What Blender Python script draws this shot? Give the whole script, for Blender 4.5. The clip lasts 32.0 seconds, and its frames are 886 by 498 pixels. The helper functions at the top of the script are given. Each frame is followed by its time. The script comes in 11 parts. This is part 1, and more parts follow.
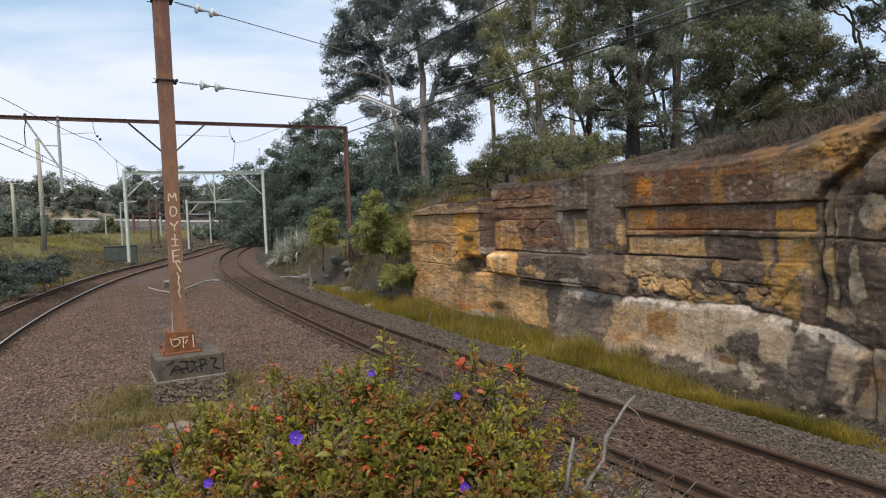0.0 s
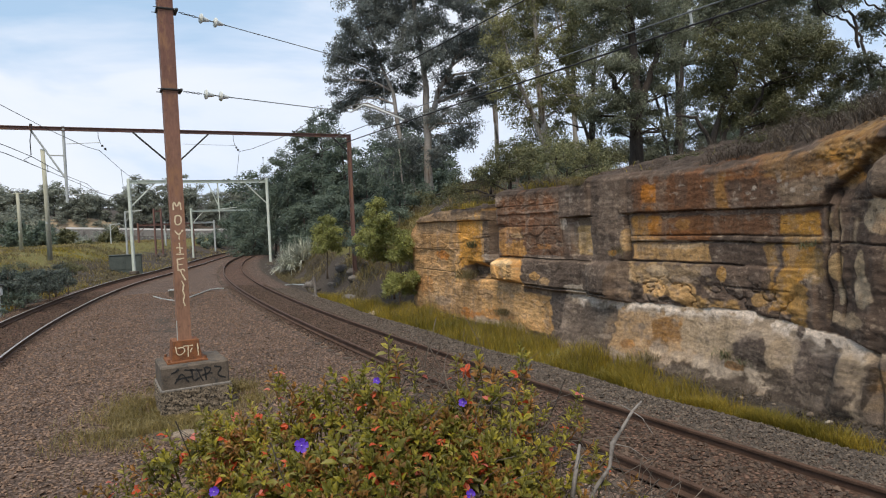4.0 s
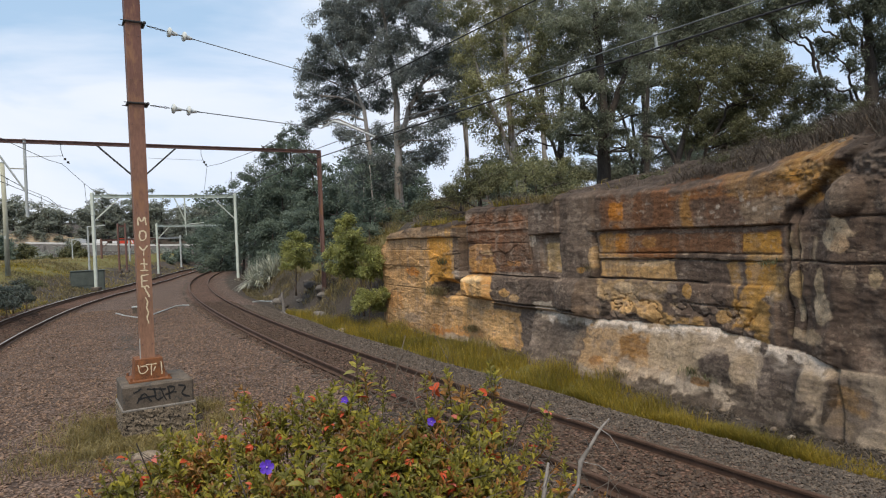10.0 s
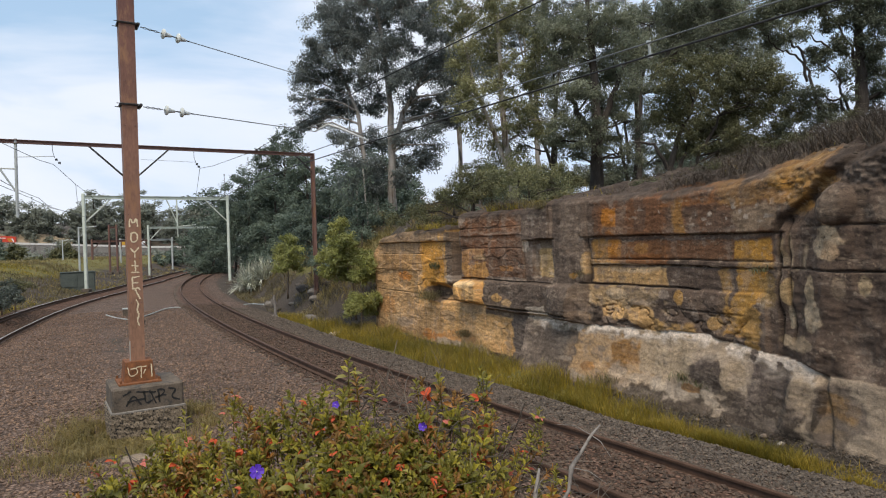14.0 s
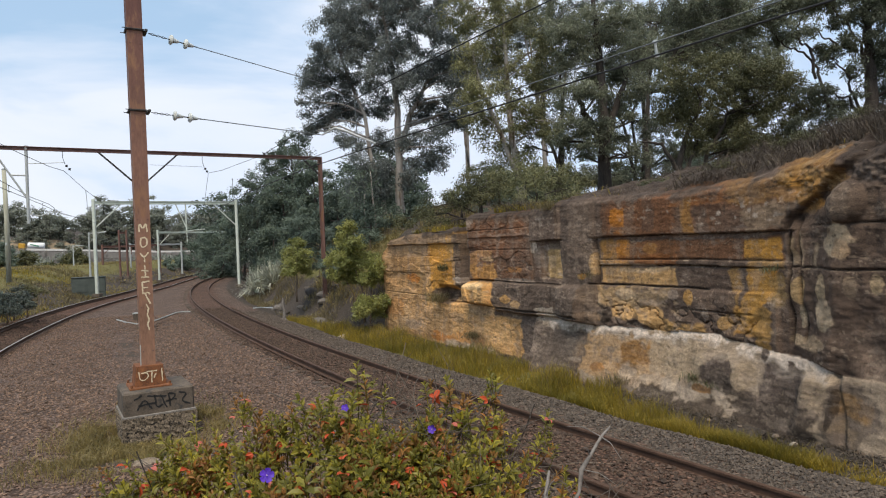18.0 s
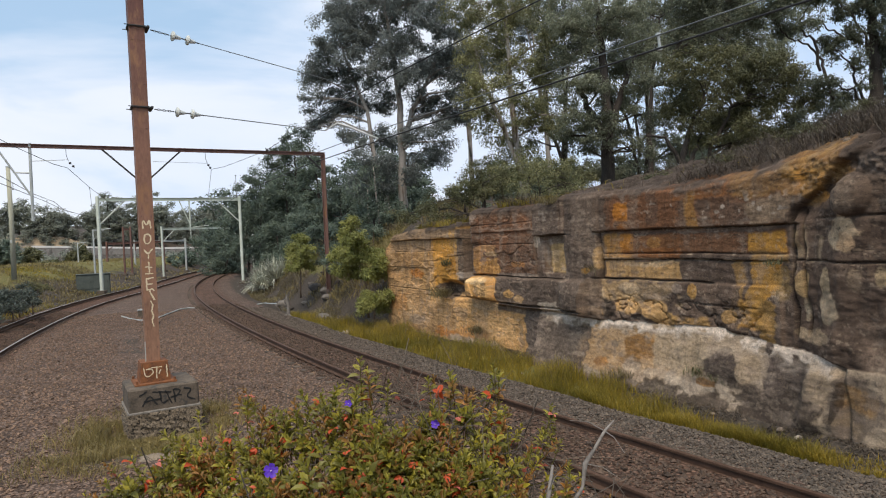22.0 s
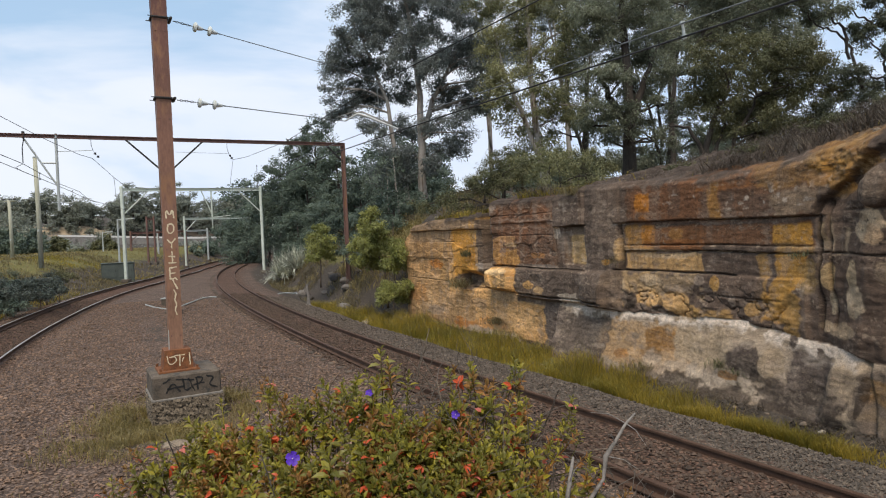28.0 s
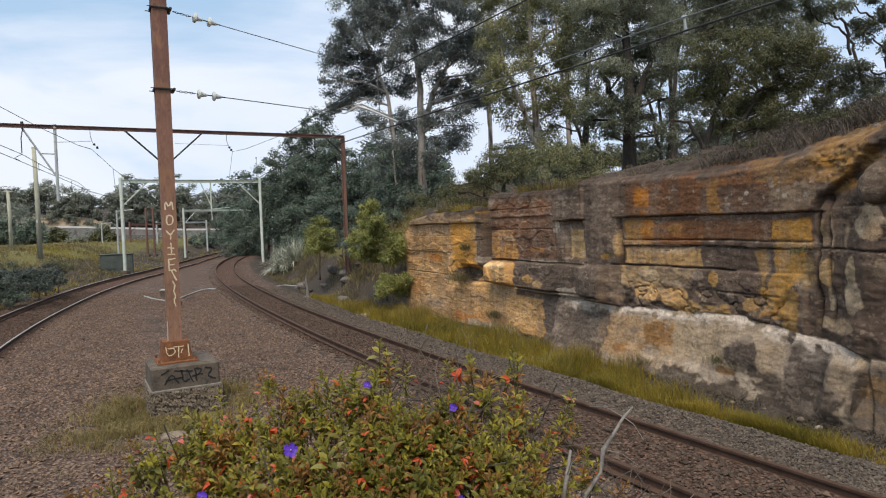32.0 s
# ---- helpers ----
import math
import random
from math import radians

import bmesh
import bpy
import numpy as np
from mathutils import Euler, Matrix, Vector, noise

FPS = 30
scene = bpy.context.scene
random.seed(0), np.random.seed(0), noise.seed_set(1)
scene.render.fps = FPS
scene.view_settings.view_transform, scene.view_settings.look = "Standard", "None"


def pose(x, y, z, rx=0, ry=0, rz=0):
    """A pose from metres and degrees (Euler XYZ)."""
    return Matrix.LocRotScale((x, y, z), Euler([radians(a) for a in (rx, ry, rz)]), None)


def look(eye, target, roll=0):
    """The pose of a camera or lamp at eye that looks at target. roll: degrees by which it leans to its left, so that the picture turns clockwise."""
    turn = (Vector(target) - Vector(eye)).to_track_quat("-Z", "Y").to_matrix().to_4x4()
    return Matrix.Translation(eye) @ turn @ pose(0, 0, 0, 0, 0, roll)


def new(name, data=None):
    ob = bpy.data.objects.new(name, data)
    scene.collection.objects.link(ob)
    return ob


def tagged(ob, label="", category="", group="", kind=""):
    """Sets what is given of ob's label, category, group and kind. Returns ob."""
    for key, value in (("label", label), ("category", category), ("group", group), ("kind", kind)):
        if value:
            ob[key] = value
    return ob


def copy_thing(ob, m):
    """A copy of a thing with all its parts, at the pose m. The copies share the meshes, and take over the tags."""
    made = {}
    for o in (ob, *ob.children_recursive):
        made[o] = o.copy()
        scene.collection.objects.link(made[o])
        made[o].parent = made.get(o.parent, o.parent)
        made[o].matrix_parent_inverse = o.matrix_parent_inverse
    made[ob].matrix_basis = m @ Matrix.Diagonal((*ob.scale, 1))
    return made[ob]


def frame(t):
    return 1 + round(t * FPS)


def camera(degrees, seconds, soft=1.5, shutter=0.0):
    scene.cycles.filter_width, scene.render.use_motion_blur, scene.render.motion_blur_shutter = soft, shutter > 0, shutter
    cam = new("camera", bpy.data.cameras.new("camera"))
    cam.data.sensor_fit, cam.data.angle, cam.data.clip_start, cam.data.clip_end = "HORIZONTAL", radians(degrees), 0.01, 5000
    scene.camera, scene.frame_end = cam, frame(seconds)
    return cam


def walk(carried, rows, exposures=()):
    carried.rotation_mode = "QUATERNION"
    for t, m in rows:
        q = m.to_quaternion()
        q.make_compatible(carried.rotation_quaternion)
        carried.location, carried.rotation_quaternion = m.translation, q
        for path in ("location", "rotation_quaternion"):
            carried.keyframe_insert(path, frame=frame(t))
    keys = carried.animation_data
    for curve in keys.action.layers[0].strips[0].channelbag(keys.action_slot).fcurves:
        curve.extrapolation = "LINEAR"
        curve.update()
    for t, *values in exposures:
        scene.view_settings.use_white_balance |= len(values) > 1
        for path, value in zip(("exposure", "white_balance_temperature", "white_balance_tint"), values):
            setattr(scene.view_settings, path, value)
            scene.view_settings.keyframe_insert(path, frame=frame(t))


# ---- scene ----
EXPO = [(0, 0.0), (32, 0.0)]
cam = camera(68.5, 32.0, soft=1.1)
PATH = [
    (0, pose(0.0000, 0.0000, 3.0800, 86.998, 2.127, -0.112)), (0.5, pose(0.0019, 0.0045, 3.0805, 87.021, 2.651, -0.097)), (1, pose(0.0006, -0.0074, 3.0801, 87.145, 2.421, -0.205)),
    (1.5, pose(0.0011, -0.0034, 3.0806, 87.254, 2.763, -0.313)), (2, pose(0.0015, -0.0023, 3.0810, 87.324, 2.776, -0.484)), (2.5, pose(-0.0019, -0.0007, 3.0787, 87.444, 2.560, -0.246)),
    (3, pose(-0.0029, -0.0040, 3.0809, 87.444, 2.473, 0.003)), (3.5, pose(-0.0036, -0.0038, 3.0783, 87.496, 2.545, 0.135)), (5.5, pose(-0.0025, -0.0071, 3.0817, 88.400, 2.024, 0.302)),
    (6, pose(-0.0053, -0.0105, 3.0834, 88.597, 1.883, 0.072)), (6.5, pose(-0.0069, -0.0109, 3.0848, 88.606, 1.982, -0.423)), (7, pose(-0.0069, -0.0034, 3.0830, 88.488, 2.128, -0.890)),
    (7.5, pose(-0.0064, -0.0042, 3.0847, 88.195, 2.172, -1.217)), (8, pose(-0.0015, -0.0019, 3.0846, 88.347, 2.595, -1.556)), (8.5, pose(0.0017, 0.0018, 3.0833, 88.611, 2.193, -1.589)),
    (9, pose(-0.0012, -0.0038, 3.0839, 88.899, 1.739, -1.513)), (9.5, pose(-0.0006, -0.0033, 3.0861, 89.008, 2.104, -1.784)), (10, pose(0.0013, -0.0023, 3.0852, 88.984, 2.204, -2.407)),
    (10.5, pose(0.0028, -0.0023, 3.0877, 89.239, 2.262, -2.408)), (11, pose(0.0030, -0.0039, 3.0853, 89.327, 2.333, -2.404)), (11.5, pose(0.0006, 0.0017, 3.0842, 89.473, 2.172, -2.231)),
    (12, pose(-0.0005, -0.0022, 3.0867, 89.537, 2.055, -2.323)), (12.5, pose(-0.0003, -0.0037, 3.0860, 89.532, 1.708, -2.331)), (13, pose(-0.0000, -0.0097, 3.0901, 89.436, 1.993, -2.732)),
    (13.5, pose(0.0005, -0.0018, 3.0879, 89.379, 1.816, -3.054)), (14, pose(0.0014, -0.0042, 3.0887, 89.339, 1.691, -3.035)), (14.5, pose(-0.0008, -0.0043, 3.0889, 89.350, 1.935, -2.853)),
    (16.5, pose(0.0022, -0.0019, 3.0892, 89.444, 2.105, -2.779)), (17, pose(0.0009, -0.0056, 3.0924, 89.552, 2.203, -2.704)), (17.5, pose(0.0006, -0.0059, 3.0904, 89.646, 2.143, -2.507)),
    (18, pose(0.0039, -0.0042, 3.0907, 89.533, 2.247, -2.330)), (18.5, pose(0.0050, 0.0024, 3.0908, 89.526, 1.915, -2.186)), (19, pose(0.0071, 0.0024, 3.0935, 89.937, 2.402, -1.876)),
    (19.5, pose(0.0049, 0.0045, 3.0951, 90.015, 2.574, -1.963)), (20, pose(0.0046, 0.0025, 3.0929, 90.334, 2.593, -2.096)), (20.5, pose(0.0038, -0.0009, 3.0955, 90.314, 2.565, -2.081)),
    (21, pose(0.0074, -0.0007, 3.0942, 90.061, 2.835, -2.148)), (21.5, pose(0.0061, -0.0006, 3.0945, 89.587, 2.646, -1.997)), (22, pose(0.0089, 0.0003, 3.0905, 89.108, 2.557, -2.028)),
    (22.5, pose(0.0047, 0.0030, 3.0905, 88.789, 2.535, -1.653)), (23, pose(0.0038, 0.0014, 3.0904, 88.759, 2.283, -1.462)), (23.5, pose(0.0014, -0.0009, 3.0931, 88.962, 1.777, -1.759)),
    (24, pose(-0.0024, -0.0031, 3.0914, 88.909, 1.186, -2.033)), (24.5, pose(0.0005, 0.0025, 3.0918, 88.716, 1.741, -1.798)), (25, pose(0.0009, 0.0060, 3.0888, 88.633, 1.706, -1.340)),
    (25.5, pose(0.0034, 0.0076, 3.0891, 88.594, 1.900, -1.194)), (27.5, pose(0.0022, 0.0116, 3.0888, 88.177, 2.004, -0.464)), (28, pose(0.0010, 0.0075, 3.0901, 88.363, 2.349, -0.328)),
    (28.5, pose(0.0034, 0.0096, 3.0905, 88.468, 2.430, -0.259)), (29, pose(0.0038, 0.0135, 3.0893, 88.294, 2.357, -0.105)), (29.5, pose(0.0027, 0.0200, 3.0946, 88.698, 2.807, 0.276)),
    (30, pose(0.0002, 0.0038, 3.0925, 88.722, 2.728, 0.358)), (30.5, pose(0.0031, 0.0047, 3.0922, 88.312, 2.569, 0.219)), (31, pose(0.0026, 0.0083, 3.0912, 88.354, 2.304, -0.050)),
    (31.5, pose(0.0014, 0.0112, 3.0907, 88.284, 2.173, -0.281)), (32, pose(0.0009, 0.0103, 3.0870, 87.789, 1.961, -0.383)),
]
walk(cam, PATH, EXPO)


SKY_ROT, SKY_EL = 192, 60


def vnoise(p, seed=0):
    """Value noise on an (n, 3) array, about -1 to 1."""
    p = np.asarray(p, float)
    i = np.floor(p).astype(np.int64)
    f = p - i
    f = f * f * (3 - 2 * f)
    out = np.zeros(len(p))
    for dx in (0, 1):
        for dy in (0, 1):
            for dz in (0, 1):
                h = (i[:, 0] + dx) * 374761393 + (i[:, 1] + dy) * 668265263 + (i[:, 2] + dz) * 2147483647 + seed * 974711
                h = (h ^ (h >> 13)) * 1274126177
                h = ((h ^ (h >> 16)) & 0xFFFF) / 32767.5 - 1
                w = (f[:, 0] if dx else 1 - f[:, 0]) * (f[:, 1] if dy else 1 - f[:, 1]) * (f[:, 2] if dz else 1 - f[:, 2])
                out += h * w
    return out


def fbm(p, octaves=4, seed=0):
    out, amp = np.zeros(len(p)), 0.5
    p = np.asarray(p, float)
    for k in range(octaves):
        out += amp * vnoise(p * 2 ** k + 17.3 * k, seed + k)
        amp *= 0.5
    return out


def sstep(a, b, x):
    t = np.clip((x - a) / (b - a), 0, 1)
    return t * t * (3 - 2 * t)


class Geo:
    """Verts and faces of one mesh."""

    def __init__(self):
        self.v, self.f = [], []

    def add(self, verts, faces):
        n = len(self.v)
        self.v += [tuple(map(float, q)) for q in verts]
        self.f += [tuple(n + k for k in face) for face in faces]
        return self

    def box(self, c, s, m=None, bevel=0.0):
        m = m or Matrix()
        x, y, z = (k / 2 for k in s)
        b = min(bevel, x * 0.45, y * 0.45, z * 0.45)
        if b <= 0:
            vs = [(i * x, j * y, k * z) for i in (-1, 1) for j in (-1, 1) for k in (-1, 1)]
            fs = [(0, 1, 3, 2), (4, 6, 7, 5), (0, 4, 5, 1), (2, 3, 7, 6), (0, 2, 6, 4), (1, 5, 7, 3)]
        else:
            vs, fs = [], []
            for i in (-1, 1):
                for j in (-1, 1):
                    for k in (-1, 1):
                        vs += [(i * x, j * (y - b), k * (z - b)), (i * (x - b), j * y, k * (z - b)), (i * (x - b), j * (y - b), k * z)]
            bm = bmesh.new()
            for q in vs:
                bm.verts.new(q)
            r = bmesh.ops.convex_hull(bm, input=bm.verts)
            bm.verts.ensure_lookup_table()
            bm.verts.index_update()
            vs = [tuple(q.co) for q in bm.verts]
            fs = [tuple(q.index for q in face.verts) for face in bm.faces]
            bm.free()
        cc = Vector(c)
        return self.add([cc + (m @ Vector(q)) for q in vs], fs)

    def tube(self, pts, r, n=8, caps=True):
        pts = [Vector(q) for q in pts]
        rs = r if isinstance(r, (list, tuple)) else [r] * len(pts)
        rings, up = [], None
        for k, q in enumerate(pts):
            d = (pts[min(k + 1, len(pts) - 1)] - pts[max(k - 1, 0)])
            d = d.normalized() if d.length > 1e-9 else Vector((0, 0, 1))
            if up is None:
                up = d.orthogonal().normalized()
            up = (up - d * up.dot(d))
            up = up.normalized() if up.length > 1e-6 else d.orthogonal().normalized()
            side = d.cross(up)
            rings.append([q + (up * math.cos(a) + side * math.sin(a)) * rs[k] for a in (2 * math.pi * i / n for i in range(n))])
        vs = [q for ring in rings for q in ring]
        fs = [(k * n + i, k * n + (i + 1) % n, (k + 1) * n + (i + 1) % n, (k + 1) * n + i) for k in range(len(pts) - 1) for i in range(n)]
        if caps:
            fs += [tuple(range(n - 1, -1, -1)), tuple((len(pts) - 1) * n + i for i in range(n))]
        return self.add(vs, fs)

    def lathe(self, profile, m=None, n=16):
        """profile: (radius, height) from bottom to top, about z."""
        m = m or Matrix()
        vs = [m @ Vector((r * math.cos(2 * math.pi * i / n), r * math.sin(2 * math.pi * i / n), h)) for r, h in profile for i in range(n)]
        fs = [(k * n + i, k * n + (i + 1) % n, (k + 1) * n + (i + 1) % n, (k + 1) * n + i) for k in range(len(profile) - 1) for i in range(n)]
        fs += [tuple(range(n - 1, -1, -1)), tuple((len(profile) - 1) * n + i for i in range(n))]
        return self.add(vs, fs)

    def sweep(self, path, profile):
        """profile (across, up) swept along a list of points; across is to the path's right."""
        path = [Vector(q) for q in path]
        n, vs = len(profile), []
        for k, q in enumerate(path):
            d = path[min(k + 1, len(path) - 1)] - path[max(k - 1, 0)]
            right = Vector((d.y, -d.x, 0)).normalized()
            vs += [q + right * a + Vector((0, 0, b)) for a, b in profile]
        fs = [(k * n + i, k * n + (i + 1) % n, (k + 1) * n + (i + 1) % n, (k + 1) * n + i) for k in range(len(path) - 1) for i in range(n)]
        fs += [tuple(range(n - 1, -1, -1)), tuple((len(path) - 1) * n + i for i in range(n))]
        return self.add(vs, fs)

    def mesh(self, name, material=None, smooth=False):
        me = bpy.data.meshes.new(name)
        me.from_pydata(self.v, [], self.f)
        if smooth:
            me.polygons.foreach_set("use_smooth", [True] * len(me.polygons))
        if material:
            me.materials.append(material)
        me.update()
        return me


def np_mesh(name, verts, faces, material=None, smooth=False):
    """A mesh from arrays; faces is (n, 3) or (n, 4)."""
    me = bpy.data.meshes.new(name)
    verts, faces = np.asarray(verts, np.float32), np.asarray(faces, np.int32)
    k = faces.shape[1]
    me.vertices.add(len(verts))
    me.vertices.foreach_set("co", verts.ravel())
    me.loops.add(faces.size)
    me.loops.foreach_set("vertex_index", faces.ravel())
    me.polygons.add(len(faces))
    me.polygons.foreach_set("loop_start", np.arange(0, faces.size, k, dtype=np.int32))
    me.polygons.foreach_set("use_smooth", np.full(len(faces), smooth))
    if material:
        me.materials.append(material)
    me.update(calc_edges=True)
    return me


def grid_faces(nu, nv):
    i = np.arange(nu - 1)[:, None] * nv + np.arange(nv - 1)[None, :]
    i = i.ravel()
    return np.stack([i, i + nv, i + nv + 1, i + 1], 1)


def part(name, geo, material, parent, label="", smooth=False, at=None):
    """One mesh object under a thing or a part, in its parent's space."""
    me = geo if isinstance(geo, bpy.types.Mesh) else geo.mesh(name, material, smooth)
    ob = new(name, me)
    ob.parent = parent
    if at is not None:
        ob.matrix_basis = at
    if label:
        tagged(ob, label)
    return ob


def thing(name, label, category, at=None, group="", kind="", mesh=None):
    ob = new(name, mesh)
    ob.matrix_basis = at or Matrix()
    return tagged(ob, label, category, group, kind)


def node(nt, kind, **inputs):
    n = nt.nodes.new(kind)
    for key, value in inputs.items():
        n.inputs[key.replace("_", " ")].default_value = value
    return n


def ramp(nt, fac, stops):
    r = nt.nodes.new("ShaderNodeValToRGB")
    while len(r.color_ramp.elements) < len(stops):
        r.color_ramp.elements.new(0.5)
    for e, (pos, col) in zip(r.color_ramp.elements, stops):
        e.position, e.color = pos, (*col, 1)
    nt.links.new(fac, r.inputs["Fac"])
    return r.outputs["Color"]


def mixc(nt, fac, a, b, blend="MIX"):
    m = nt.nodes.new("ShaderNodeMix")
    m.data_type, m.blend_type = "RGBA", blend
    for sock, val in ((m.inputs["Factor"], fac), (m.inputs["A"], a), (m.inputs["B"], b)):
        if isinstance(val, bpy.types.NodeSocket):
            nt.links.new(val, sock)
        elif isinstance(val, (int, float)):
            sock.default_value = val
        else:
            sock.default_value = (*val, 1)
    return m.outputs["Result"]


def surface(name, dark, light, scale=3.0, fine=40.0, rough=0.85, metal=0.0, bump=0.3, dist=0.01, random_by="", spots=None, stretch=(1, 1, 1), attr="", spec=0.3, trans=0.0):
    """A procedural surface: two scales of noise between two colours, optional stains, relief, and a shift per object or island."""
    m = bpy.data.materials.new(name)
    m.use_nodes = True
    nt = m.node_tree
    bsdf = nt.nodes["Principled BSDF"]
    tc = nt.nodes.new("ShaderNodeTexCoord")
    mp = nt.nodes.new("ShaderNodeMapping")
    mp.inputs["Scale"].default_value = stretch
    nt.links.new(tc.outputs["Object"], mp.inputs["Vector"])
    big = node(nt, "ShaderNodeTexNoise", Scale=scale, Detail=5.0, Roughness=0.6)
    small = node(nt, "ShaderNodeTexNoise", Scale=fine, Detail=3.0, Roughness=0.6)
    for n in (big, small):
        nt.links.new(mp.outputs[0], n.inputs["Vector"])
    add = nt.nodes.new("ShaderNodeMath")
    add.operation = "MULTIPLY_ADD"
    nt.links.new(small.outputs["Fac"], add.inputs[0])
    add.inputs[1].default_value = 0.45
    half = nt.nodes.new("ShaderNodeMath")
    half.operation = "MULTIPLY"
    half.inputs[1].default_value = 0.55
    nt.links.new(big.outputs["Fac"], half.inputs[0])
    nt.links.new(half.outputs[0], add.inputs[2])
    fac = add.outputs[0]
    if attr:
        at = nt.nodes.new("ShaderNodeAttribute")
        at.attribute_name = attr
        tone = ramp(nt, fac, [(0.3, (0.55, 0.55, 0.55)), (0.5, (0.95, 0.95, 0.95)), (0.7, (1.35, 1.33, 1.3))])
        col = mixc(nt, 1.0, at.outputs["Color"], tone, "MULTIPLY")
    else:
        col = ramp(nt, fac, [(0.32, dark), (0.68, light)])
    if spots:
        colour, size, amount = spots
        sp = node(nt, "ShaderNodeTexNoise", Scale=size, Detail=6.0, Roughness=0.7)
        nt.links.new(mp.outputs[0], sp.inputs["Vector"])
        mask = ramp(nt, sp.outputs["Fac"], [(0.62 - amount * 0.25, (0, 0, 0)), (0.70 - amount * 0.2, (1, 1, 1))])
        col = mixc(nt, mask, col, colour)
    if random_by:
        src = nt.nodes.new("ShaderNodeObjectInfo" if random_by == "object" else "ShaderNodeNewGeometry")
        out = src.outputs["Random" if random_by == "object" else "Random Per Island"]
        tone = ramp(nt, out, [(0.0, (0.55, 0.56, 0.55)), (0.5, (1, 1, 1)), (1.0, (1.5, 1.45, 1.35))])
        col = mixc(nt, 1.0, col, tone, "MULTIPLY")
    nt.links.new(col, bsdf.inputs["Base Color"])
    bsdf.inputs["Roughness"].default_value = rough
    bsdf.inputs["Metallic"].default_value = metal
    bsdf.inputs["Specular IOR Level"].default_value = spec
    if trans:
        bsdf.inputs["Subsurface Weight"].default_value = 0.0
    if bump:
        b = node(nt, "ShaderNodeBump", Strength=bump, Distance=dist)
        nt.links.new(fac, b.inputs["Height"])
        nt.links.new(b.outputs[0], bsdf.inputs["Normal"])
    return m


def leafy(name, dark, light, shift=(1.35, 1.3, 0.9), through_light=0.25, rough=0.55):
    """Leaves: colour varies by leaf and by clump, with some light passing through."""
    m = bpy.data.materials.new(name)
    m.use_nodes = True
    nt = m.node_tree
    bsdf = nt.nodes["Principled BSDF"]
    geo = nt.nodes.new("ShaderNodeNewGeometry")
    tc = nt.nodes.new("ShaderNodeTexCoord")
    big = node(nt, "ShaderNodeTexNoise", Scale=0.55, Detail=3.0)
    nt.links.new(tc.outputs["Object"], big.inputs["Vector"])
    base = ramp(nt, big.outputs["Fac"], [(0.35, dark), (0.65, light)])
    tone = ramp(nt, geo.outputs["Random Per Island"], [(0.0, (0.72, 0.72, 0.72)), (0.6, (1, 1, 1)), (1.0, shift)])
    col = mixc(nt, 1.0, base, tone, "MULTIPLY")
    nt.links.new(col, bsdf.inputs["Base Color"])
    bsdf.inputs["Roughness"].default_value = rough
    bsdf.inputs["Specular IOR Level"].default_value = 0.35
    tr = nt.nodes.new("ShaderNodeBsdfTranslucent")
    nt.links.new(col, tr.inputs["Color"])
    mx = nt.nodes.new("ShaderNodeMixShader")
    mx.inputs[0].default_value = through_light
    nt.links.new(bsdf.outputs[0], mx.inputs[1])
    nt.links.new(tr.outputs[0], mx.inputs[2])
    nt.links.new(mx.outputs[0], nt.nodes["Material Output"].inputs["Surface"])
    return m


# ---- sky and sun: bright, thin cloud
world = bpy.data.worlds.new("world")
scene.world = world
world.use_nodes = True
wn = world.node_tree
bg = wn.nodes["Background"]
sky = wn.nodes.new("ShaderNodeTexSky")
sky.sky_type, sky.sun_disc = "NISHITA", False
sky.sun_elevation, sky.sun_rotation = radians(SKY_EL), radians(SKY_ROT)
sky.air_density, sky.dust_density, sky.ozone_density = 1.2, 0.6, 1.6
tcw = wn.nodes.new("ShaderNodeTexCoord")
mpw = wn.nodes.new("ShaderNodeMapping")
mpw.inputs["Scale"].default_value = (1.0, 1.0, 2.6)
mpw.inputs["Location"].default_value = (0.35, 0.1, 0.3)
wn.links.new(tcw.outputs["Generated"], mpw.inputs["Vector"])
cl = node(wn, "ShaderNodeTexNoise", Scale=1.9, Detail=6.0, Roughness=0.52, Distortion=0.35)
wn.links.new(mpw.outputs[0], cl.inputs["Vector"])
sepw = wn.nodes.new("ShaderNodeSeparateXYZ")
wn.links.new(tcw.outputs["Generated"], sepw.inputs[0])
low = wn.nodes.new("ShaderNodeMath")
low.operation = "MINIMUM"
wn.links.new(sepw.outputs["Z"], low.inputs[0])
low.inputs[1].default_value = 0.42
thin = wn.nodes.new("ShaderNodeMath")
thin.operation = "MULTIPLY_ADD"
wn.links.new(low.outputs[0], thin.inputs[0])
thin.inputs[1].default_value = -0.42
wn.links.new(cl.outputs["Fac"], thin.inputs[2])
east = wn.nodes.new("ShaderNodeMath")
east.operation = "MULTIPLY_ADD"
wn.links.new(sepw.outputs["X"], east.inputs[0])
east.inputs[1].default_value = 0.20
wn.links.new(thin.outputs[0], east.inputs[2])
cover = ramp(wn, east.outputs[0], [(0.24, (0.10, 0.10, 0.10)), (0.40, (0.97, 0.97, 0.97))])
cloud = ramp(wn, cl.outputs["Fac"], [(0.40, (6.9, 8.0, 10.0)), (0.62, (8.5, 9.0, 9.9))])
blue = mixc(wn, 0.65, sky.outputs["Color"], (4.9, 7.2, 9.8))
wn.links.new(mixc(wn, cover, blue, cloud), bg.inputs["Color"])
bg.inputs["Strength"].default_value = 0.105

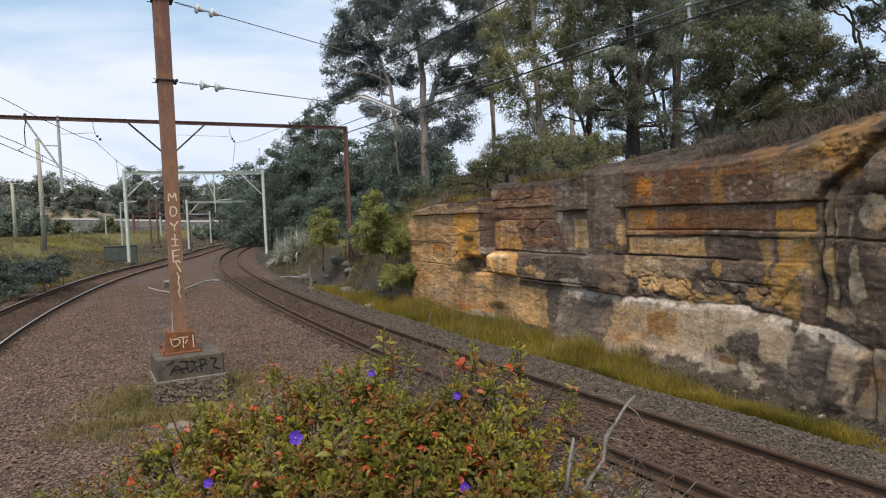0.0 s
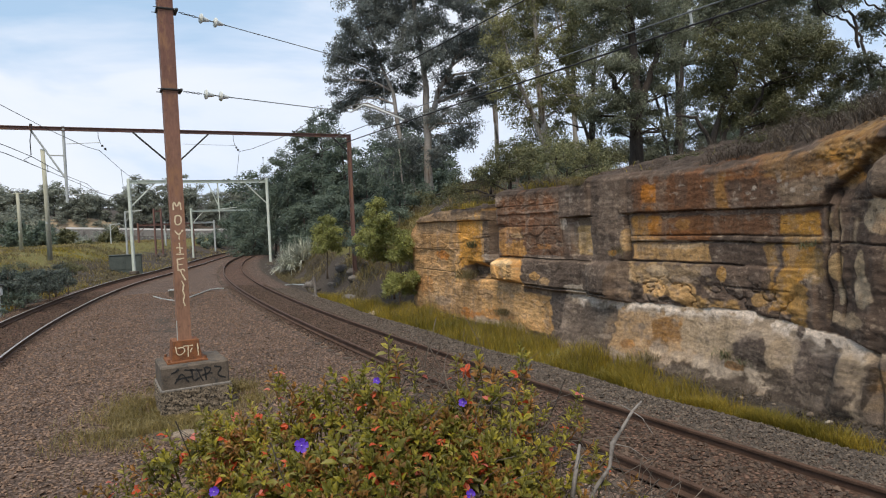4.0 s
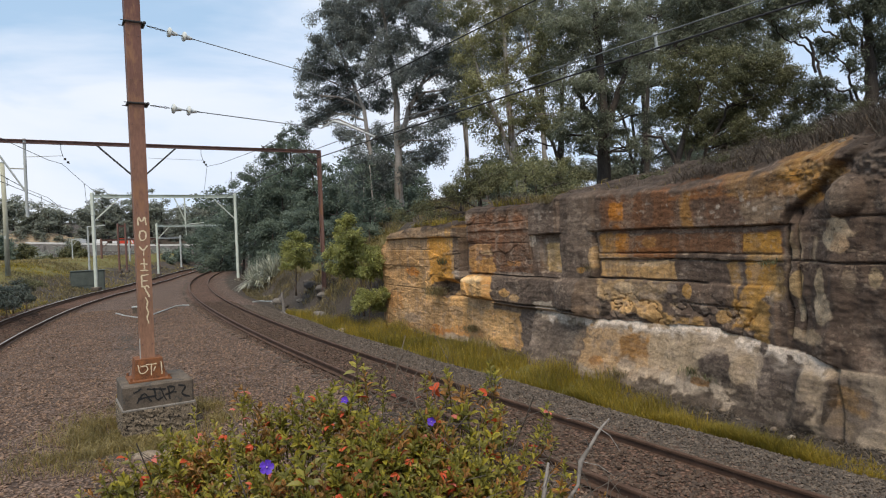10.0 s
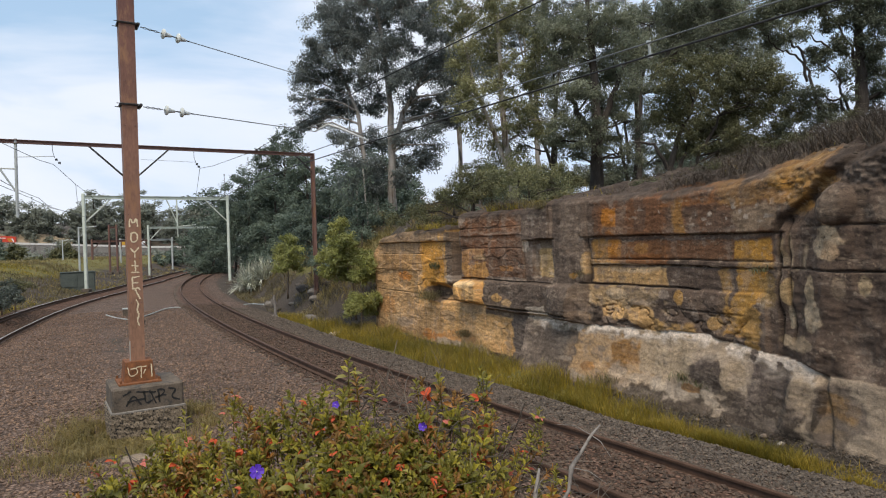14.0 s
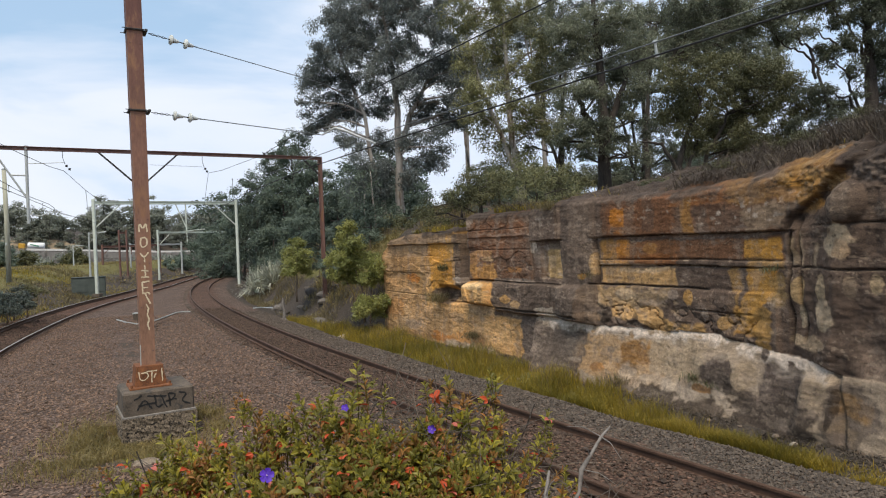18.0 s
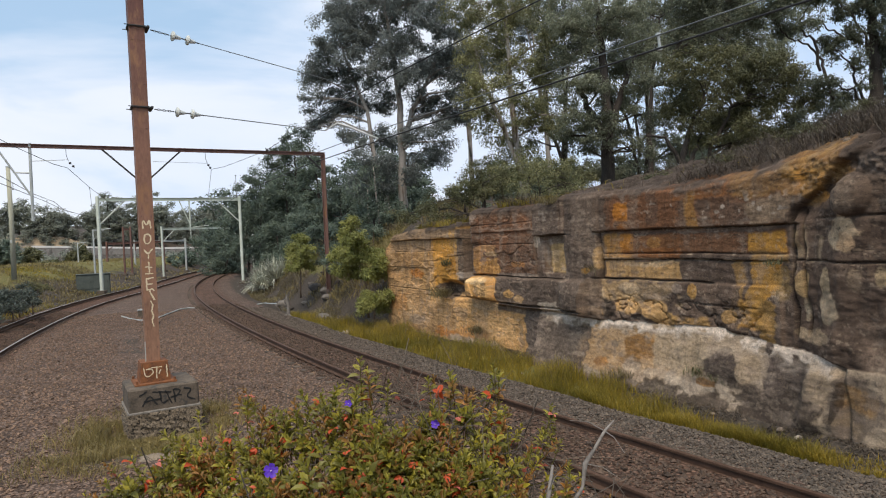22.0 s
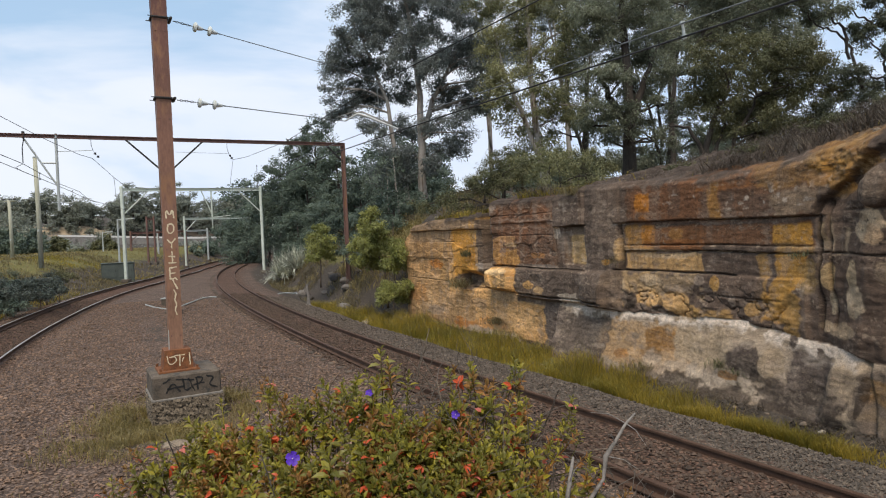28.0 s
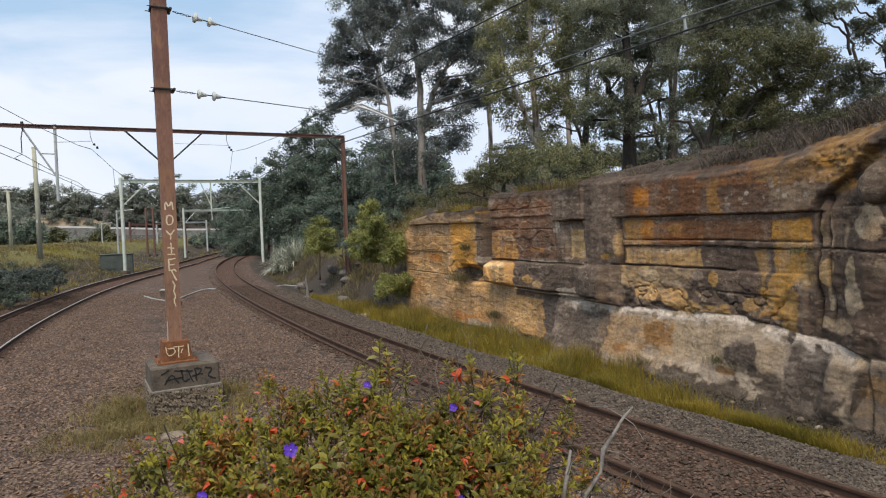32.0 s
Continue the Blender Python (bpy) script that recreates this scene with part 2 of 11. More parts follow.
sun_lamp = bpy.data.lights.new("sun", "SUN")
sun_lamp.energy, sun_lamp.angle, sun_lamp.color = 3.25, radians(26), (1.0, 0.895, 0.75)
sun = new("sun", sun_lamp)
SUN_AZ, SUN_EL = radians(SKY_ROT), radians(SKY_EL)
sun.matrix_basis = look((0, 0, 60), Vector((0, 0, 60)) - Vector((math.sin(SUN_AZ) * math.cos(SUN_EL), math.cos(SUN_AZ) * math.cos(SUN_EL), math.sin(SUN_EL))))

# ---- materials
M_BALLAST = surface("ballast_stone", (0.100, 0.064, 0.045), (0.238, 0.160, 0.115), 8, 60, 0.9, random_by="island", bump=0.5)
M_BALLAST_GREY = surface("grey_shoulder_ballast", (0.040, 0.032, 0.026), (0.165, 0.134, 0.109), 8, 60, 0.9, random_by="island", bump=0.5)
M_BALLAST_RUST = surface("rust_stained_ballast", (0.046, 0.031, 0.023), (0.122, 0.085, 0.064), 8, 60, 0.9, random_by="island", bump=0.5)
M_RAIL = surface("rusted_rail_steel", (0.05, 0.028, 0.018), (0.13, 0.075, 0.05), 4, 60, 0.75, 0.25, 0.3, 0.004)
M_RAILTOP = surface("worn_rail_head", (0.27, 0.24, 0.21), (0.50, 0.46, 0.41), 6, 80, 0.45, 0.6, 0.05, 0.002)
M_SLEEPER = surface("weathered_sleeper", (0.055, 0.04, 0.03), (0.14, 0.105, 0.08), 5, 40, 0.9, bump=0.5, random_by="object", stretch=(1, 1, 1))
M_REDOXIDE = surface("red_oxide_steel", (0.105, 0.055, 0.045), (0.185, 0.105, 0.086), 2.2, 30, 0.6, 0.0, 0.2, 0.004, spots=((0.20, 0.10, 0.055), 3.5, 0.2), stretch=(1, 1, 0.35))
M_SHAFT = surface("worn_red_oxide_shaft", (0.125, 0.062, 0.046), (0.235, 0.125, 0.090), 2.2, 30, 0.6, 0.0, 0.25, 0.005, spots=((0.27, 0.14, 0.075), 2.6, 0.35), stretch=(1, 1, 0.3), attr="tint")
M_RUST = surface("orange_rust", (0.06, 0.030, 0.02), (0.30, 0.115, 0.042), 9, 50, 0.85, 0.0, 0.4, 0.006)
M_CONCRETE = surface("weathered_concrete", (0.052, 0.043, 0.034), (0.175, 0.138, 0.104), 4, 45, 0.92, bump=0.5, dist=0.012, spots=((0.06, 0.055, 0.05), 5, 0.3))
M_MORTAR = surface("pale_mortar", (0.10, 0.09, 0.078), (0.30, 0.27, 0.235), 8, 50, 0.9, bump=0.4)
M_CONC_ROUGH = surface("exposed_aggregate", (0.045, 0.036, 0.026), (0.37, 0.29, 0.205), 26, 60, 0.95, bump=1.0, dist=0.03, spots=((0.016, 0.014, 0.012), 24, 0.55))
M_GALV = surface("galvanised_steel", (0.36, 0.38, 0.37), (0.55, 0.57, 0.55), 3, 40, 0.55, 0.35, 0.1, 0.002)
M_CREAM = surface("pale_green_paint", (0.42, 0.46, 0.40), (0.62, 0.66, 0.58), 2, 30, 0.6, 0.0, 0.1, 0.003)
M_TIMBER = surface("weathered_pole_timber", (0.27, 0.265, 0.20), (0.48, 0.47, 0.37), 3, 40, 0.9, bump=0.4, stretch=(6, 6, 0.4))
M_WIRE = surface("dark_copper_wire", (0.02, 0.02, 0.022), (0.05, 0.05, 0.05), 5, 50, 0.6, 0.3, 0)
M_WIRE_PALE = surface("grey_wire", (0.10, 0.11, 0.11), (0.22, 0.23, 0.23), 5, 50, 0.5, 0.4, 0)
M_PORCELAIN = surface("porcelain", (0.48, 0.50, 0.47), (0.66, 0.68, 0.64), 8, 40, 0.25, 0.0, 0, spec=0.5)
M_HARDWARE = surface("dark_hardware", (0.03, 0.03, 0.03), (0.09, 0.085, 0.08), 10, 60, 0.6, 0.4, 0.1, 0.002)
M_PALEPAINT = surface("pale_spray_paint", (0.55, 0.45, 0.28), (0.75, 0.66, 0.48), 12, 70, 0.8, 0, 0.1, 0.002)
M_BLACKPAINT = surface("black_spray_paint", (0.012, 0.012, 0.012), (0.03, 0.03, 0.03), 10, 60, 0.8, 0, 0.1, 0.002)


def rock_material():
    m = bpy.data.materials.new("sandstone")
    m.use_nodes = True
    nt = m.node_tree
    bsdf = nt.nodes["Principled BSDF"]
    tc = nt.nodes.new("ShaderNodeTexCoord")
    mp = nt.nodes.new("ShaderNodeMapping")
    mp.inputs["Scale"].default_value = (1, 1, 2.0)
    nt.links.new(tc.outputs["Object"], mp.inputs["Vector"])
    a = node(nt, "ShaderNodeTexNoise", Scale=5.0, Detail=10.0, Roughness=0.72)
    b = node(nt, "ShaderNodeTexNoise", Scale=30.0, Detail=5.0, Roughness=0.7)
    lam = node(nt, "ShaderNodeTexNoise", Scale=3.0, Detail=8.0, Roughness=0.7)
    mp2 = nt.nodes.new("ShaderNodeMapping")
    mp2.inputs["Scale"].default_value = (0.5, 0.5, 9.0)
    nt.links.new(tc.outputs["Object"], mp2.inputs["Vector"])
    pit = node(nt, "ShaderNodeTexVoronoi", Scale=13.0)
    for n in (a, b, pit):
        nt.links.new(mp.outputs[0], n.inputs["Vector"])
    nt.links.new(mp2.outputs[0], lam.inputs["Vector"])
    at = nt.nodes.new("ShaderNodeAttribute")
    at.attribute_name = "tint"
    col = mixc(nt, 1.0, at.outputs["Color"], ramp(nt, a.outputs["Fac"], [(0.32, (0.86, 0.86, 0.87)), (0.48, (1.0, 1.0, 1.0)), (0.66, (1.18, 1.17, 1.15))]), "MULTIPLY")
    col = mixc(nt, 1.0, col, ramp(nt, b.outputs["Fac"], [(0.33, (0.80, 0.80, 0.80)), (0.50, (1.02, 1.02, 1.02)), (0.68, (1.26, 1.24, 1.21))]), "MULTIPLY")
    col = mixc(nt, 1.0, col, ramp(nt, lam.outputs["Fac"], [(0.34, (0.93, 0.93, 0.92)), (0.44, (1.01, 1.01, 1.01)), (0.66, (1.05, 1.04, 1.03))]), "MULTIPLY")
    mp3 = nt.nodes.new("ShaderNodeMapping")
    mp3.inputs["Scale"].default_value = (5.0, 5.0, 0.45)
    nt.links.new(tc.outputs["Object"], mp3.inputs["Vector"])
    drip = node(nt, "ShaderNodeTexNoise", Scale=1.6, Detail=7.0, Roughness=0.7)
    nt.links.new(mp3.outputs[0], drip.inputs["Vector"])
    col = mixc(nt, 1.0, col, ramp(nt, drip.outputs["Fac"], [(0.34, (0.82, 0.81, 0.80)), (0.48, (1.0, 1.0, 1.0)), (0.68, (1.18, 1.16, 1.12))]), "MULTIPLY")
    grit = node(nt, "ShaderNodeTexNoise", Scale=90.0, Detail=3.0, Roughness=0.7)
    nt.links.new(mp.outputs[0], grit.inputs["Vector"])
    col = mixc(nt, 1.0, col, ramp(nt, grit.outputs["Fac"], [(0.34, (0.62, 0.62, 0.62)), (0.5, (1.03, 1.03, 1.03)), (0.66, (1.5, 1.47, 1.43))]), "MULTIPLY")
    mp4 = nt.nodes.new("ShaderNodeMapping")
    mp4.inputs["Scale"].default_value = (1.0, 1.0, 3.2)
    nt.links.new(tc.outputs["Object"], mp4.inputs["Vector"])
    crack = node(nt, "ShaderNodeTexNoise", Scale=1.5, Detail=9.0, Roughness=0.62)
    where = node(nt, "ShaderNodeTexNoise", Scale=0.9, Detail=3.0)
    for n in (crack, where):
        nt.links.new(mp4.outputs[0], n.inputs["Vector"])
    line = ramp(nt, crack.outputs["Fac"], [(0.486, (1, 1, 1)), (0.497, (0.30, 0.29, 0.28)), (0.503, (0.30, 0.29, 0.28)), (0.510, (1.15, 1.13, 1.1)), (0.53, (1, 1, 1))])
    broken = mixc(nt, 1.0, col, line, "MULTIPLY")
    col = mixc(nt, ramp(nt, where.outputs["Fac"], [(0.52, (0, 0, 0)), (0.62, (0.6, 0.6, 0.6))]), col, broken)
    nt.links.new(col, bsdf.inputs["Base Color"])
    bsdf.inputs["Roughness"].default_value = 0.93
    bsdf.inputs["Specular IOR Level"].default_value = 0.15
    h = nt.nodes.new("ShaderNodeMath")
    h.operation = "MULTIPLY_ADD"
    nt.links.new(b.outputs["Fac"], h.inputs[0])
    h.inputs[1].default_value = 0.3
    nt.links.new(a.outputs["Fac"], h.inputs[2])
    h2 = nt.nodes.new("ShaderNodeMath")
    h2.operation = "MULTIPLY_ADD"
    nt.links.new(lam.outputs["Fac"], h2.inputs[0])
    h2.inputs[1].default_value = 0.08
    nt.links.new(h.outputs[0], h2.inputs[2])
    bp = node(nt, "ShaderNodeBump", Strength=0.35, Distance=0.04)
    nt.links.new(h2.outputs[0], bp.inputs["Height"])
    nt.links.new(bp.outputs[0], bsdf.inputs["Normal"])
    return m


M_ROCK = rock_material()
M_BARK_PALE = surface("smooth_pale_bark", (0.19, 0.17, 0.15), (0.43, 0.39, 0.35), 2.0, 25, 0.85, bump=0.3, stretch=(2, 2, 0.5), spots=((0.12, 0.085, 0.06), 1.6, 0.35))
M_BARK_DARK = surface("dark_rough_bark", (0.025, 0.021, 0.018), (0.085, 0.07, 0.058), 4, 30, 0.95, bump=0.8, dist=0.03, stretch=(3, 3, 0.6))
M_DEADWOOD = surface("silvered_dead_wood", (0.10, 0.088, 0.078), (0.29, 0.26, 0.23), 8, 50, 0.9, bump=0.4, stretch=(1, 1, 1))
M_TWIG = surface("brown_twigs", (0.07, 0.05, 0.035), (0.2, 0.15, 0.11), 10, 60, 0.9, bump=0.2)
M_GREYTWIG = surface("grey_brown_twigs", (0.07, 0.056, 0.045), (0.17, 0.14, 0.115), 10, 60, 0.9, bump=0.2, random_by="island")
L_GUM = leafy("gum_leaves", (0.125, 0.142, 0.136), (0.245, 0.270, 0.255), (1.4, 1.4, 1.35), 0.45)
L_GUMLIGHT = leafy("yellowish_gum_leaves", (0.137, 0.146, 0.075), (0.280, 0.273, 0.137), (1.5, 1.45, 1.25), 0.35)
L_GUMOLIVE = leafy("olive_gum_leaves", (0.125, 0.137, 0.095), (0.245, 0.258, 0.178), (1.5, 1.5, 1.4), 0.45)
L_DARK = leafy("dark_wattle_leaves", (0.072, 0.098, 0.077), (0.168, 0.208, 0.155), (1.3, 1.3, 1.2), 0.3)
L_OLIVE = leafy("olive_brown_leaves", (0.079, 0.085, 0.042), (0.152, 0.149, 0.073), (1.5, 1.4, 1.2), 0.3)
# Olive gum leaves with backlit shade put into their colour.
L_SHADE = leafy("shaded_olive_gum_leaves", (0.075, 0.086, 0.058), (0.155, 0.170, 0.112), (1.5, 1.45, 1.3), 0.3)
L_DUSK = leafy("dark_bluish_leaves", (0.032, 0.042, 0.034), (0.085, 0.10, 0.082), (1.7, 1.7, 1.6), 0.2)
L_SHRUB = leafy("fresh_green_leaves", (0.17, 0.185, 0.055), (0.34, 0.34, 0.115), (1.4, 1.35, 0.95))
# Leaf colour paled and greyed to stand in for distance haze.
L_FAR = leafy("haze_paled_leaves", (0.175, 0.190, 0.152), (0.30, 0.315, 0.255), (1.25, 1.25, 1.2), 0.4)
L_DRY = leafy("dry_scrub", (0.060, 0.047, 0.036), (0.13, 0.105, 0.08), (1.7, 1.6, 1.5), 0.1)
L_TAWNY = leafy("tawny_scrub", (0.105, 0.085, 0.042), (0.215, 0.175, 0.085), (1.5, 1.45, 1.3), 0.2)
L_SILVER = leafy("silver_green_blades", (0.30, 0.31, 0.24), (0.55, 0.55, 0.45), (1.4, 1.4, 1.35), 0.25)
L_GRASS = leafy("green_gold_grass", (0.162, 0.140, 0.022), (0.350, 0.270, 0.046), (1.6, 1.4, 0.9), 0.35)
L_DRYGRASS = leafy("dry_thin_grass", (0.17, 0.138, 0.052), (0.29, 0.23, 0.10), (1.4, 1.3, 1.0), 0.2)


def ground_material():
    m = bpy.data.materials.new("ground_mix")
    m.use_nodes = True
    nt = m.node_tree
    bsdf = nt.nodes["Principled BSDF"]
    tc = nt.nodes.new("ShaderNodeTexCoord")
    n1 = node(nt, "ShaderNodeTexNoise", Scale=0.7, Detail=6.0, Roughness=0.65)
    n2 = node(nt, "ShaderNodeTexNoise", Scale=11.0, Detail=4.0, Roughness=0.7)
    vo = node(nt, "ShaderNodeTexVoronoi", Scale=17.0)
    for n in (n1, n2, vo):
        nt.links.new(tc.outputs["Object"], n.inputs["Vector"])
    stone = ramp(nt, vo.outputs["Color"], [(0.1, (0.104, 0.072, 0.056)), (0.9, (0.280, 0.198, 0.155))])
    # Darkens the cell edges: shade painted in between the stones.
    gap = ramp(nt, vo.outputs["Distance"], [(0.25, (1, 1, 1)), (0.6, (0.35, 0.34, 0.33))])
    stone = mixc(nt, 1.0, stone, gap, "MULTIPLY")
    patch = ramp(nt, n1.outputs["Fac"], [(0.35, (0.8, 0.8, 0.8)), (0.65, (1.15, 1.12, 1.08))])
    stone = mixc(nt, 1.0, stone, patch, "MULTIPLY")
    soil = ramp(nt, n2.outputs["Fac"], [(0.3, (0.032, 0.026, 0.021)), (0.7, (0.095, 0.076, 0.060))])
    turf = ramp(nt, n2.outputs["Fac"], [(0.3, (0.07, 0.065, 0.02)), (0.7, (0.20, 0.175, 0.06))])
    at = nt.nodes.new("ShaderNodeAttribute")
    at.attribute_name = "cover"
    sep = nt.nodes.new("ShaderNodeSeparateColor")
    nt.links.new(at.outputs["Color"], sep.inputs[0])

    def mask(sock):
        a = nt.nodes.new("ShaderNodeMath")
        a.operation = "MULTIPLY_ADD"
        nt.links.new(n1.outputs["Fac"], a.inputs[0])
        a.inputs[1].default_value = 0.9
        nt.links.new(sock, a.inputs[2])
        return ramp(nt, a.outputs[0], [(0.85, (0, 0, 0)), (1.05, (1, 1, 1))])

    col = mixc(nt, mask(sep.outputs[1]), soil, turf)
    stone = mixc(nt, sep.outputs[2], stone, mixc(nt, 1.0, stone, (0.82, 0.66, 0.58), "MULTIPLY"))
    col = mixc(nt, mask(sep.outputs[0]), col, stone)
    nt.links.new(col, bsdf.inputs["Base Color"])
    bsdf.inputs["Roughness"].default_value = 0.95
    bsdf.inputs["Specular IOR Level"].default_value = 0.2
    inv = nt.nodes.new("ShaderNodeMath")
    inv.operation = "MULTIPLY_ADD"
    nt.links.new(vo.outputs["Distance"], inv.inputs[0])
    inv.inputs[1].default_value = -1.0
    nt.links.new(n2.outputs["Fac"], inv.inputs[2])
    b = node(nt, "ShaderNodeBump", Strength=0.8, Distance=0.03)
    nt.links.new(inv.outputs[0], b.inputs["Height"])
    nt.links.new(b.outputs[0], bsdf.inputs["Normal"])
    return m


M_GROUND = ground_material()


# ---- the lie of the land: two curved tracks in a cutting
def right_centre(y):
    return 0.00278 * y * y - 0.628 * y + 7.95 + np.interp(y, [7, 12, 16, 30, 48], [0, 0.05, 0.09, 0.09, 0])


def right_half(y):
    """Half the spacing of the right track's rails."""
    return np.interp(y, [5, 9, 16, 24, 50], [0.83, 0.82, 0.745, 0.71, 0.71])


def left_centre(y):
    y = np.asarray(y, float)
    a = 0.00448 * y * y - 0.59955 * y - 3.235
    b = 0.0025 * y * y - 0.6091 * y + 6.8995 - (3.9 + 0.8 * np.exp(-(np.maximum(y, 50) - 50) / 4))
    return np.where(y < 50, a, b) - 0.49 + np.interp(y, [53, 60, 67, 78, 110], [0, 0.35, 1.2, 1.6, 1.6]) + np.interp(y, [20, 30, 40, 49, 58], [-0.30, -0.24, -0.34, -0.40, 0])


def offsets(x, y):
    """Distances across from the two tracks' centres, to the right positive."""
    y2 = np.minimum(y, 110)
    kr = 1 / np.sqrt(1 + (0.00556 * y2 - 0.628) ** 2)
    kl = 1 / np.sqrt(1 + (0.0085 * np.minimum(y2, 55) - 0.6) ** 2)
    return (x - right_centre(y2)) * kr, (x - left_centre(y2)) * kl


CLIFF_Y = [-30, -10, -3, 2.5, 7.0, 9.0, 11.5, 14.2, 17.3, 21, 26.3, 31, 35, 45, 60, 80, 110, 300]
CLIFF_X = [22, 15, 12, 9.6, 7.6, 6.6, 5.8, 4.6, 3.1, 1.2, -1.4, -4.9, -6.9, -11.2, -15.8, -20.5, -22, 0]


def ground_z(x, y):
    x, y = np.asarray(x, float), np.asarray(y, float)
    dr, dl = offsets(x, y)
    z = np.full(x.shape, -0.22)
    # verge and ditch beside the right track
    z = z - 0.20 * sstep(2.0, 3.0, dr)
    # bank beside the left track
    bank = 2.5 * sstep(3.2, 13, -dl) * sstep(-30, 15, y)
    z = z - 0.25 * sstep(2.0, 3.2, -dl) + bank
    # far: a road on a wall, a hill behind it
    far = sstep(40, 110, -x) * sstep(120, 200, y)
    z = z + far * 0.6
    yr = y - (250 + (np.clip(x, -175, 40) + 149.7) * 0.382)
    hill = sstep(14, 34, yr) * sstep(0, 60, -x + 20)
    z = z + hill * 9 + 12 * sstep(300, 480, y) * sstep(-30, 60, -x + 30)
    # hill behind the cliff and the wooded slope
    back = (x - np.interp(y, CLIFF_Y, CLIFF_X)) * 0.86
    width = np.interp(y, [24, 27, 33, 60], [0.5, 1.6, 7.0, 9.0])
    start = np.interp(y, [24, 27, 33], [0.55, 0.3, 0.0])
    top = np.interp(y, [0, 7, 10, 14, 20, 26, 40, 70, 120], [5.2, 5.0, 4.3, 3.9, 3.65, 3.3, 3.9, 4.5, 5.0])
    bench = sstep(27, 30, y) * sstep(70, 55, y)
    z = z + bench * 1.7 * sstep(0.1, 2.6, back) * sstep(9.5, 5.0, back)
    rise = np.clip((back - start) / width, 0, 1)
    top = top - 0.7 * sstep(3.0, -0.5, x) * sstep(27, 31, y) * sstep(75, 55, y)
    z = z + (top + 0.22) * (rise * rise * (3 - 2 * rise)) + 0.07 * np.clip(back - start - width, 0, 25)
    # soil and litter heaped against the cliff foot
    z = z + 0.16 * sstep(-0.9, -0.2, back) * sstep(15, 11, y) * sstep(0.6, 0.3, back) + 0.15 * sstep(-1.2, -0.3, back) * sstep(27, 24, y) * sstep(0.6, 0.3, back)
    # stones between the rails
    z = z + 0.06 * sstep(1.3, 1.1, np.abs(dr)) + sstep(2.4, 1.4, np.abs(dl)) * (0.05 - 0.085 * np.clip(dl, -1.2, 1.2))
    # mound on which the flowering shrub grows
    r = np.sqrt((x * 1.05) ** 2 + np.where(y > 0, y, y * 0.12) ** 2)
    z = z + 1.65 * (1 - sstep(0.9, 4.4, r))
    z = z - 0.19 * np.exp(-((x + 4.9) ** 2 + (y - 12.0) ** 2) / 2.2)
    n = 0.05 * fbm(np.stack([x * 0.5, y * 0.5, 0 * x], -1).reshape(-1, 3), 3, 5).reshape(x.shape)
    near_track = np.minimum(np.abs(dr), np.abs(dl))
    return z + n * sstep(1.0, 3.0, near_track) * 2


def axis(lo, a, b, hi, step, growth=1.12):
    mid = list(np.arange(a, b, step))
    left, right, s = [a], [b], step
    while left[-1] > lo or right[-1] < hi:
        s *= growth
        if left[-1] > lo:
            left.append(left[-1] - s)
        if right[-1] < hi:
            right.append(right[-1] + s)
    return np.array(left[:0:-1] + mid + right)


def build_ground():
    xs, ys = axis(-1500, -30, 12, 1500, 0.3), axis(-300, 1, 48, 2500, 0.3)
    X, Y = np.meshgrid(xs, ys, indexing="ij")
    Z = ground_z(X, Y)
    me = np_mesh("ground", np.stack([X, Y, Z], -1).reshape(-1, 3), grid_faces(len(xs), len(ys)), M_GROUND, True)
    dr, dl = offsets(X, Y)
    y_ok = 1 - sstep(120, 140, Y)
    between = sstep(2.4, 2.0, dr - np.interp(Y, [9, 12], [0.15, 0])) * sstep(-2.5, -2.0, dl)
    r = np.sqrt(X ** 2 + Y ** 2)
    ballast = between * y_ok * sstep(2.6, 4.2, r)
    # dirt and thin grass along the middle, round the post and the mound
    strip = np.exp(-((X + 5.5) / 1.3) ** 2 - ((Y - 12.0) / 2.6) ** 2) + 0.9 * np.exp(-((X + 0.51 * Y - 1.6) / 0.8) ** 2) * sstep(36, 24, Y)
    grass = sstep(2.5, 3.0, dr) * sstep(np.interp(Y, [9, 13, 16], [-0.9, -0.9, -0.4]), np.interp(Y, [9, 13, 16], [-1.3, -1.3, -0.7]), X - np.interp(Y, CLIFF_Y, CLIFF_X)) * sstep(33, 28, Y)
    grass = grass + sstep(5, 12, -dl) * 0.9 * sstep(150, 110, Y)
    grass = grass + sstep(28, 31, Y) * sstep(60, 50, Y) * sstep(1.5, 2.6, X - np.interp(Y, CLIFF_Y, CLIFF_X)) * sstep(6.5, 4.5, X - np.interp(Y, CLIFF_Y, CLIFF_X)) * 0.8
    dirt = np.exp(-((X - 1.2) / 1.5) ** 2 - ((Y - 6.6) / 1.8) ** 2) * sstep(-1.0, -1.3, dr)
    ballast = np.clip(ballast - 0.55 * strip - 0.75 * dirt, 0, 1)
    cover = np.stack([ballast, np.clip(grass + 0.5 * strip, 0, 1), np.clip(sstep(1.35, 0.9, np.abs(dr)) * 0.7 + sstep(1.35, 0.9, np.abs(dl)), 0, 1), 0 * X + 1], -1).reshape(-1, 4).astype(np.float32)
    me.attributes.new("cover", "FLOAT_COLOR", "POINT").data.foreach_set("color", cover.ravel())
    tagged(new("ground", me), "stony railway ground with dirt, verges and low banks", "ground", kind="structure")


build_ground()

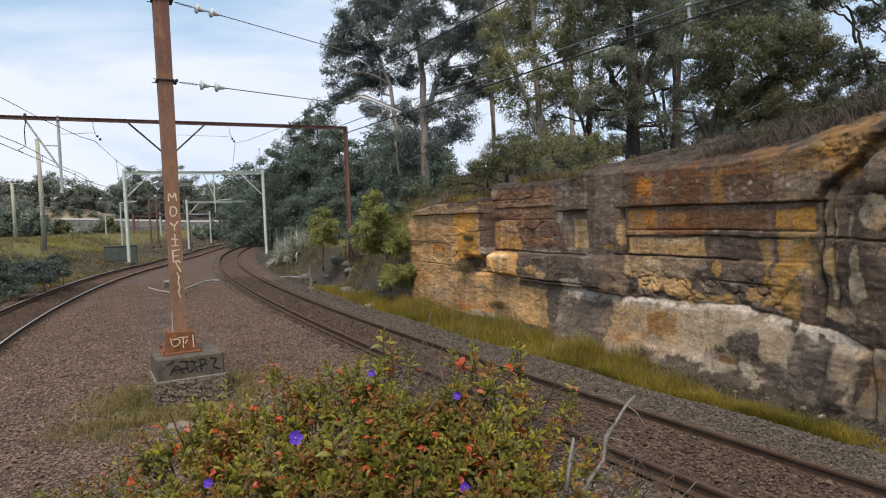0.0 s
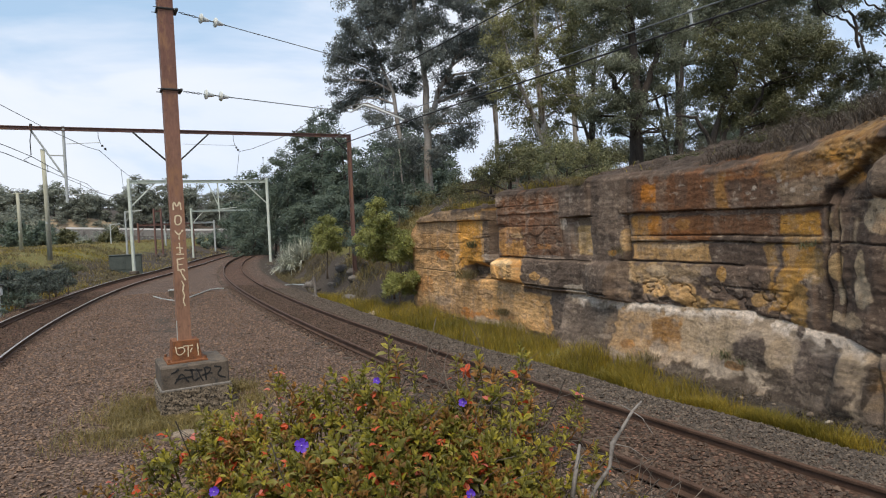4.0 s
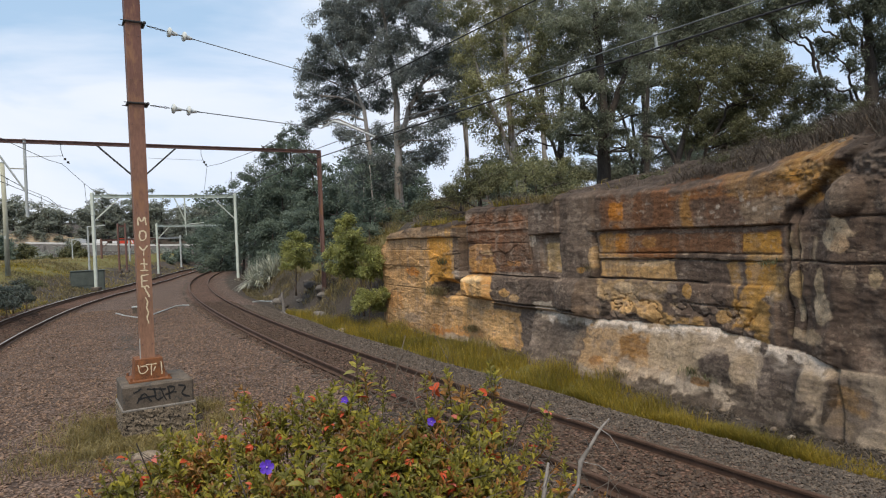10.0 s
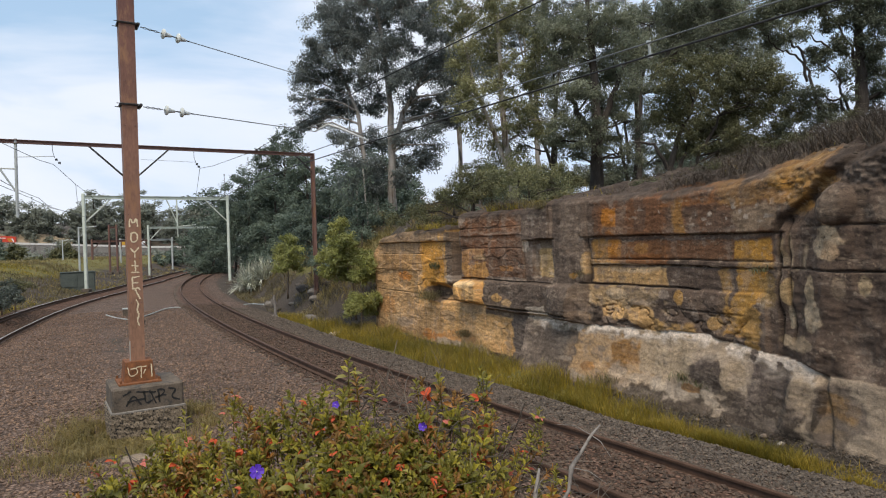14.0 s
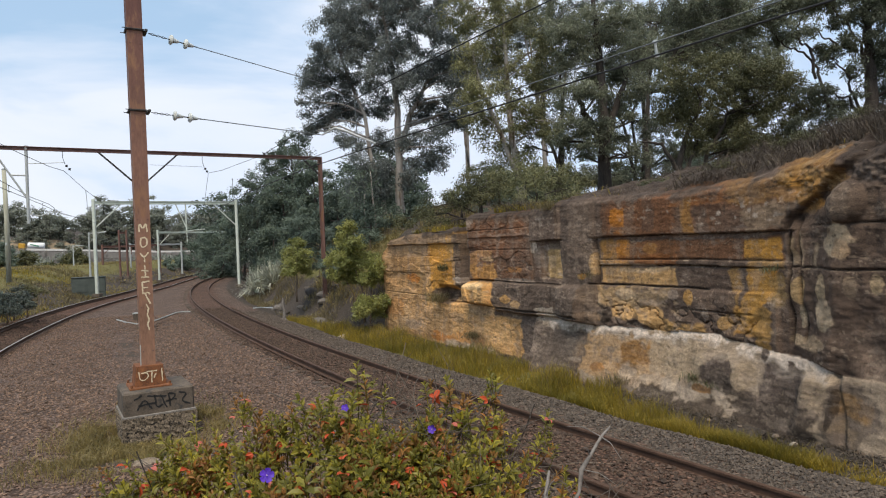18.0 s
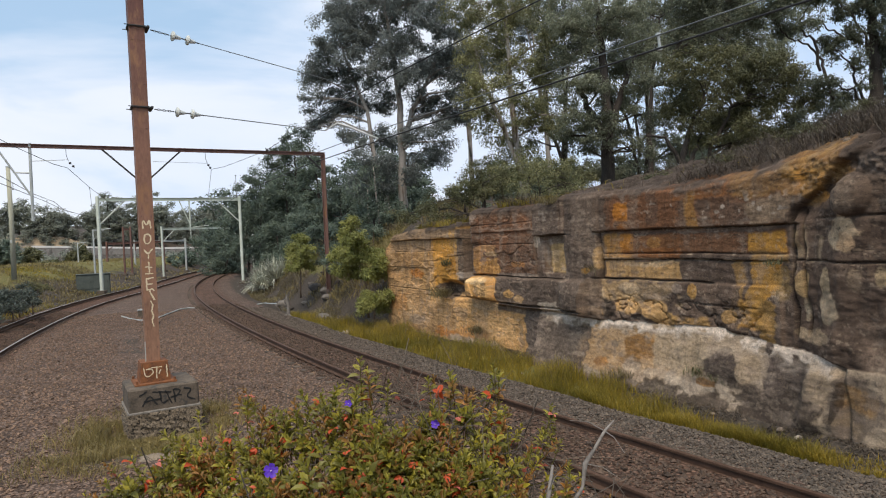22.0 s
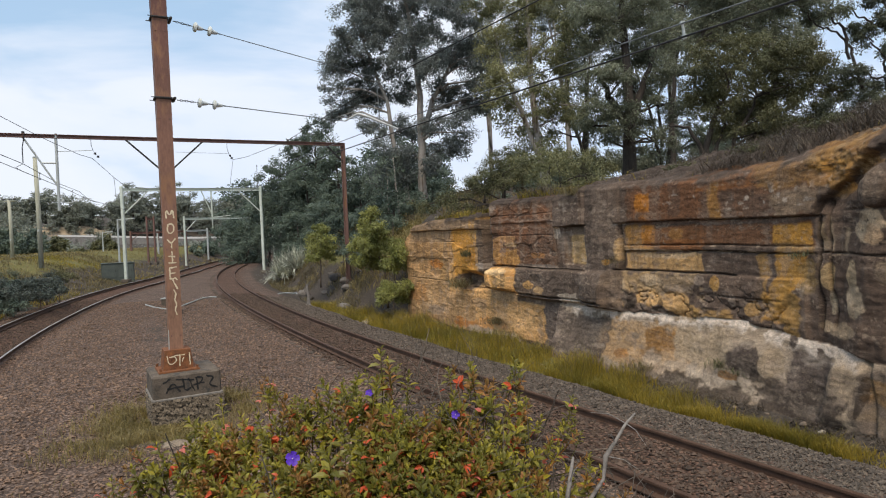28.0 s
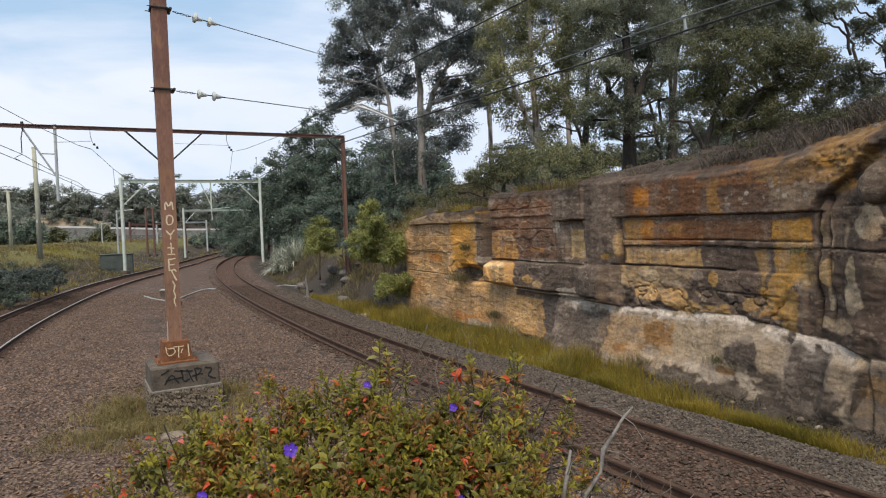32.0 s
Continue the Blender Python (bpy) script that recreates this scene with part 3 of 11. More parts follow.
RAIL_PROFILE = [(-0.075, -0.16), (0.075, -0.16), (0.075, -0.145), (0.012, -0.12), (0.010, -0.045), (0.036, -0.032), (0.036, -0.004), (-0.036, -0.004), (-0.036, -0.032), (-0.010, -0.045), (-0.012, -0.12), (-0.075, -0.145)]
HEAD_PROFILE = [(-0.034, -0.006), (0.034, -0.006), (0.031, 0.002), (0.018, 0.006), (-0.018, 0.006), (-0.031, 0.002)]


def track_point(side, y, across, z=0.0):
    """A point beside a track's centre line."""
    c = right_centre if side == "right" else left_centre
    e = 0.05
    d = Vector((float(c(y + e) - c(y - e)), 2 * e, 0)).normalized()
    return Vector((float(c(y)), y, z)) + Vector((d.y, -d.x, 0)) * across


def build_rails():
    ys = list(np.arange(-25, 60, 1.0)) + list(np.arange(60, 135, 2.5))
    for side, tilt in (("right", 0.035), ("left", 0.09)):
        for sgn in (-1, 1):
            path = []
            for y in ys:
                h = float(right_half(y)) if side == "right" else 0.78
                path.append(track_point(side, y, sgn * h, -sgn * tilt))
            rail = thing("rail", "rust-brown steel rail with a worn shiny head, on ballast", "rail", mesh=Geo().sweep(path, RAIL_PROFILE).mesh("rail", M_RAIL), group="rails of the two tracks", kind="structure")
            part("rail_head", Geo().sweep(path, HEAD_PROFILE), M_RAILTOP if side == "left" else M_RAIL, rail)


build_rails()


def build_sleepers():
    g = Geo().box((0, 0, -0.06), (2.45, 0.24, 0.12), bevel=0.015)
    mesh = g.mesh("sleeper", M_SLEEPER)
    clip = Geo().box((0, 0, 0), (0.16, 0.14, 0.03), bevel=0.006).tube([(-0.05, -0.06, 0.02), (0, -0.02, 0.05), (0.04, 0.03, 0.045), (0.0, 0.06, 0.02)], 0.011, 6).mesh("rail_clip", M_RAIL)
    for side, tilt in (("right", 0.035), ("left", 0.09)):
        y = 3.0
        while y < 62:
            p, q = track_point(side, y, -1, tilt), track_point(side, y, 1, -tilt)
            d = q - p
            a = math.atan2(d.y, d.x)
            m = Matrix.Translation(track_point(side, y, 0, -0.196)) @ Matrix.Rotation(a, 4, "Z") @ Matrix.Rotation(math.atan(tilt), 4, "Y")
            sl = thing("sleeper", "weathered brown sleeper half buried in ballast", "sleeper", m, "sleepers under the rails", mesh=mesh)
            if y < 24:
                h = float(right_half(y)) if side == "right" else 0.75
                for k in (-h - 0.1, -h + 0.1, h - 0.1, h + 0.1):
                    part("rail_clip", clip, None, sl, at=Matrix.Translation((k, 0, 0.012)))
            y += 0.62 * abs(math.cos(math.atan(0.0055 * y - 0.62)))


build_sleepers()


def stones(name, n, area, size, seed, label, squash=0.7, material=None):
    """Loose stones as one joined mesh; area(rng, n) gives places, of which it keeps some."""
    rng = np.random.default_rng(seed)
    x, y = area(rng, n)
    z = ground_z(x, y)
    n = len(x)
    base = np.array([(1, 0, 0), (-1, 0, 0), (0, 1, 0), (0, -1, 0), (0, 0, 1), (0, 0, -1)], float)
    tri = np.array([(0, 2, 4), (2, 1, 4), (1, 3, 4), (3, 0, 4), (2, 0, 5), (1, 2, 5), (3, 1, 5), (0, 3, 5)])
    v = base[None] * rng.uniform(0.65, 1.35, (n, 6, 1)) + rng.normal(0, 0.22, (n, 6, 3))
    s = rng.uniform(*size, n) * np.where(rng.random(n) < 0.06, 1.5, 1)
    v *= s[:, None, None] * 0.5
    a, b = rng.uniform(0, 6.28, n), rng.uniform(-0.7, 0.7, n)
    ca, sa, cb, sb = np.cos(a), np.sin(a), np.cos(b), np.sin(b)
    vx, vy, vz = v[..., 0], v[..., 1], v[..., 2] * squash
    vy, vz = vy * cb[:, None] - vz * sb[:, None], vy * sb[:, None] + vz * cb[:, None]
    vx, vy = vx * ca[:, None] - vy * sa[:, None], vx * sa[:, None] + vy * ca[:, None]
    v = np.stack([vx + x[:, None], vy + y[:, None], vz + (z + s * 0.18)[:, None]], -1).reshape(-1, 3)
    f = (tri[None] + (np.arange(n) * 6)[:, None, None]).reshape(-1, 3)
    thing(name, label, "ballast", mesh=np_mesh(name, v, f, material or M_BALLAST), kind="stuff")


def ballast_area(rng, n):
    y = 5.2 + rng.random(n) ** 1.55 * 31
    x = rng.uniform(-1, 1, n) * 16 - 0.50 * y + 2
    dr, dl = offsets(x, y)
    r = np.hypot(x, y)
    keep = (dr < 0) & (dl > -2.6) & (np.abs(x / y + 0.05) < 0.80) & (r > 3.9)
    strip = np.exp(-((x + 5.5) / 1.2) ** 2 - ((y - 12.0) / 2.4) ** 2)
    keep &= rng.random(n) > strip * 0.85
    worn = np.exp(-((x + 0.51 * y - 1.6) / 0.8) ** 2) * sstep(34, 26, y)
    keep &= rng.random(n) > worn * 0.8
    dirt = np.exp(-((x - 1.2) / 1.5) ** 2 - ((y - 6.6) / 1.8) ** 2)
    keep &= rng.random(n) > dirt * 0.9 * (dr < -1.1)
    keep &= (np.abs(dr) > 1.0) & (np.abs(dl) > 1.0)
    return x[keep], y[keep]


def shoulder_area(rng, n):
    y = 5.2 + rng.random(n) ** 1.55 * 31
    x = right_centre(y) + rng.uniform(1.0, 2.55, n) / 0.87
    dr, _ = offsets(x, y)
    keep = (dr > 1.0) & (dr < 2.55) & (np.abs(x / y + 0.05) < 0.80)
    return x[keep], y[keep]


def track_area(rng, n):
    y = 4.5 + rng.random(n) ** 1.4 * 34
    right = rng.random(n) < 0.6
    d = rng.uniform(-1.05, 1.05, n)
    x = np.where(right, right_centre(y) + d / 0.87, left_centre(y) + d / 0.91)
    keep = (np.abs(np.abs(d) - np.where(right, right_half(y), 0.75)) > 0.085) & (np.abs(x / y + 0.05) < 0.82) & (np.hypot(x, y) > 3.9)
    return x[keep], y[keep]


stones("track_ballast", 34000, track_area, (0.035, 0.07), 4, "rust-stained crushed stone between the rails", material=M_BALLAST_RUST)
stones("ballast", 150000, ballast_area, (0.03, 0.068), 3, "grey-brown crushed stone ballast between and beside the rails")
stones("shoulder_ballast", 42000, shoulder_area, (0.025, 0.06), 6, "grey crushed stone ballast on the outer shoulder", material=M_BALLAST_GREY)


# ---- the sandstone cutting
CLIFF = np.array([(12, -3), (9.6, 2.5), (7.6, 7.0), (6.6, 9.0), (5.8, 11.5), (4.6, 14.2), (3.1, 17.3), (1.2, 21), (-1.4, 26.3), (-1.1, 28.6), (1.0, 31.0)], float)
GREY = (0.165, 0.130, 0.102)
UNDER_S, UNDER_Z = [0, 7.4, 7.9, 8.4, 8.9, 9.5, 10.1, 10.8, 11.5, 12.3, 13.1, 14.1, 15.2, 16], [0.8, 0.86, 0.90, 1.0, 1.04, 1.11, 1.17, 1.20, 1.13, 1.10, 1.07, 1.06, 1.04, 1.07]


def cliff_curve(n=700):
    """Points, outward normals and arc length along the foot; s = 0 at (9.6, 2.5)."""
    d = np.r_[0, np.cumsum(np.linalg.norm(np.diff(CLIFF, axis=0), axis=1))]
    s = np.linspace(0, d[-1], n)
    p = np.stack([np.interp(s, d, CLIFF[:, k]) for k in (0, 1)], 1)
    k = np.exp(-np.linspace(-2, 2, 31) ** 2)
    k /= k.sum()
    pad = np.pad(p, ((15, 15), (0, 0)), "edge")
    p = np.stack([np.convolve(pad[:, i], k, "valid") for i in (0, 1)], 1)
    t = np.gradient(p, axis=0)
    t /= np.linalg.norm(t, axis=1)[:, None]
    return p, np.stack([-t[:, 1], t[:, 0]], 1), s - d[1]


def bump2(s, z, s0, s1, z0, z1, soft=0.12):
    return sstep(s0 - soft, s0 + soft, s) * sstep(s1 + soft, s1 - soft, s) * sstep(z0 - soft, z0 + soft, z) * sstep(z1 + soft, z1 - soft, z)


def cells(s, z, cs, cz, seed):
    """Irregular blocks: a value per block and the distance to its edge."""
    u, v = s / cs, z / cz
    iu, iv = np.floor(u).astype(np.int64), np.floor(v).astype(np.int64)
    best = np.full((2, len(u)), 9.0)
    val = np.zeros(len(u))
    for du in (-1, 0, 1):
        for dv in (-1, 0, 1):
            h = ((iu + du) * 73856093) ^ ((iv + dv) * 19349663) ^ (seed * 83492791)
            h = (h ^ (h >> 11)) * 2654435761
            a, b, c = (h & 1023) / 1023, ((h >> 10) & 1023) / 1023, ((h >> 20) & 1023) / 1023
            d = np.hypot(u - iu - du - a, v - iv - dv - b)
            first = d < best[0]
            best[1] = np.where(first, best[0], np.minimum(best[1], d))
            val = np.where(first, c, val)
            best[0] = np.where(first, d, best[0])
    return val * 2 - 1, best[1] - best[0]


def cliff_relief(s, z, wob, nf):
    """How far the rock stands out from the foot's line, and how deep it lies in a joint."""
    zz, ss = z + wob * 0.035 + nf * 0.008, s + wob * 0.08 + nf * 0.02
    under = np.interp(s, UNDER_S, UNDER_Z) + 0.05 * wob + 0.045 * nf
    joint = np.zeros_like(s)

    def span(s0, s1, z0, z1, es=0.03, ez=0.016):
        return sstep(s0 - es, s0 + es, ss) * sstep(s1 + es, s1 - es, ss) * sstep(z0 - ez, z0 + ez, zz) * sstep(z1 + ez, z1 - ez, zz)

    def seam(at, s0, s1, depth=1.0, w=0.012):
        nonlocal joint
        gap = 0.55 + 0.45 * sstep(-0.3, 0.05, fbm(np.stack([s * 0.9, 0 * s + at * 7, 0 * s], 1), 3, 29))
        joint = np.maximum(joint, depth * gap * np.exp(-((zz - at) / w) ** 2) * sstep(s0 - 0.1, s0 + 0.1, s) * sstep(s1 + 0.1, s1 - 0.1, s))

    def cleft(at, z0, z1, depth=1.0, w=0.03, lean=0.0):
        nonlocal joint
        joint = np.maximum(joint, depth * np.exp(-((ss - at - lean * (z - z0)) / w) ** 2) * sstep(z0 - 0.05, z0 + 0.05, z) * sstep(z1 + 0.05, z1 - 0.05, z))

    # level beds of the main face
    out = 0.075 * span(8.6, 13.75, 3.085, 9.0) + 0.02 * span(8.7, 13.7, 2.47, 2.585) - 0.02 * span(9.7, 13.7, 2.02, 2.47)
    out += 0.07 * span(8.9, 14.0, 0.0, 2.02) * np.interp(z, [1.0, 1.25, 1.8, 2.02], [0.9, 1.3, 1.0, 0.6])
    # dark nose, the block over the niche, the beds beyond
    out += 0.20 * np.sqrt(np.clip(1 - ((s - 14.28) / 0.68) ** 2, 0, 1)) * sstep(1.0, 1.1, zz) * (1 - 0.35 * sstep(3.2, 4.2, z))
    out += 0.16 * span(14.85, 16.15, 3.06, 9.0, 0.06) + 0.04 * span(15.75, 16.2, 1.95, 3.06) - 0.05 * span(14.9, 15.78, 2.08, 3.06)
    out += 0.06 * span(16.1, 19.42, 1.96, 9.0, 0.05) + 0.04 * span(16.2, 19.4, 3.22, 9.0)
    out += 0.22 * span(13.9, 18.0, 1.10, 1.95, 0.08, 0.05) * (1 - 0.3 * ((z - 1.5) / 0.5) ** 2)
    out += 0.34 * bump2(ss, zz, 18.15, 19.45, 1.22, 1.84, 0.10)
    out -= 0.34 * span(19.45, 19.95, 1.2, 9.0, 0.07) + 0.30 * bump2(ss, zz, 20.0, 21.5, 1.2, 1.65, 0.12)
    out += 0.10 * span(19.95, 28, 3.07, 9.0, 0.1) + 0.04 * span(22.2, 28, 2.1, 2.7)
    # soft lower rock below the overhang, spreading into an apron
    low = (s < 16.0) & (zz < under)
    depth = np.clip(under - zz, 0, 3)
    hollow = 0.025 * np.exp(-(depth / 0.07) ** 2)
    out = np.where(low, 0.10 - hollow + 0.17 * depth + 0.10 * depth ** 2 + 0.10 * bump2(s, z, 9.5, 10.6, 0.25, 0.9, 0.25) + 0.10 * bump2(s, z, 7.7, 8.4, -0.1, 0.75, 0.12) - 0.10 * np.exp(-((s - 7.62 - 0.25 * z) / 0.06) ** 2), out)
    # swollen knobs in the broken lowest bed, blocks at the near end
    ws, wz = s + wob * 0.2, zz + 0.04 * nf
    v1, e1 = cells(ws, wz, 0.95, 0.40, 3)
    v2 = cells(ws, wz, 0.34, 0.20, 5)[0]
    lump = fbm(np.stack([s * 1.5, z * 2.4, 0 * s], 1), 4, 131)
    ribs = fbm(np.stack([s * 1.7 + 0.3 * z, z * 0.55, 0 * s], 1), 4, 83)
    knob = span(9.2, 14.0, 0.6, 1.98, 0.1, 0.06) * np.where(low, 0, 1)
    bulge = np.abs(lump)
    out += knob * sstep(2.0, 1.5, z) * (0.17 * bulge - 0.03)
    joint = np.maximum(joint, knob * sstep(1.8, 1.4, z) * (0.5 * sstep(0.022, 0.006, bulge) * sstep(-0.1, 0.15, wob + 0.4 * nf) + 0.25 * sstep(0.9, 0.6, np.abs(z - under - 0.08) / 0.1) * sstep(0.1, 0.3, nf)))
    near = sstep(8.75, 8.62, ss) * np.where(low, 0, 1) * sstep(4.0, 3.2, z)
    out += near * (0.20 * ribs + 0.08 * lump + 0.06)
    far = sstep(15.9, 16.3, s)
    out += far * (0.022 * v1 + 0.010 * v2) * np.where(z < 1.1, 0.5, 1.0)
    joint = np.maximum(joint, far * 0.15 * np.exp(-(e1 / 0.04) ** 2) * sstep(0.1, 0.4, wob))
    seam(3.085, 8.6, 13.75)
    seam(2.585, 8.8, 13.6, 0.55)
    seam(2.46, 8.8, 13.6, 0.7)
    seam(2.02, 10.5, 13.8, 1.0, 0.014)
    seam(2.48, 6.5, 8.7, 0.8)
    seam(3.17, 6.5, 8.2, 0.6)
    seam(1.62, 9.4, 10.8, 0.5)
    seam(3.06, 14.8, 16.0, 0.9)
    seam(1.95, 14.8, 19.3, 0.8, 0.016)
    seam(1.18, 14.0, 21.0, 0.9, 0.02)
    seam(3.45, 16.2, 19.4, 0.4)
    seam(2.86, 16.2, 19.4, 0.35)
    seam(3.08, 19.9, 26, 0.8, 0.016)
    seam(2.68, 22.0, 26, 0.6)
    seam(1.30, 22.0, 26, 0.4)
    cleft(19.55, 1.9, 4.0, 1.0, 0.07)
    cleft(14.92, 1.95, 3.9, 0.8, 0.035)
    cleft(16.13, 2.0, 3.8, 0.5, 0.03)
    cleft(13.66, 2.0, 3.1, 0.8, 0.035)
    cleft(8.68, 1.2, 3.1, 0.7, 0.03)
    cleft(8.42, 1.3, 3.3, 0.55, 0.025, 0.06)
    cleft(22.3, 1.9, 3.1, 0.4, 0.03)
    gully = 8.75 - np.interp(z, [3.0, 3.3, 3.6, 4.2], [0.0, 0.15, 0.62, 1.25]) - s + wob * 0.15 + 0.06 * nf
    joint = np.maximum(joint, 0.75 * np.exp(-(gully / 0.05) ** 2) * sstep(3.0, 3.15, z) * sstep(4.1, 3.8, z))
    out += 0.22 * np.sqrt(np.clip(1 - ((s - 7.62) / 0.32) ** 2 - ((z - 3.48) / 0.33) ** 2, 0, 1)) - 0.14 * sstep(-0.05, 0.10, gully) * sstep(0.5, 0.15, gully) * sstep(3.05, 3.3, z)
    joint = np.where(low, joint * 0.12, joint)
    return out, np.clip(joint, 0, 1), low


def cliff_paint(s, z, joint, low, nb, nf, ns, nx, nz):
    """Rock colours: patina, iron stains, bleached foot, dark joints, shade painted into recesses. nb, nf, ns, nx, nz:
    broad, medium, streaky, fine and finest noise.
    """
    PAT, UMB, BLK = (0.086, 0.068, 0.058), (0.118, 0.070, 0.046), (0.040, 0.033, 0.028)
    OCH, ORG, GRY = (0.335, 0.190, 0.046), (0.38, 0.155, 0.032), (0.215, 0.185, 0.160)
    TAN, CRM, WHT = (0.385, 0.26, 0.125), (0.47, 0.385, 0.275), (0.54, 0.49, 0.425)
    c = np.tile(np.array(PAT), (len(s), 1))
    under = np.interp(s, UNDER_S, UNDER_Z)
    es, ez = nf * 0.9 + nx * 0.6 + nb * 0.4, nf * 0.5 + nx * 0.5 + ns * 0.5
    foot = low * sstep(16.2, 15.6, s + nf * 0.3)

    def lay(colour, w):
        w = np.clip(w, 0, 1)[:, None]
        c[:] = c * (1 - w) + np.array(colour) * w

    def worn(w):
        """Edges and insides break up along streaks and grain."""
        return np.clip(w * (1 - 0.25 * sstep(0.34, 0.66, ns * 0.6 + nx * 0.7 + (1 - w) * 0.5)), 0, 1)

    def spot(colour, s0, s1, z0, z1, amount=1.0, rag=0.06, on=1.0):
        w = bump2(s + es * rag, z + ez * rag * 0.8, s0, s1, z0, z1, 0.018 + 0.2 * rag)
        lay(colour, worn(w) * amount * on)

    def blob(colour, s0, z0, rs, rz, amount=1.0, rag=0.3, on=1.0):
        r = np.hypot((s - s0) / rs, (z - z0) / rz) + rag * (0.75 * nf + 0.55 * nx + 0.3 * ns)
        lay(colour, worn(sstep(1.08, 0.86, r)) * amount * on)

    lay((0.066, 0.053, 0.046), sstep(0.0, 0.4, nb + 0.3 * nf) * 0.7)
    lay(GRY, sstep(0.3, 0.55, nf + 0.4 * nx) * 0.3)
    # upper bed: red-brown patina with drips
    spot(UMB, 8.71, 13.38, 3.04, 3.87, 0.9, 0.06)
    spot((0.145, 0.074, 0.040), 11.16, 13.16, 3.09, 3.88, 0.7, 0.12)
    spot(PAT, 11.73, 12.05, 3.16, 3.95, 0.5, 0.1)
    spot(PAT, 10.38, 10.70, 3.06, 3.59, 0.6, 0.08)
    spot(PAT, 9.36, 10.22, 3.03, 3.49, 0.5, 0.1)
    spot((0.19, 0.088, 0.034), 9.87, 11.30, 3.62, 3.92, 0.75, 0.12)
    spot((0.20, 0.16, 0.115), 8.73, 9.60, 3.10, 3.55, 0.6, 0.12)
    spot((0.36, 0.155, 0.030), 12.65, 13.08, 3.31, 3.71, 0.95, 0.05)
    spot((0.22, 0.10, 0.03), 12.76, 13.00, 3.12, 3.39, 0.7, 0.05)
    spot((0.235, 0.135, 0.045), 10.76, 11.03, 3.09, 3.82, 0.75, 0.05)
    # second bed
    spot((0.142, 0.074, 0.037), 8.82, 13.51, 2.60, 2.99, 0.92, 0.06)
    spot(UMB, 9.68, 11.22, 2.60, 2.98, 0.7, 0.15)
    spot((0.28, 0.165, 0.055), 13.00, 13.51, 2.58, 3.02, 0.8, 0.08)
    spot((0.34, 0.16, 0.035), 12.57, 13.00, 2.61, 3.03, 0.9, 0.05)
    blob((0.25, 0.14, 0.05), 11.97, 2.83, 0.21, 0.12, 0.7, 0.3)
    spot((0.19, 0.085, 0.032), 11.22, 12.94, 2.46, 2.68, 0.7, 0.08)
    spot((0.34, 0.20, 0.075), 12.59, 13.46, 2.43, 2.57, 0.8, 0.06)
    spot(OCH, 8.84, 9.65, 2.62, 2.96, 0.95, 0.04)
    spot((0.30, 0.20, 0.09), 8.84, 9.57, 2.47, 2.61, 0.8, 0.08)
    # third bed: pale block, dark, ochre column
    spot(PAT, 9.73, 11.38, 2.11, 2.44, 0.9, 0.06)
    spot(TAN, 11.30, 13.51, 2.06, 2.42, 0.92, 0.05)
    spot(CRM, 11.30, 12.94, 2.32, 2.41, 0.6, 0.08)
    spot((0.30, 0.20, 0.085), 11.30, 11.46, 2.11, 2.40, 0.6, 0.05)
    spot(PAT, 9.54, 9.81, 1.31, 2.42, 0.6, 0.1)
    spot(OCH, 8.98, 9.57, 2.00, 2.46, 0.93, 0.06)
    spot(OCH, 9.19, 9.68, 1.72, 2.03, 0.93, 0.08)
    spot(OCH, 9.36, 9.87, 1.26, 1.76, 0.88, 0.08)
    spot((0.25, 0.165, 0.07), 9.79, 10.00, 1.21, 2.45, 0.8, 0.06)
    spot((0.30, 0.180, 0.055), 9.06, 9.62, 1.90, 2.47, 0.9, 0.04)
    spot((0.31, 0.190, 0.060), 9.30, 9.72, 1.28, 1.95, 0.85, 0.06)
    spot((0.21, 0.155, 0.075), 8.71, 9.17, 1.88, 2.34, 0.7, 0.2)
    spot((0.27, 0.175, 0.065), 9.03, 9.36, 1.03, 1.75, 0.85, 0.1)
    # lowest bed: swollen, broken and mottled; pockets painted black as shade
    spot(PAT, 9.84, 14.05, 1.09, 2.02, 0.9, 0.06)
    spot((0.36, 0.265, 0.15), 12.46, 13.92, 1.53, 1.97, 0.85, 0.15)
    spot((0.27, 0.21, 0.135), 11.35, 12.51, 1.54, 2.02, 0.7, 0.25)
    blob(CRM, 12.73, 1.82, 0.35, 0.12, 0.7, 0.3)
    blob(CRM, 13.76, 1.65, 0.29, 0.19, 0.6, 0.3)
    blob(TAN, 12.77, 1.43, 0.39, 0.21, 0.95, 0.3)
    blob(TAN, 12.02, 1.42, 0.41, 0.20, 0.95, 0.3)
    blob((0.33, 0.22, 0.10), 11.57, 1.23, 0.43, 0.13, 0.9, 0.3)
    blob((0.33, 0.22, 0.10), 13.74, 1.26, 0.31, 0.13, 0.85, 0.3)
    blob(BLK, 13.36, 1.33, 0.23, 0.20, 0.85, 0.3)
    blob(BLK, 12.39, 1.29, 0.09, 0.15, 0.6, 0.3)
    blob((0.30, 0.19, 0.07), 10.91, 1.84, 0.12, 0.16, 0.9, 0.15)
    blob(GRY, 11.31, 1.89, 0.15, 0.10, 0.8, 0.3)
    spot((0.27, 0.18, 0.075), 10.52, 11.43, 1.14, 1.34, 0.85, 0.12)
    blob((0.27, 0.18, 0.075), 10.07, 1.43, 0.18, 0.15, 0.7, 0.3)
    blob(GRY, 10.54, 1.57, 0.08, 0.13, 0.7, 0.3)
    spot(GRY, 11.35, 12.13, 1.62, 1.72, 0.6, 0.15)
    # slope above the gully
    spot((0.21, 0.125, 0.045), 8.03, 9.90, 3.60, 3.95, 0.9, 0.15)
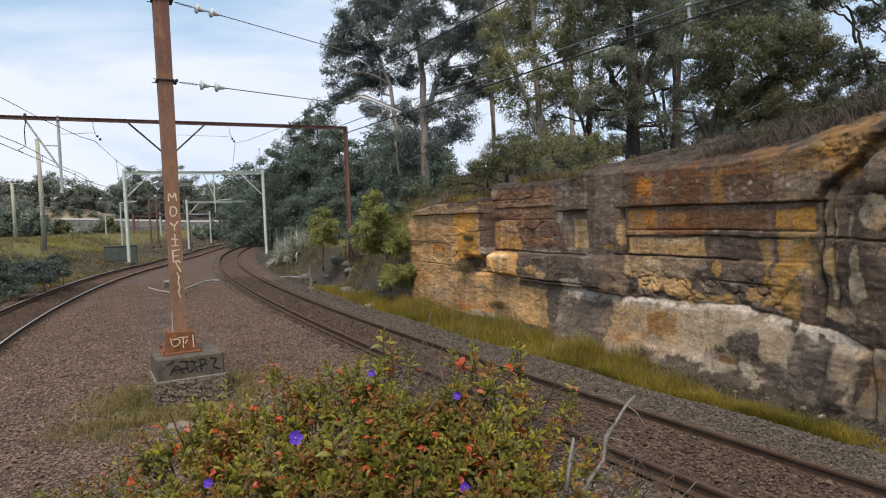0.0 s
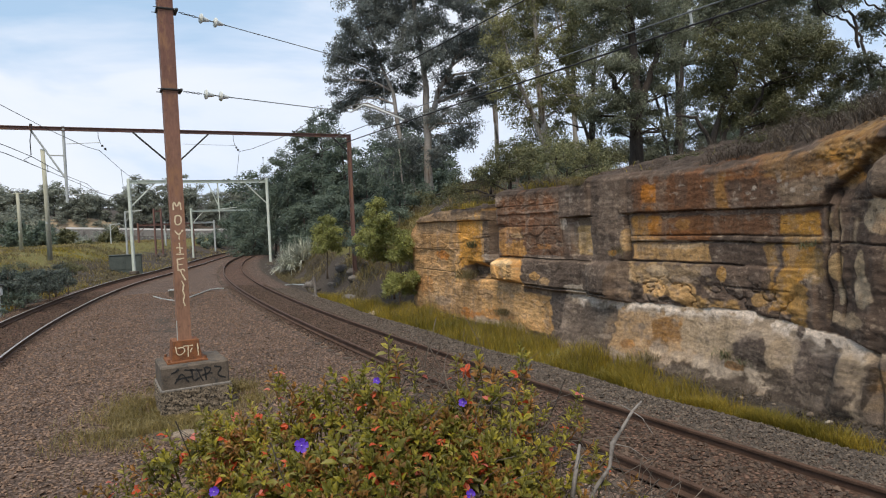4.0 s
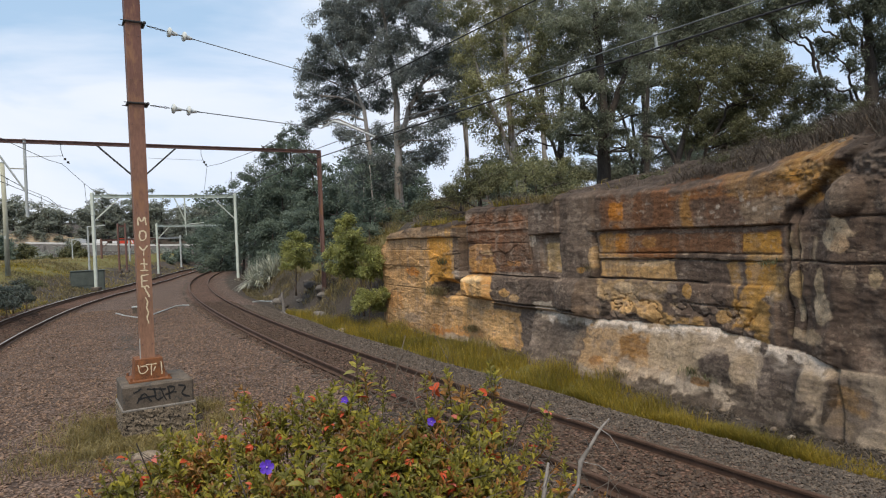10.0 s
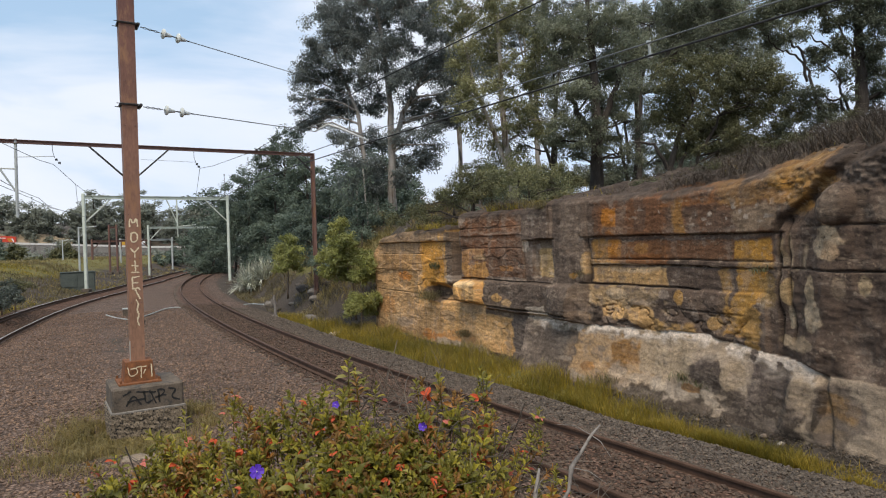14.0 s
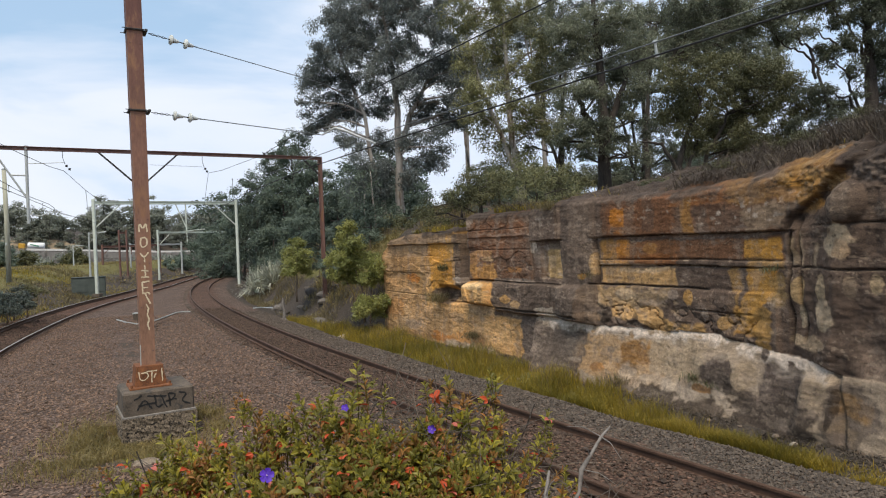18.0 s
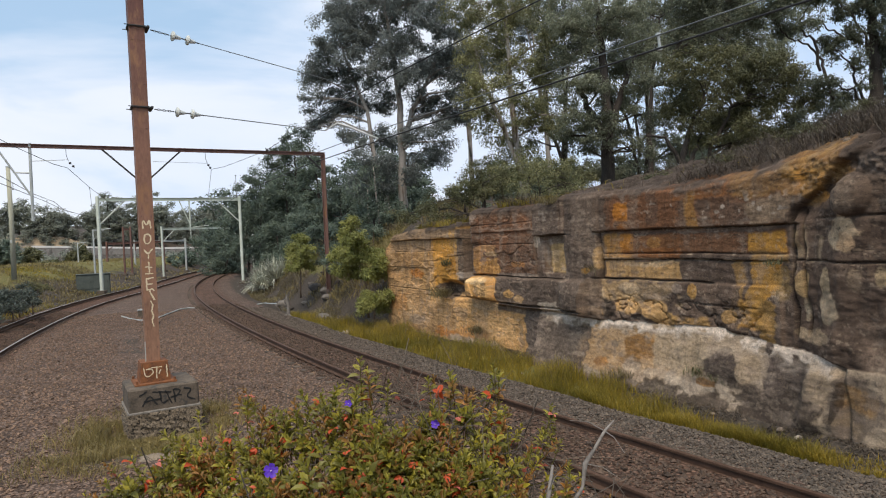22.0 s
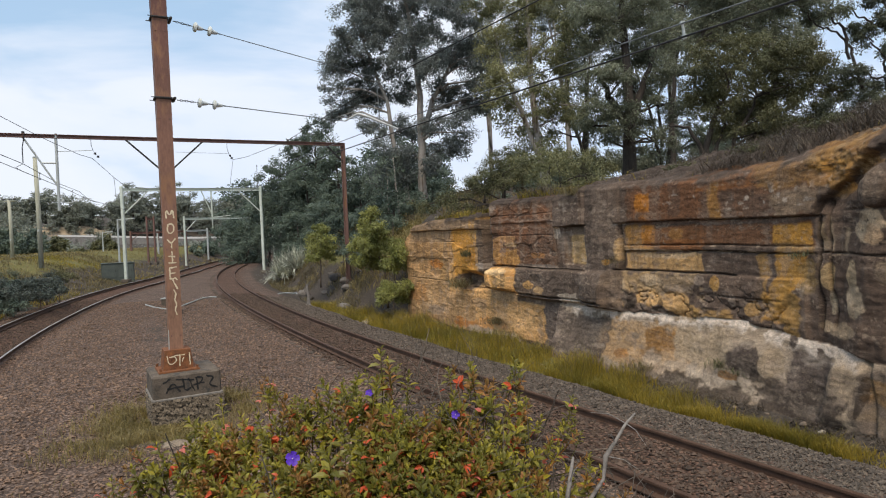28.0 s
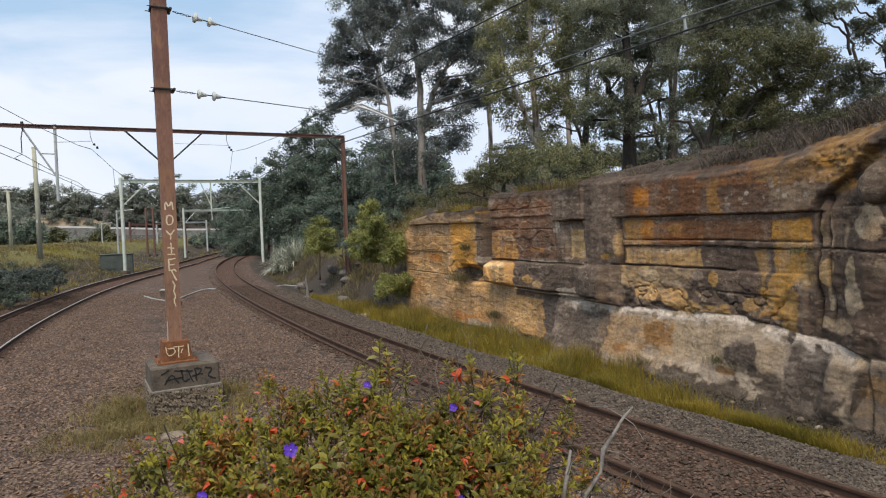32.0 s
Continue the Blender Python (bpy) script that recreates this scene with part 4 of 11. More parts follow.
    spot((0.185, 0.108, 0.042), 7.74, 8.92, 3.84, 4.30, 0.85, 0.35)
    spot((0.20, 0.125, 0.052), 8.10, 8.55, 3.36, 3.86, 0.9, 0.12)
    spot((0.27, 0.155, 0.050), 8.12, 8.22, 3.45, 3.86, 0.8, 0.06)
    spot((0.23, 0.185, 0.14), 8.72, 9.35, 3.05, 3.55, 0.55, 0.15)
    spot((0.15, 0.10, 0.06), 8.68, 10.00, 3.64, 3.97, 0.7, 0.2)
    blob(OCH, 8.46, 3.90, 0.38, 0.09, 0.7, 0.5)
    # dark buttress at the near end, with pale scars
    spot(PAT, 7.17, 8.79, 0.70, 3.25, 0.9, 0.1)
    blob((0.135, 0.112, 0.093), 7.66, 3.50, 0.27, 0.27, 0.9, 0.25)
    blob((0.09, 0.072, 0.06), 7.30, 3.45, 0.14, 0.36, 0.8, 0.3)
    blob(CRM, 7.83, 2.90, 0.28, 0.24, 0.9, 0.45)
    blob((0.38, 0.285, 0.19), 7.71, 2.79, 0.16, 0.14, 0.9, 0.3)
    blob(PAT, 8.00, 3.06, 0.09, 0.07, 0.7, 0.5)
    blob(CRM, 8.03, 2.85, 0.08, 0.12, 0.7, 0.3)
    spot((0.27, 0.225, 0.165), 8.44, 8.52, 2.52, 3.05, 0.85, 0.05)
    spot((0.30, 0.255, 0.19), 8.19, 8.25, 2.45, 2.89, 0.8, 0.04)
    spot((0.21, 0.17, 0.11), 8.57, 8.71, 2.55, 2.98, 0.7, 0.05)
    blob((0.30, 0.23, 0.13), 8.54, 2.12, 0.11, 0.23, 0.9, 0.3)
    blob((0.35, 0.29, 0.20), 8.06, 2.17, 0.11, 0.21, 0.9, 0.3)
    blob((0.37, 0.315, 0.235), 8.03, 1.74, 0.19, 0.23, 0.9, 0.3)
    blob((0.33, 0.285, 0.21), 8.50, 1.68, 0.07, 0.18, 0.85, 0.3)
    blob((0.30, 0.25, 0.18), 8.61, 1.30, 0.12, 0.08, 0.8, 0.3)
    blob((0.27, 0.225, 0.165), 8.27, 1.27, 0.25, 0.10, 0.75, 0.5)
    blob((0.29, 0.24, 0.16), 7.23, 2.23, 0.10, 0.16, 0.8, 0.3)
    blob((0.19, 0.16, 0.125), 7.57, 2.21, 0.10, 0.19, 0.6, 0.3)
    spot((0.15, 0.12, 0.10), 7.22, 7.57, 0.86, 1.57, 0.7, 0.1)
    # nose, niche and the beds beyond
    spot((0.092, 0.076, 0.066), 13.57, 14.94, 1.06, 4.02, 0.93, 0.05)
    spot((0.135, 0.112, 0.095), 14.02, 14.48, 2.64, 3.97, 0.5, 0.08)
    blob((0.33, 0.24, 0.13), 13.68, 2.48, 0.14, 0.29, 0.9, 0.15)
    blob(OCH, 14.02, 2.19, 0.17, 0.07, 0.8, 0.3)
    spot((0.26, 0.16, 0.06), 13.35, 13.57, 2.43, 3.02, 0.5, 0.05)
    spot((0.105, 0.086, 0.075), 14.81, 16.10, 3.02, 3.89, 0.92, 0.06)
    blob(GRY, 15.50, 3.72, 0.40, 0.07, 0.9, 0.5)
    blob((0.34, 0.31, 0.28), 15.17, 3.81, 0.31, 0.06, 0.8, 0.5)
    spot((0.15, 0.125, 0.10), 14.91, 15.51, 2.78, 3.01, 0.9, 0.03)
    spot((0.39, 0.29, 0.15), 14.98, 15.74, 2.10, 2.84, 0.95, 0.03)
    spot(CRM, 15.16, 15.45, 2.27, 2.64, 0.5, 0.1)
    spot((0.135, 0.10, 0.08), 15.54, 16.26, 2.08, 3.03, 0.85, 0.08)
    blob(WHT, 16.06, 2.90, 0.17, 0.15, 0.95, 0.3)
    blob(GRY, 15.82, 2.65, 0.20, 0.27, 0.7, 0.5)
    spot(UMB, 16.13, 19.26, 2.04, 3.91, 0.93, 0.05)
    spot((0.14, 0.072, 0.042), 16.32, 18.85, 2.65, 3.62, 0.6, 0.2)
    spot(PAT, 16.18, 17.29, 2.18, 3.11, 0.4, 0.2)
    spot(GRY, 16.21, 18.85, 3.26, 3.31, 0.55, 0.08)
    spot(GRY, 16.59, 19.12, 3.05, 3.09, 0.4, 0.1)
    blob((0.36, 0.22, 0.11), 18.65, 2.73, 0.50, 0.10, 0.85, 0.6)
    blob((0.40, 0.29, 0.17), 18.30, 2.59, 0.39, 0.07, 0.85, 0.6)
    blob((0.30, 0.17, 0.07), 18.99, 2.52, 0.32, 0.14, 0.7, 0.5)
    spot((0.34, 0.195, 0.065), 17.91, 19.29, 1.91, 2.42, 0.85, 0.15)
    blob((0.24, 0.125, 0.05), 16.98, 2.28, 0.39, 0.09, 0.8, 0.5)
    # joint and far block, with shade painted into the cleft and pocket
    spot((0.31, 0.205, 0.105), 19.96, 27.50, -1.18, 3.59, 0.95, 0.05)
    spot((0.19, 0.145, 0.10), 20.12, 25.95, 3.12, 3.68, 0.85, 0.1)
    spot((0.215, 0.155, 0.095), 22.15, 25.68, 2.64, 3.06, 0.8, 0.12)
    spot((0.25, 0.155, 0.07), 22.31, 25.20, 2.10, 2.60, 0.7, 0.2)
    spot((0.37, 0.20, 0.045), 20.53, 22.17, 1.41, 3.11, 0.93, 0.06)
    spot((0.34, 0.205, 0.06), 19.75, 20.77, 2.67, 3.50, 0.8, 0.08)
    spot((0.33, 0.21, 0.09), 22.07, 23.04, 1.28, 2.68, 0.6, 0.15)
    blob(ORG, 23.48, 1.88, 0.53, 0.17, 0.8, 0.5)
    blob((0.38, 0.24, 0.115), 24.64, 1.72, 0.93, 0.26, 0.7, 0.6)
    blob((0.36, 0.26, 0.15), 24.68, 0.42, 1.35, 0.39, 0.6, 0.7)
    blob((0.36, 0.19, 0.07), 24.97, 0.73, 0.74, 0.36, 0.6, 0.5)
    spot((0.33, 0.215, 0.095), 20.31, 22.58, 0.95, 1.43, 0.7, 0.15)
    blob(GRY, 23.68, 0.23, 0.88, 0.17, 0.6, 0.6)
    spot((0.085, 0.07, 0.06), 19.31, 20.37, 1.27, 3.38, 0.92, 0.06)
    blob(GRY, 19.20, 3.79, 0.24, 0.21, 0.85, 0.5)
    blob((0.28, 0.25, 0.22), 20.07, 1.91, 0.54, 0.09, 0.8, 0.5)
    blob((0.24, 0.21, 0.18), 19.73, 1.51, 0.18, 0.25, 0.7, 0.5)
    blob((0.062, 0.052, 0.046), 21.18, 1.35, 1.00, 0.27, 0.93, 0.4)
    # warm smooth face under the knob
    spot((0.39, 0.25, 0.115), 16.72, 20.61, -0.15, 1.28, 0.95, 0.12)
    blob((0.29, 0.215, 0.135), 18.69, 1.03, 0.81, 0.17, 0.8, 0.4)
    blob((0.41, 0.245, 0.09), 17.41, 1.17, 0.61, 0.22, 0.8, 0.4)
    blob((0.42, 0.285, 0.145), 18.23, 0.41, 1.13, 0.34, 0.7, 0.5)
    blob((0.36, 0.16, 0.045), 21.38, -0.07, 0.66, 0.19, 0.85, 0.6)
    blob((0.40, 0.205, 0.075), 19.83, 0.07, 0.89, 0.21, 0.6, 0.6)
    spot((0.36, 0.32, 0.27), 18.10, 21.07, -0.40, -0.06, 0.75, 0.12)
    blob(GRY, 20.27, 0.67, 0.37, 0.18, 0.4, 0.6)
    spot((0.088, 0.073, 0.064), 14.00, 18.05, 0.92, 2.02, 0.93, 0.06)
    blob(GRY, 16.69, 1.99, 0.53, 0.07, 0.7, 0.6)
    blob(GRY, 14.77, 1.79, 0.25, 0.22, 0.4, 0.6)
    blob((0.37, 0.235, 0.10), 17.27, 1.46, 0.26, 0.11, 0.9, 0.3)
    blob((0.30, 0.215, 0.12), 16.80, 1.35, 0.21, 0.09, 0.8, 0.5)
    spot((0.40, 0.245, 0.095), 17.91, 19.61, 1.16, 1.89, 0.95, 0.1)
    blob((0.47, 0.37, 0.22), 18.84, 1.77, 0.63, 0.10, 0.85, 0.4)
    blob((0.43, 0.30, 0.15), 18.46, 1.55, 0.50, 0.17, 0.7, 0.5)
    blob((0.16, 0.105, 0.06), 19.29, 1.35, 0.32, 0.09, 0.7, 0.5)
    # grey lichen flecks on the patina
    fleck = bump2(s, z, 8.75, 10.6, 3.25, 3.6, 0.1) + 0.6 * bump2(s, z, 11.2, 12.3, 3.4, 3.7, 0.1) + 0.5 * bump2(s, z, 14.9, 16.2, 2.0, 3.9, 0.1) + 0.2
    lay((0.30, 0.275, 0.245), fleck * sstep(0.42, 0.62, nx + 0.35 * ns + 0.2 * nf) * 0.75 * (1 - foot))
    lay((0.15, 0.128, 0.11), sstep(0.30, 0.55, ns + 0.25 * nx) * 0.30 * (1 - foot))
    lay((0.052, 0.042, 0.036), sstep(0.36, 0.60, -ns + 0.3 * nx) * 0.30 * (1 - foot))
    chip = np.exp(-((z - 2.47 - 0.012 * nf) / 0.016) ** 2) * bump2(s, z, 9.2, 13.5, 2, 3, 0.1) + 0.8 * np.exp(-((z - 2.575 - 0.012 * nf) / 0.013) ** 2) * bump2(s, z, 9.2, 11.6, 2, 3, 0.1)
    lay((0.42, 0.36, 0.28), chip * sstep(-0.15, 0.15, nf + 0.5 * nx) * 0.75)
    # bleached foot, chalky under the overhang
    lay((0.40, 0.345, 0.275), foot)
    lay((0.45, 0.40, 0.33), foot * sstep(0.0, 0.4, nb + 0.4 * ns) * 0.5)
    chalk = sstep(0.28, 0.12, under - z + 0.14 * nf + 0.08 * ns) * foot * bump2(s, z, 7.9, 15.4, -1, 3, 0.15)
    # bleached foot
    spot((0.46, 0.325, 0.185), 11.38, 14.35, -0.05, 0.92, 0.92, 0.15, foot)
    blob((0.30, 0.175, 0.070), 12.19, 0.61, 0.66, 0.26, 0.95, 0.3, foot)
    blob((0.25, 0.155, 0.072), 12.58, 0.28, 0.34, 0.13, 0.85, 0.4, foot)
    blob((0.37, 0.19, 0.06), 13.40, 0.14, 0.21, 0.09, 0.8, 0.5, foot)
    blob((0.19, 0.165, 0.14), 13.07, 0.57, 0.15, 0.09, 0.85, 0.4, foot)
    blob((0.40, 0.28, 0.15), 14.01, 0.59, 0.31, 0.15, 0.7, 0.4, foot)
    spot((0.47, 0.395, 0.29), 10.41, 11.87, 0.27, 1.07, 0.9, 0.15, foot)
    blob(GRY, 11.19, 0.92, 0.24, 0.10, 0.45, 0.7, foot)
    blob((0.085, 0.072, 0.068), 10.09, 0.56, 0.40, 0.31, 0.95, 0.35, foot)
    blob((0.33, 0.295, 0.255), 10.07, 0.80, 0.18, 0.08, 0.6, 0.6, foot)
    blob((0.40, 0.335, 0.25), 9.49, 0.55, 0.24, 0.29, 0.95, 0.2, foot)
    spot((0.092, 0.078, 0.076), 8.36, 9.20, -0.25, 1.05, 0.95, 0.12, foot)
    blob((0.33, 0.30, 0.275), 8.83, 0.73, 0.28, 0.12, 0.6, 0.7, foot)
    blob((0.34, 0.31, 0.285), 8.57, 0.27, 0.11, 0.21, 0.5, 0.7, foot)
    blob((0.41, 0.345, 0.265), 8.14, 0.45, 0.28, 0.30, 0.96, 0.12, foot)
    blob((0.45, 0.385, 0.30), 8.25, 0.10, 0.30, 0.12, 0.95, 0.2, foot)
    spot((0.125, 0.108, 0.098), 7.25, 7.84, -0.22, 0.70, 0.8, 0.15, foot)
    spot((0.31, 0.21, 0.11), 7.30, 7.76, 0.28, 0.59, 0.9, 0.08, foot)
    spot((0.24, 0.195, 0.14), 7.28, 7.71, -0.05, 0.16, 0.7, 0.25, foot)
    blob(BLK, 7.81, 0.34, 0.06, 0.27, 0.8, 0.3, foot)
    spot(WHT, 9.60, 12.97, -0.05, 0.23, 0.6, 0.3, foot)
    blob((0.32, 0.17, 0.055), 10.42, 0.20, 0.20, 0.07, 0.85, 0.5, foot)
    spot((0.080, 0.068, 0.060), 7.95, 9.60, -0.59, 0.30, 0.95, 0.25, foot)
    spot((0.085, 0.072, 0.062), 9.73, 12.94, -0.52, -0.02, 0.9, 0.25, foot)
    # grey patch between warm and bleached rock
    spot((0.125, 0.107, 0.097), 13.89, 16.72, -0.52, 0.93, 0.93, 0.2)
    blob(GRY, 15.67, 0.36, 0.51, 0.15, 0.5, 0.7)
    blob(GRY, 14.55, 0.29, 0.34, 0.12, 0.5, 0.7)
    blob((0.40, 0.36, 0.31), 15.38, 1.16, 0.47, 0.19, 0.9, 0.6)
    blob((0.36, 0.32, 0.27), 14.73, 0.94, 0.51, 0.12, 0.8, 0.6)
    blob((0.34, 0.30, 0.26), 14.20, 0.21, 0.20, 0.06, 0.8, 0.5)
    lay((0.19, 0.165, 0.15), foot * sstep(0.36, 0.6, nx + 0.7 * nf) * 0.45)
    grain = fbm(np.stack([s * 2.2 + z * 1.6, z * 9.5, 0 * s], 1), 4, 141)
    lay((0.20, 0.175, 0.155), foot * sstep(0.14, 0.30, grain + 0.3 * nz) * 0.30)
    lay(WHT, foot * sstep(0.14, 0.30, -grain + 0.3 * nz) * 0.15)
    lay((0.74, 0.70, 0.65), chalk * sstep(-0.30, 0.05, nf + 0.5 * nx + 0.3 * ns) * 0.85)
    veins = np.abs(fbm(np.stack([s * 1.5 + z * 0.8, z * 2.6, 0 * s], 1), 4, 87))
    lay((0.15, 0.13, 0.115), foot * sstep(0.014, 0.004, veins) * 0.5)
    lay((0.10, 0.085, 0.07), foot * sstep(-0.1, -0.35, z) * 0.8)
    # hairline bedding cracks with chipped edges
    for k, (fs, fz) in enumerate(((0.45, 4.5), (0.8, 7.5))):
        bed = fbm(np.stack([s * fs, z * fz, 0 * s + 5 * k], 1), 4, 101 + 7 * k)
        here = sstep(0.05, 0.2, fbm(np.stack([s * 0.8, z * 1.2, 0 * s + 9 * k], 1), 3, 121 + k)) * (1 - 0.8 * foot)
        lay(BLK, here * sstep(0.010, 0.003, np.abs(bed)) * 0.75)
        lay((0.33, 0.28, 0.21), here * sstep(0.010, 0.003, np.abs(bed - 0.022)) * 0.35)
    # joints go near black by how deep they are cut
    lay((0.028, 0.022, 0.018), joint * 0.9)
    plain = 1 - 0.65 * sstep(0.10, 0.22, c.mean(1))
    lay((0.045, 0.036, 0.030), sstep(0.50, 0.75, nz + 0.5 * nx) * 0.5 * plain)
    lay((0.40, 0.35, 0.29), sstep(0.60, 0.85, -nz + 0.4 * nf - 0.3 * nx) * 0.35)
    # evens brightness by zone: foot and near end darker, far end lighter
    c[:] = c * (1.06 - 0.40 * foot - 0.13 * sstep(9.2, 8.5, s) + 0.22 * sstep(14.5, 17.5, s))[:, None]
    return np.clip(c * np.array([1.10, 0.975, 0.865]) * (1 + 0.10 * nf + 0.14 * nx + 0.20 * nz + 0.06 * nb)[:, None], 0.012, 0.75)


TILT_S, TILT_Z = [0, 8, 9.5, 11, 12.5, 14, 16, 20, 26], [1.35, 1.25, 1.12, 0.95, 0.80, 0.66, 0.45, 0.25, 0.2]


def lip_z(s):
    return np.interp(s, [0, 7.2, 8.0, 9.1, 9.9, 11.4, 13.2, 14.1, 14.9, 15.3, 15.9, 19.4, 19.75, 20.2, 23.6, 25.4, 26.3, 29], [4.3, 4.2, 4.15, 4.02, 3.95, 3.92, 3.98, 4.0, 4.02, 3.85, 3.86, 3.92, 3.6, 3.52, 3.46, 3.3, 2.9, 2.6])


def build_cliff():
    p0, n0, s0 = cliff_curve(900)
    step = 0.005 + 0.05 * sstep(7.2, 5.0, s0) + 0.018 * sstep(16, 27, s0) + 0.03 * sstep(26.5, 28, s0) + 0.008
    k = np.cumsum(np.gradient(s0) / step)
    s = np.interp(np.linspace(k[0], k[-1], 1400), k, s0)
    p = np.stack([np.interp(s, s0, p0[:, i]) for i in (0, 1)], 1)
    nrm = np.stack([np.interp(s, s0, n0[:, i]) for i in (0, 1)], 1)
    rows = 290
    lip = lip_z(s)
    S = np.repeat(s, rows)
    j = np.tile(np.arange(rows), len(s))
    L = np.repeat(lip, rows)
    face = 250
    z = -0.75 + (L + 0.75) * np.minimum(j / (face - 1), 1.0)
    over = np.clip((j - face + 1) / (rows - face), 0, 1)
    pos = np.stack([S * 0.9, z + 3.0 * over, 0 * S], 1)
    wob = fbm(pos * [0.9, 0.9, 1], 3, 21)
    nb, nf = fbm(pos * [0.55, 0.9, 1], 4, 31) * 1.6, fbm(pos * [2.6, 4.2, 1], 4, 41) * 1.6
    ns = fbm(pos * [3.2, 0.35, 1], 4, 51) * 1.6
    nx = fbm(pos * [8, 11, 1], 4, 55) * 1.6
    nz = fbm(pos * [21, 30, 1], 2, 57) * 1.6
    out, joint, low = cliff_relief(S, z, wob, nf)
    calm = 1 - 0.6 * bump2(S, z, 8.9, 13.7, 1.98, 5.0, 0.1) - 0.4 * bump2(S, z, 15.9, 27, 1.9, 5, 0.1)
    rough = calm * (1 - 0.4 * low) * 0.06 * fbm(pos * [1.4, 2.6, 1], 3, 61) + 0.012 * fbm(pos * [6, 9, 1], 3, 71) + 0.010 * fbm(pos * [17, 26, 1], 3, 73) + 0.012 * np.abs(fbm(pos * [1.2, 11, 1], 4, 81))
    loose = sstep(9.1, 8.4, S) * sstep(3.45, 3.8, z)
    rough = rough + loose * (0.09 * fbm(pos * [3.0, 4.5, 1], 4, 171) + 0.06 * fbm(pos * [14, 18, 1], 3, 173))
    out = out + rough - 0.13 * joint
    out -= 0.09 * sstep(0.14, 0.0, L - z) ** 2
    out = out - over * 3.2
    tilt = np.interp(S, TILT_S, TILT_Z)
    z2 = z + over ** 0.85 * tilt + (0.16 + 0.10 * sstep(9.6, 8.6, S)) * sstep(0, 0.15, over) * fbm(pos * [3.4, 1, 1] + np.stack([0 * S, 0 * S, over * 14], 1), 4, 92) + 0.10 * over * fbm(pos * [1.2, 1, 1] + np.stack([0 * S, 0 * S, over * 6], 1), 3, 91)
    P, N = np.repeat(p, rows, 0), np.repeat(nrm, rows, 0)
    v = np.stack([P[:, 0] + N[:, 0] * out, P[:, 1] + N[:, 1] * out, z2], 1)
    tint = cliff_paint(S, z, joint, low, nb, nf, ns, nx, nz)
    w = sstep(-0.05, 0.12, over + 0.16 * nf - 0.02 - 0.28 * bump2(S, 0 * S, 7.8, 9.2, -1, 1, 0.2) + 0.16 * sstep(0.30, 0.05, L - z) * sstep(-0.3, 0.2, nb))[:, None] * sstep(0.28, 0.06, L - z)[:, None]
    soil = np.array([0.052, 0.039, 0.031]) * (1 + 0.5 * nf + 0.4 * nx)[:, None]
    earth = (loose * sstep(3.75, 4.0, z + 0.18 * nf + 0.12 * sstep(7.9, 7.3, S)) * (0.8 - 0.6 * bump2(S, z, 7.65, 8.9, 3.5, 4.5, 0.1)))[:, None]
    tint = tint * (1 - earth) + np.array([0.082, 0.064, 0.052]) * np.clip(1 + 0.6 * nf + 0.6 * nx, 0.3, 2.2)[:, None] * earth
    stain = (bump2(S + 0.22 * nb, z - 0.12 * (S - 8.4) + 0.10 * nf, 7.75, 9.0, 3.86, 4.22, 0.10) * sstep(-0.2, 0.4, nx + nf) * 0.5)[:, None]
    tint = tint * (1 - stain) + np.array([0.22, 0.128, 0.043]) * (1 + 0.35 * nx)[:, None] * stain
    w = w * (1 - 0.7 * stain)
    tint = np.clip(tint * (1 - w) + soil * w, 0.012, 0.75)
    me = np_mesh("sandstone_cliff", v, grid_faces(len(s), rows), M_ROCK, True)
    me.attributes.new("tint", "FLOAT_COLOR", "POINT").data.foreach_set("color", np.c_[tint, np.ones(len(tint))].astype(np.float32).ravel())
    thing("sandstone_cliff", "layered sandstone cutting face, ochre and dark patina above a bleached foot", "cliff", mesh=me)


build_cliff()


# ---- the anchor post in the middle, on its concrete block
def stroke(line, r):
    """A painted stroke as one thin raised ribbon in the xz plane, facing -y."""
    rng = random.Random(int(line[0][0] * 1000) + int(line[0][1] * 1000))
    for _ in range(2):
        line = [line[0]] + [(a[0] + (b[0] - a[0]) * f, a[1] + (b[1] - a[1]) * f) for a, b in zip(line[:-1], line[1:]) for f in (0.27, 0.73)] + [line[-1]]
    q = [Vector((x + rng.uniform(-1, 1) * r * 0.4, 0, z + rng.uniform(-1, 1) * r * 0.4)) for x, z in line]
    vs, fs = [], []
    for i, p in enumerate(q):
        d = (q[min(i + 1, len(q) - 1)] - q[max(i - 1, 0)]).normalized()
        n = Vector((-d.z, 0, d.x)) * r * rng.uniform(0.6, 1.15)
        back = Vector((0, 0.004, 0))
        vs += [p - n, p + n, p + n + back, p - n + back]
    for i in range(len(q) - 1):
        k = 4 * i
        fs += [(k, k + 4, k + 5, k + 1), (k + 1, k + 5, k + 6, k + 2), (k + 3, k + 7, k + 4, k)]
    return Geo().add(vs, fs + [(0, 1, 2, 3), (k + 7, k + 6, k + 5, k + 4)])


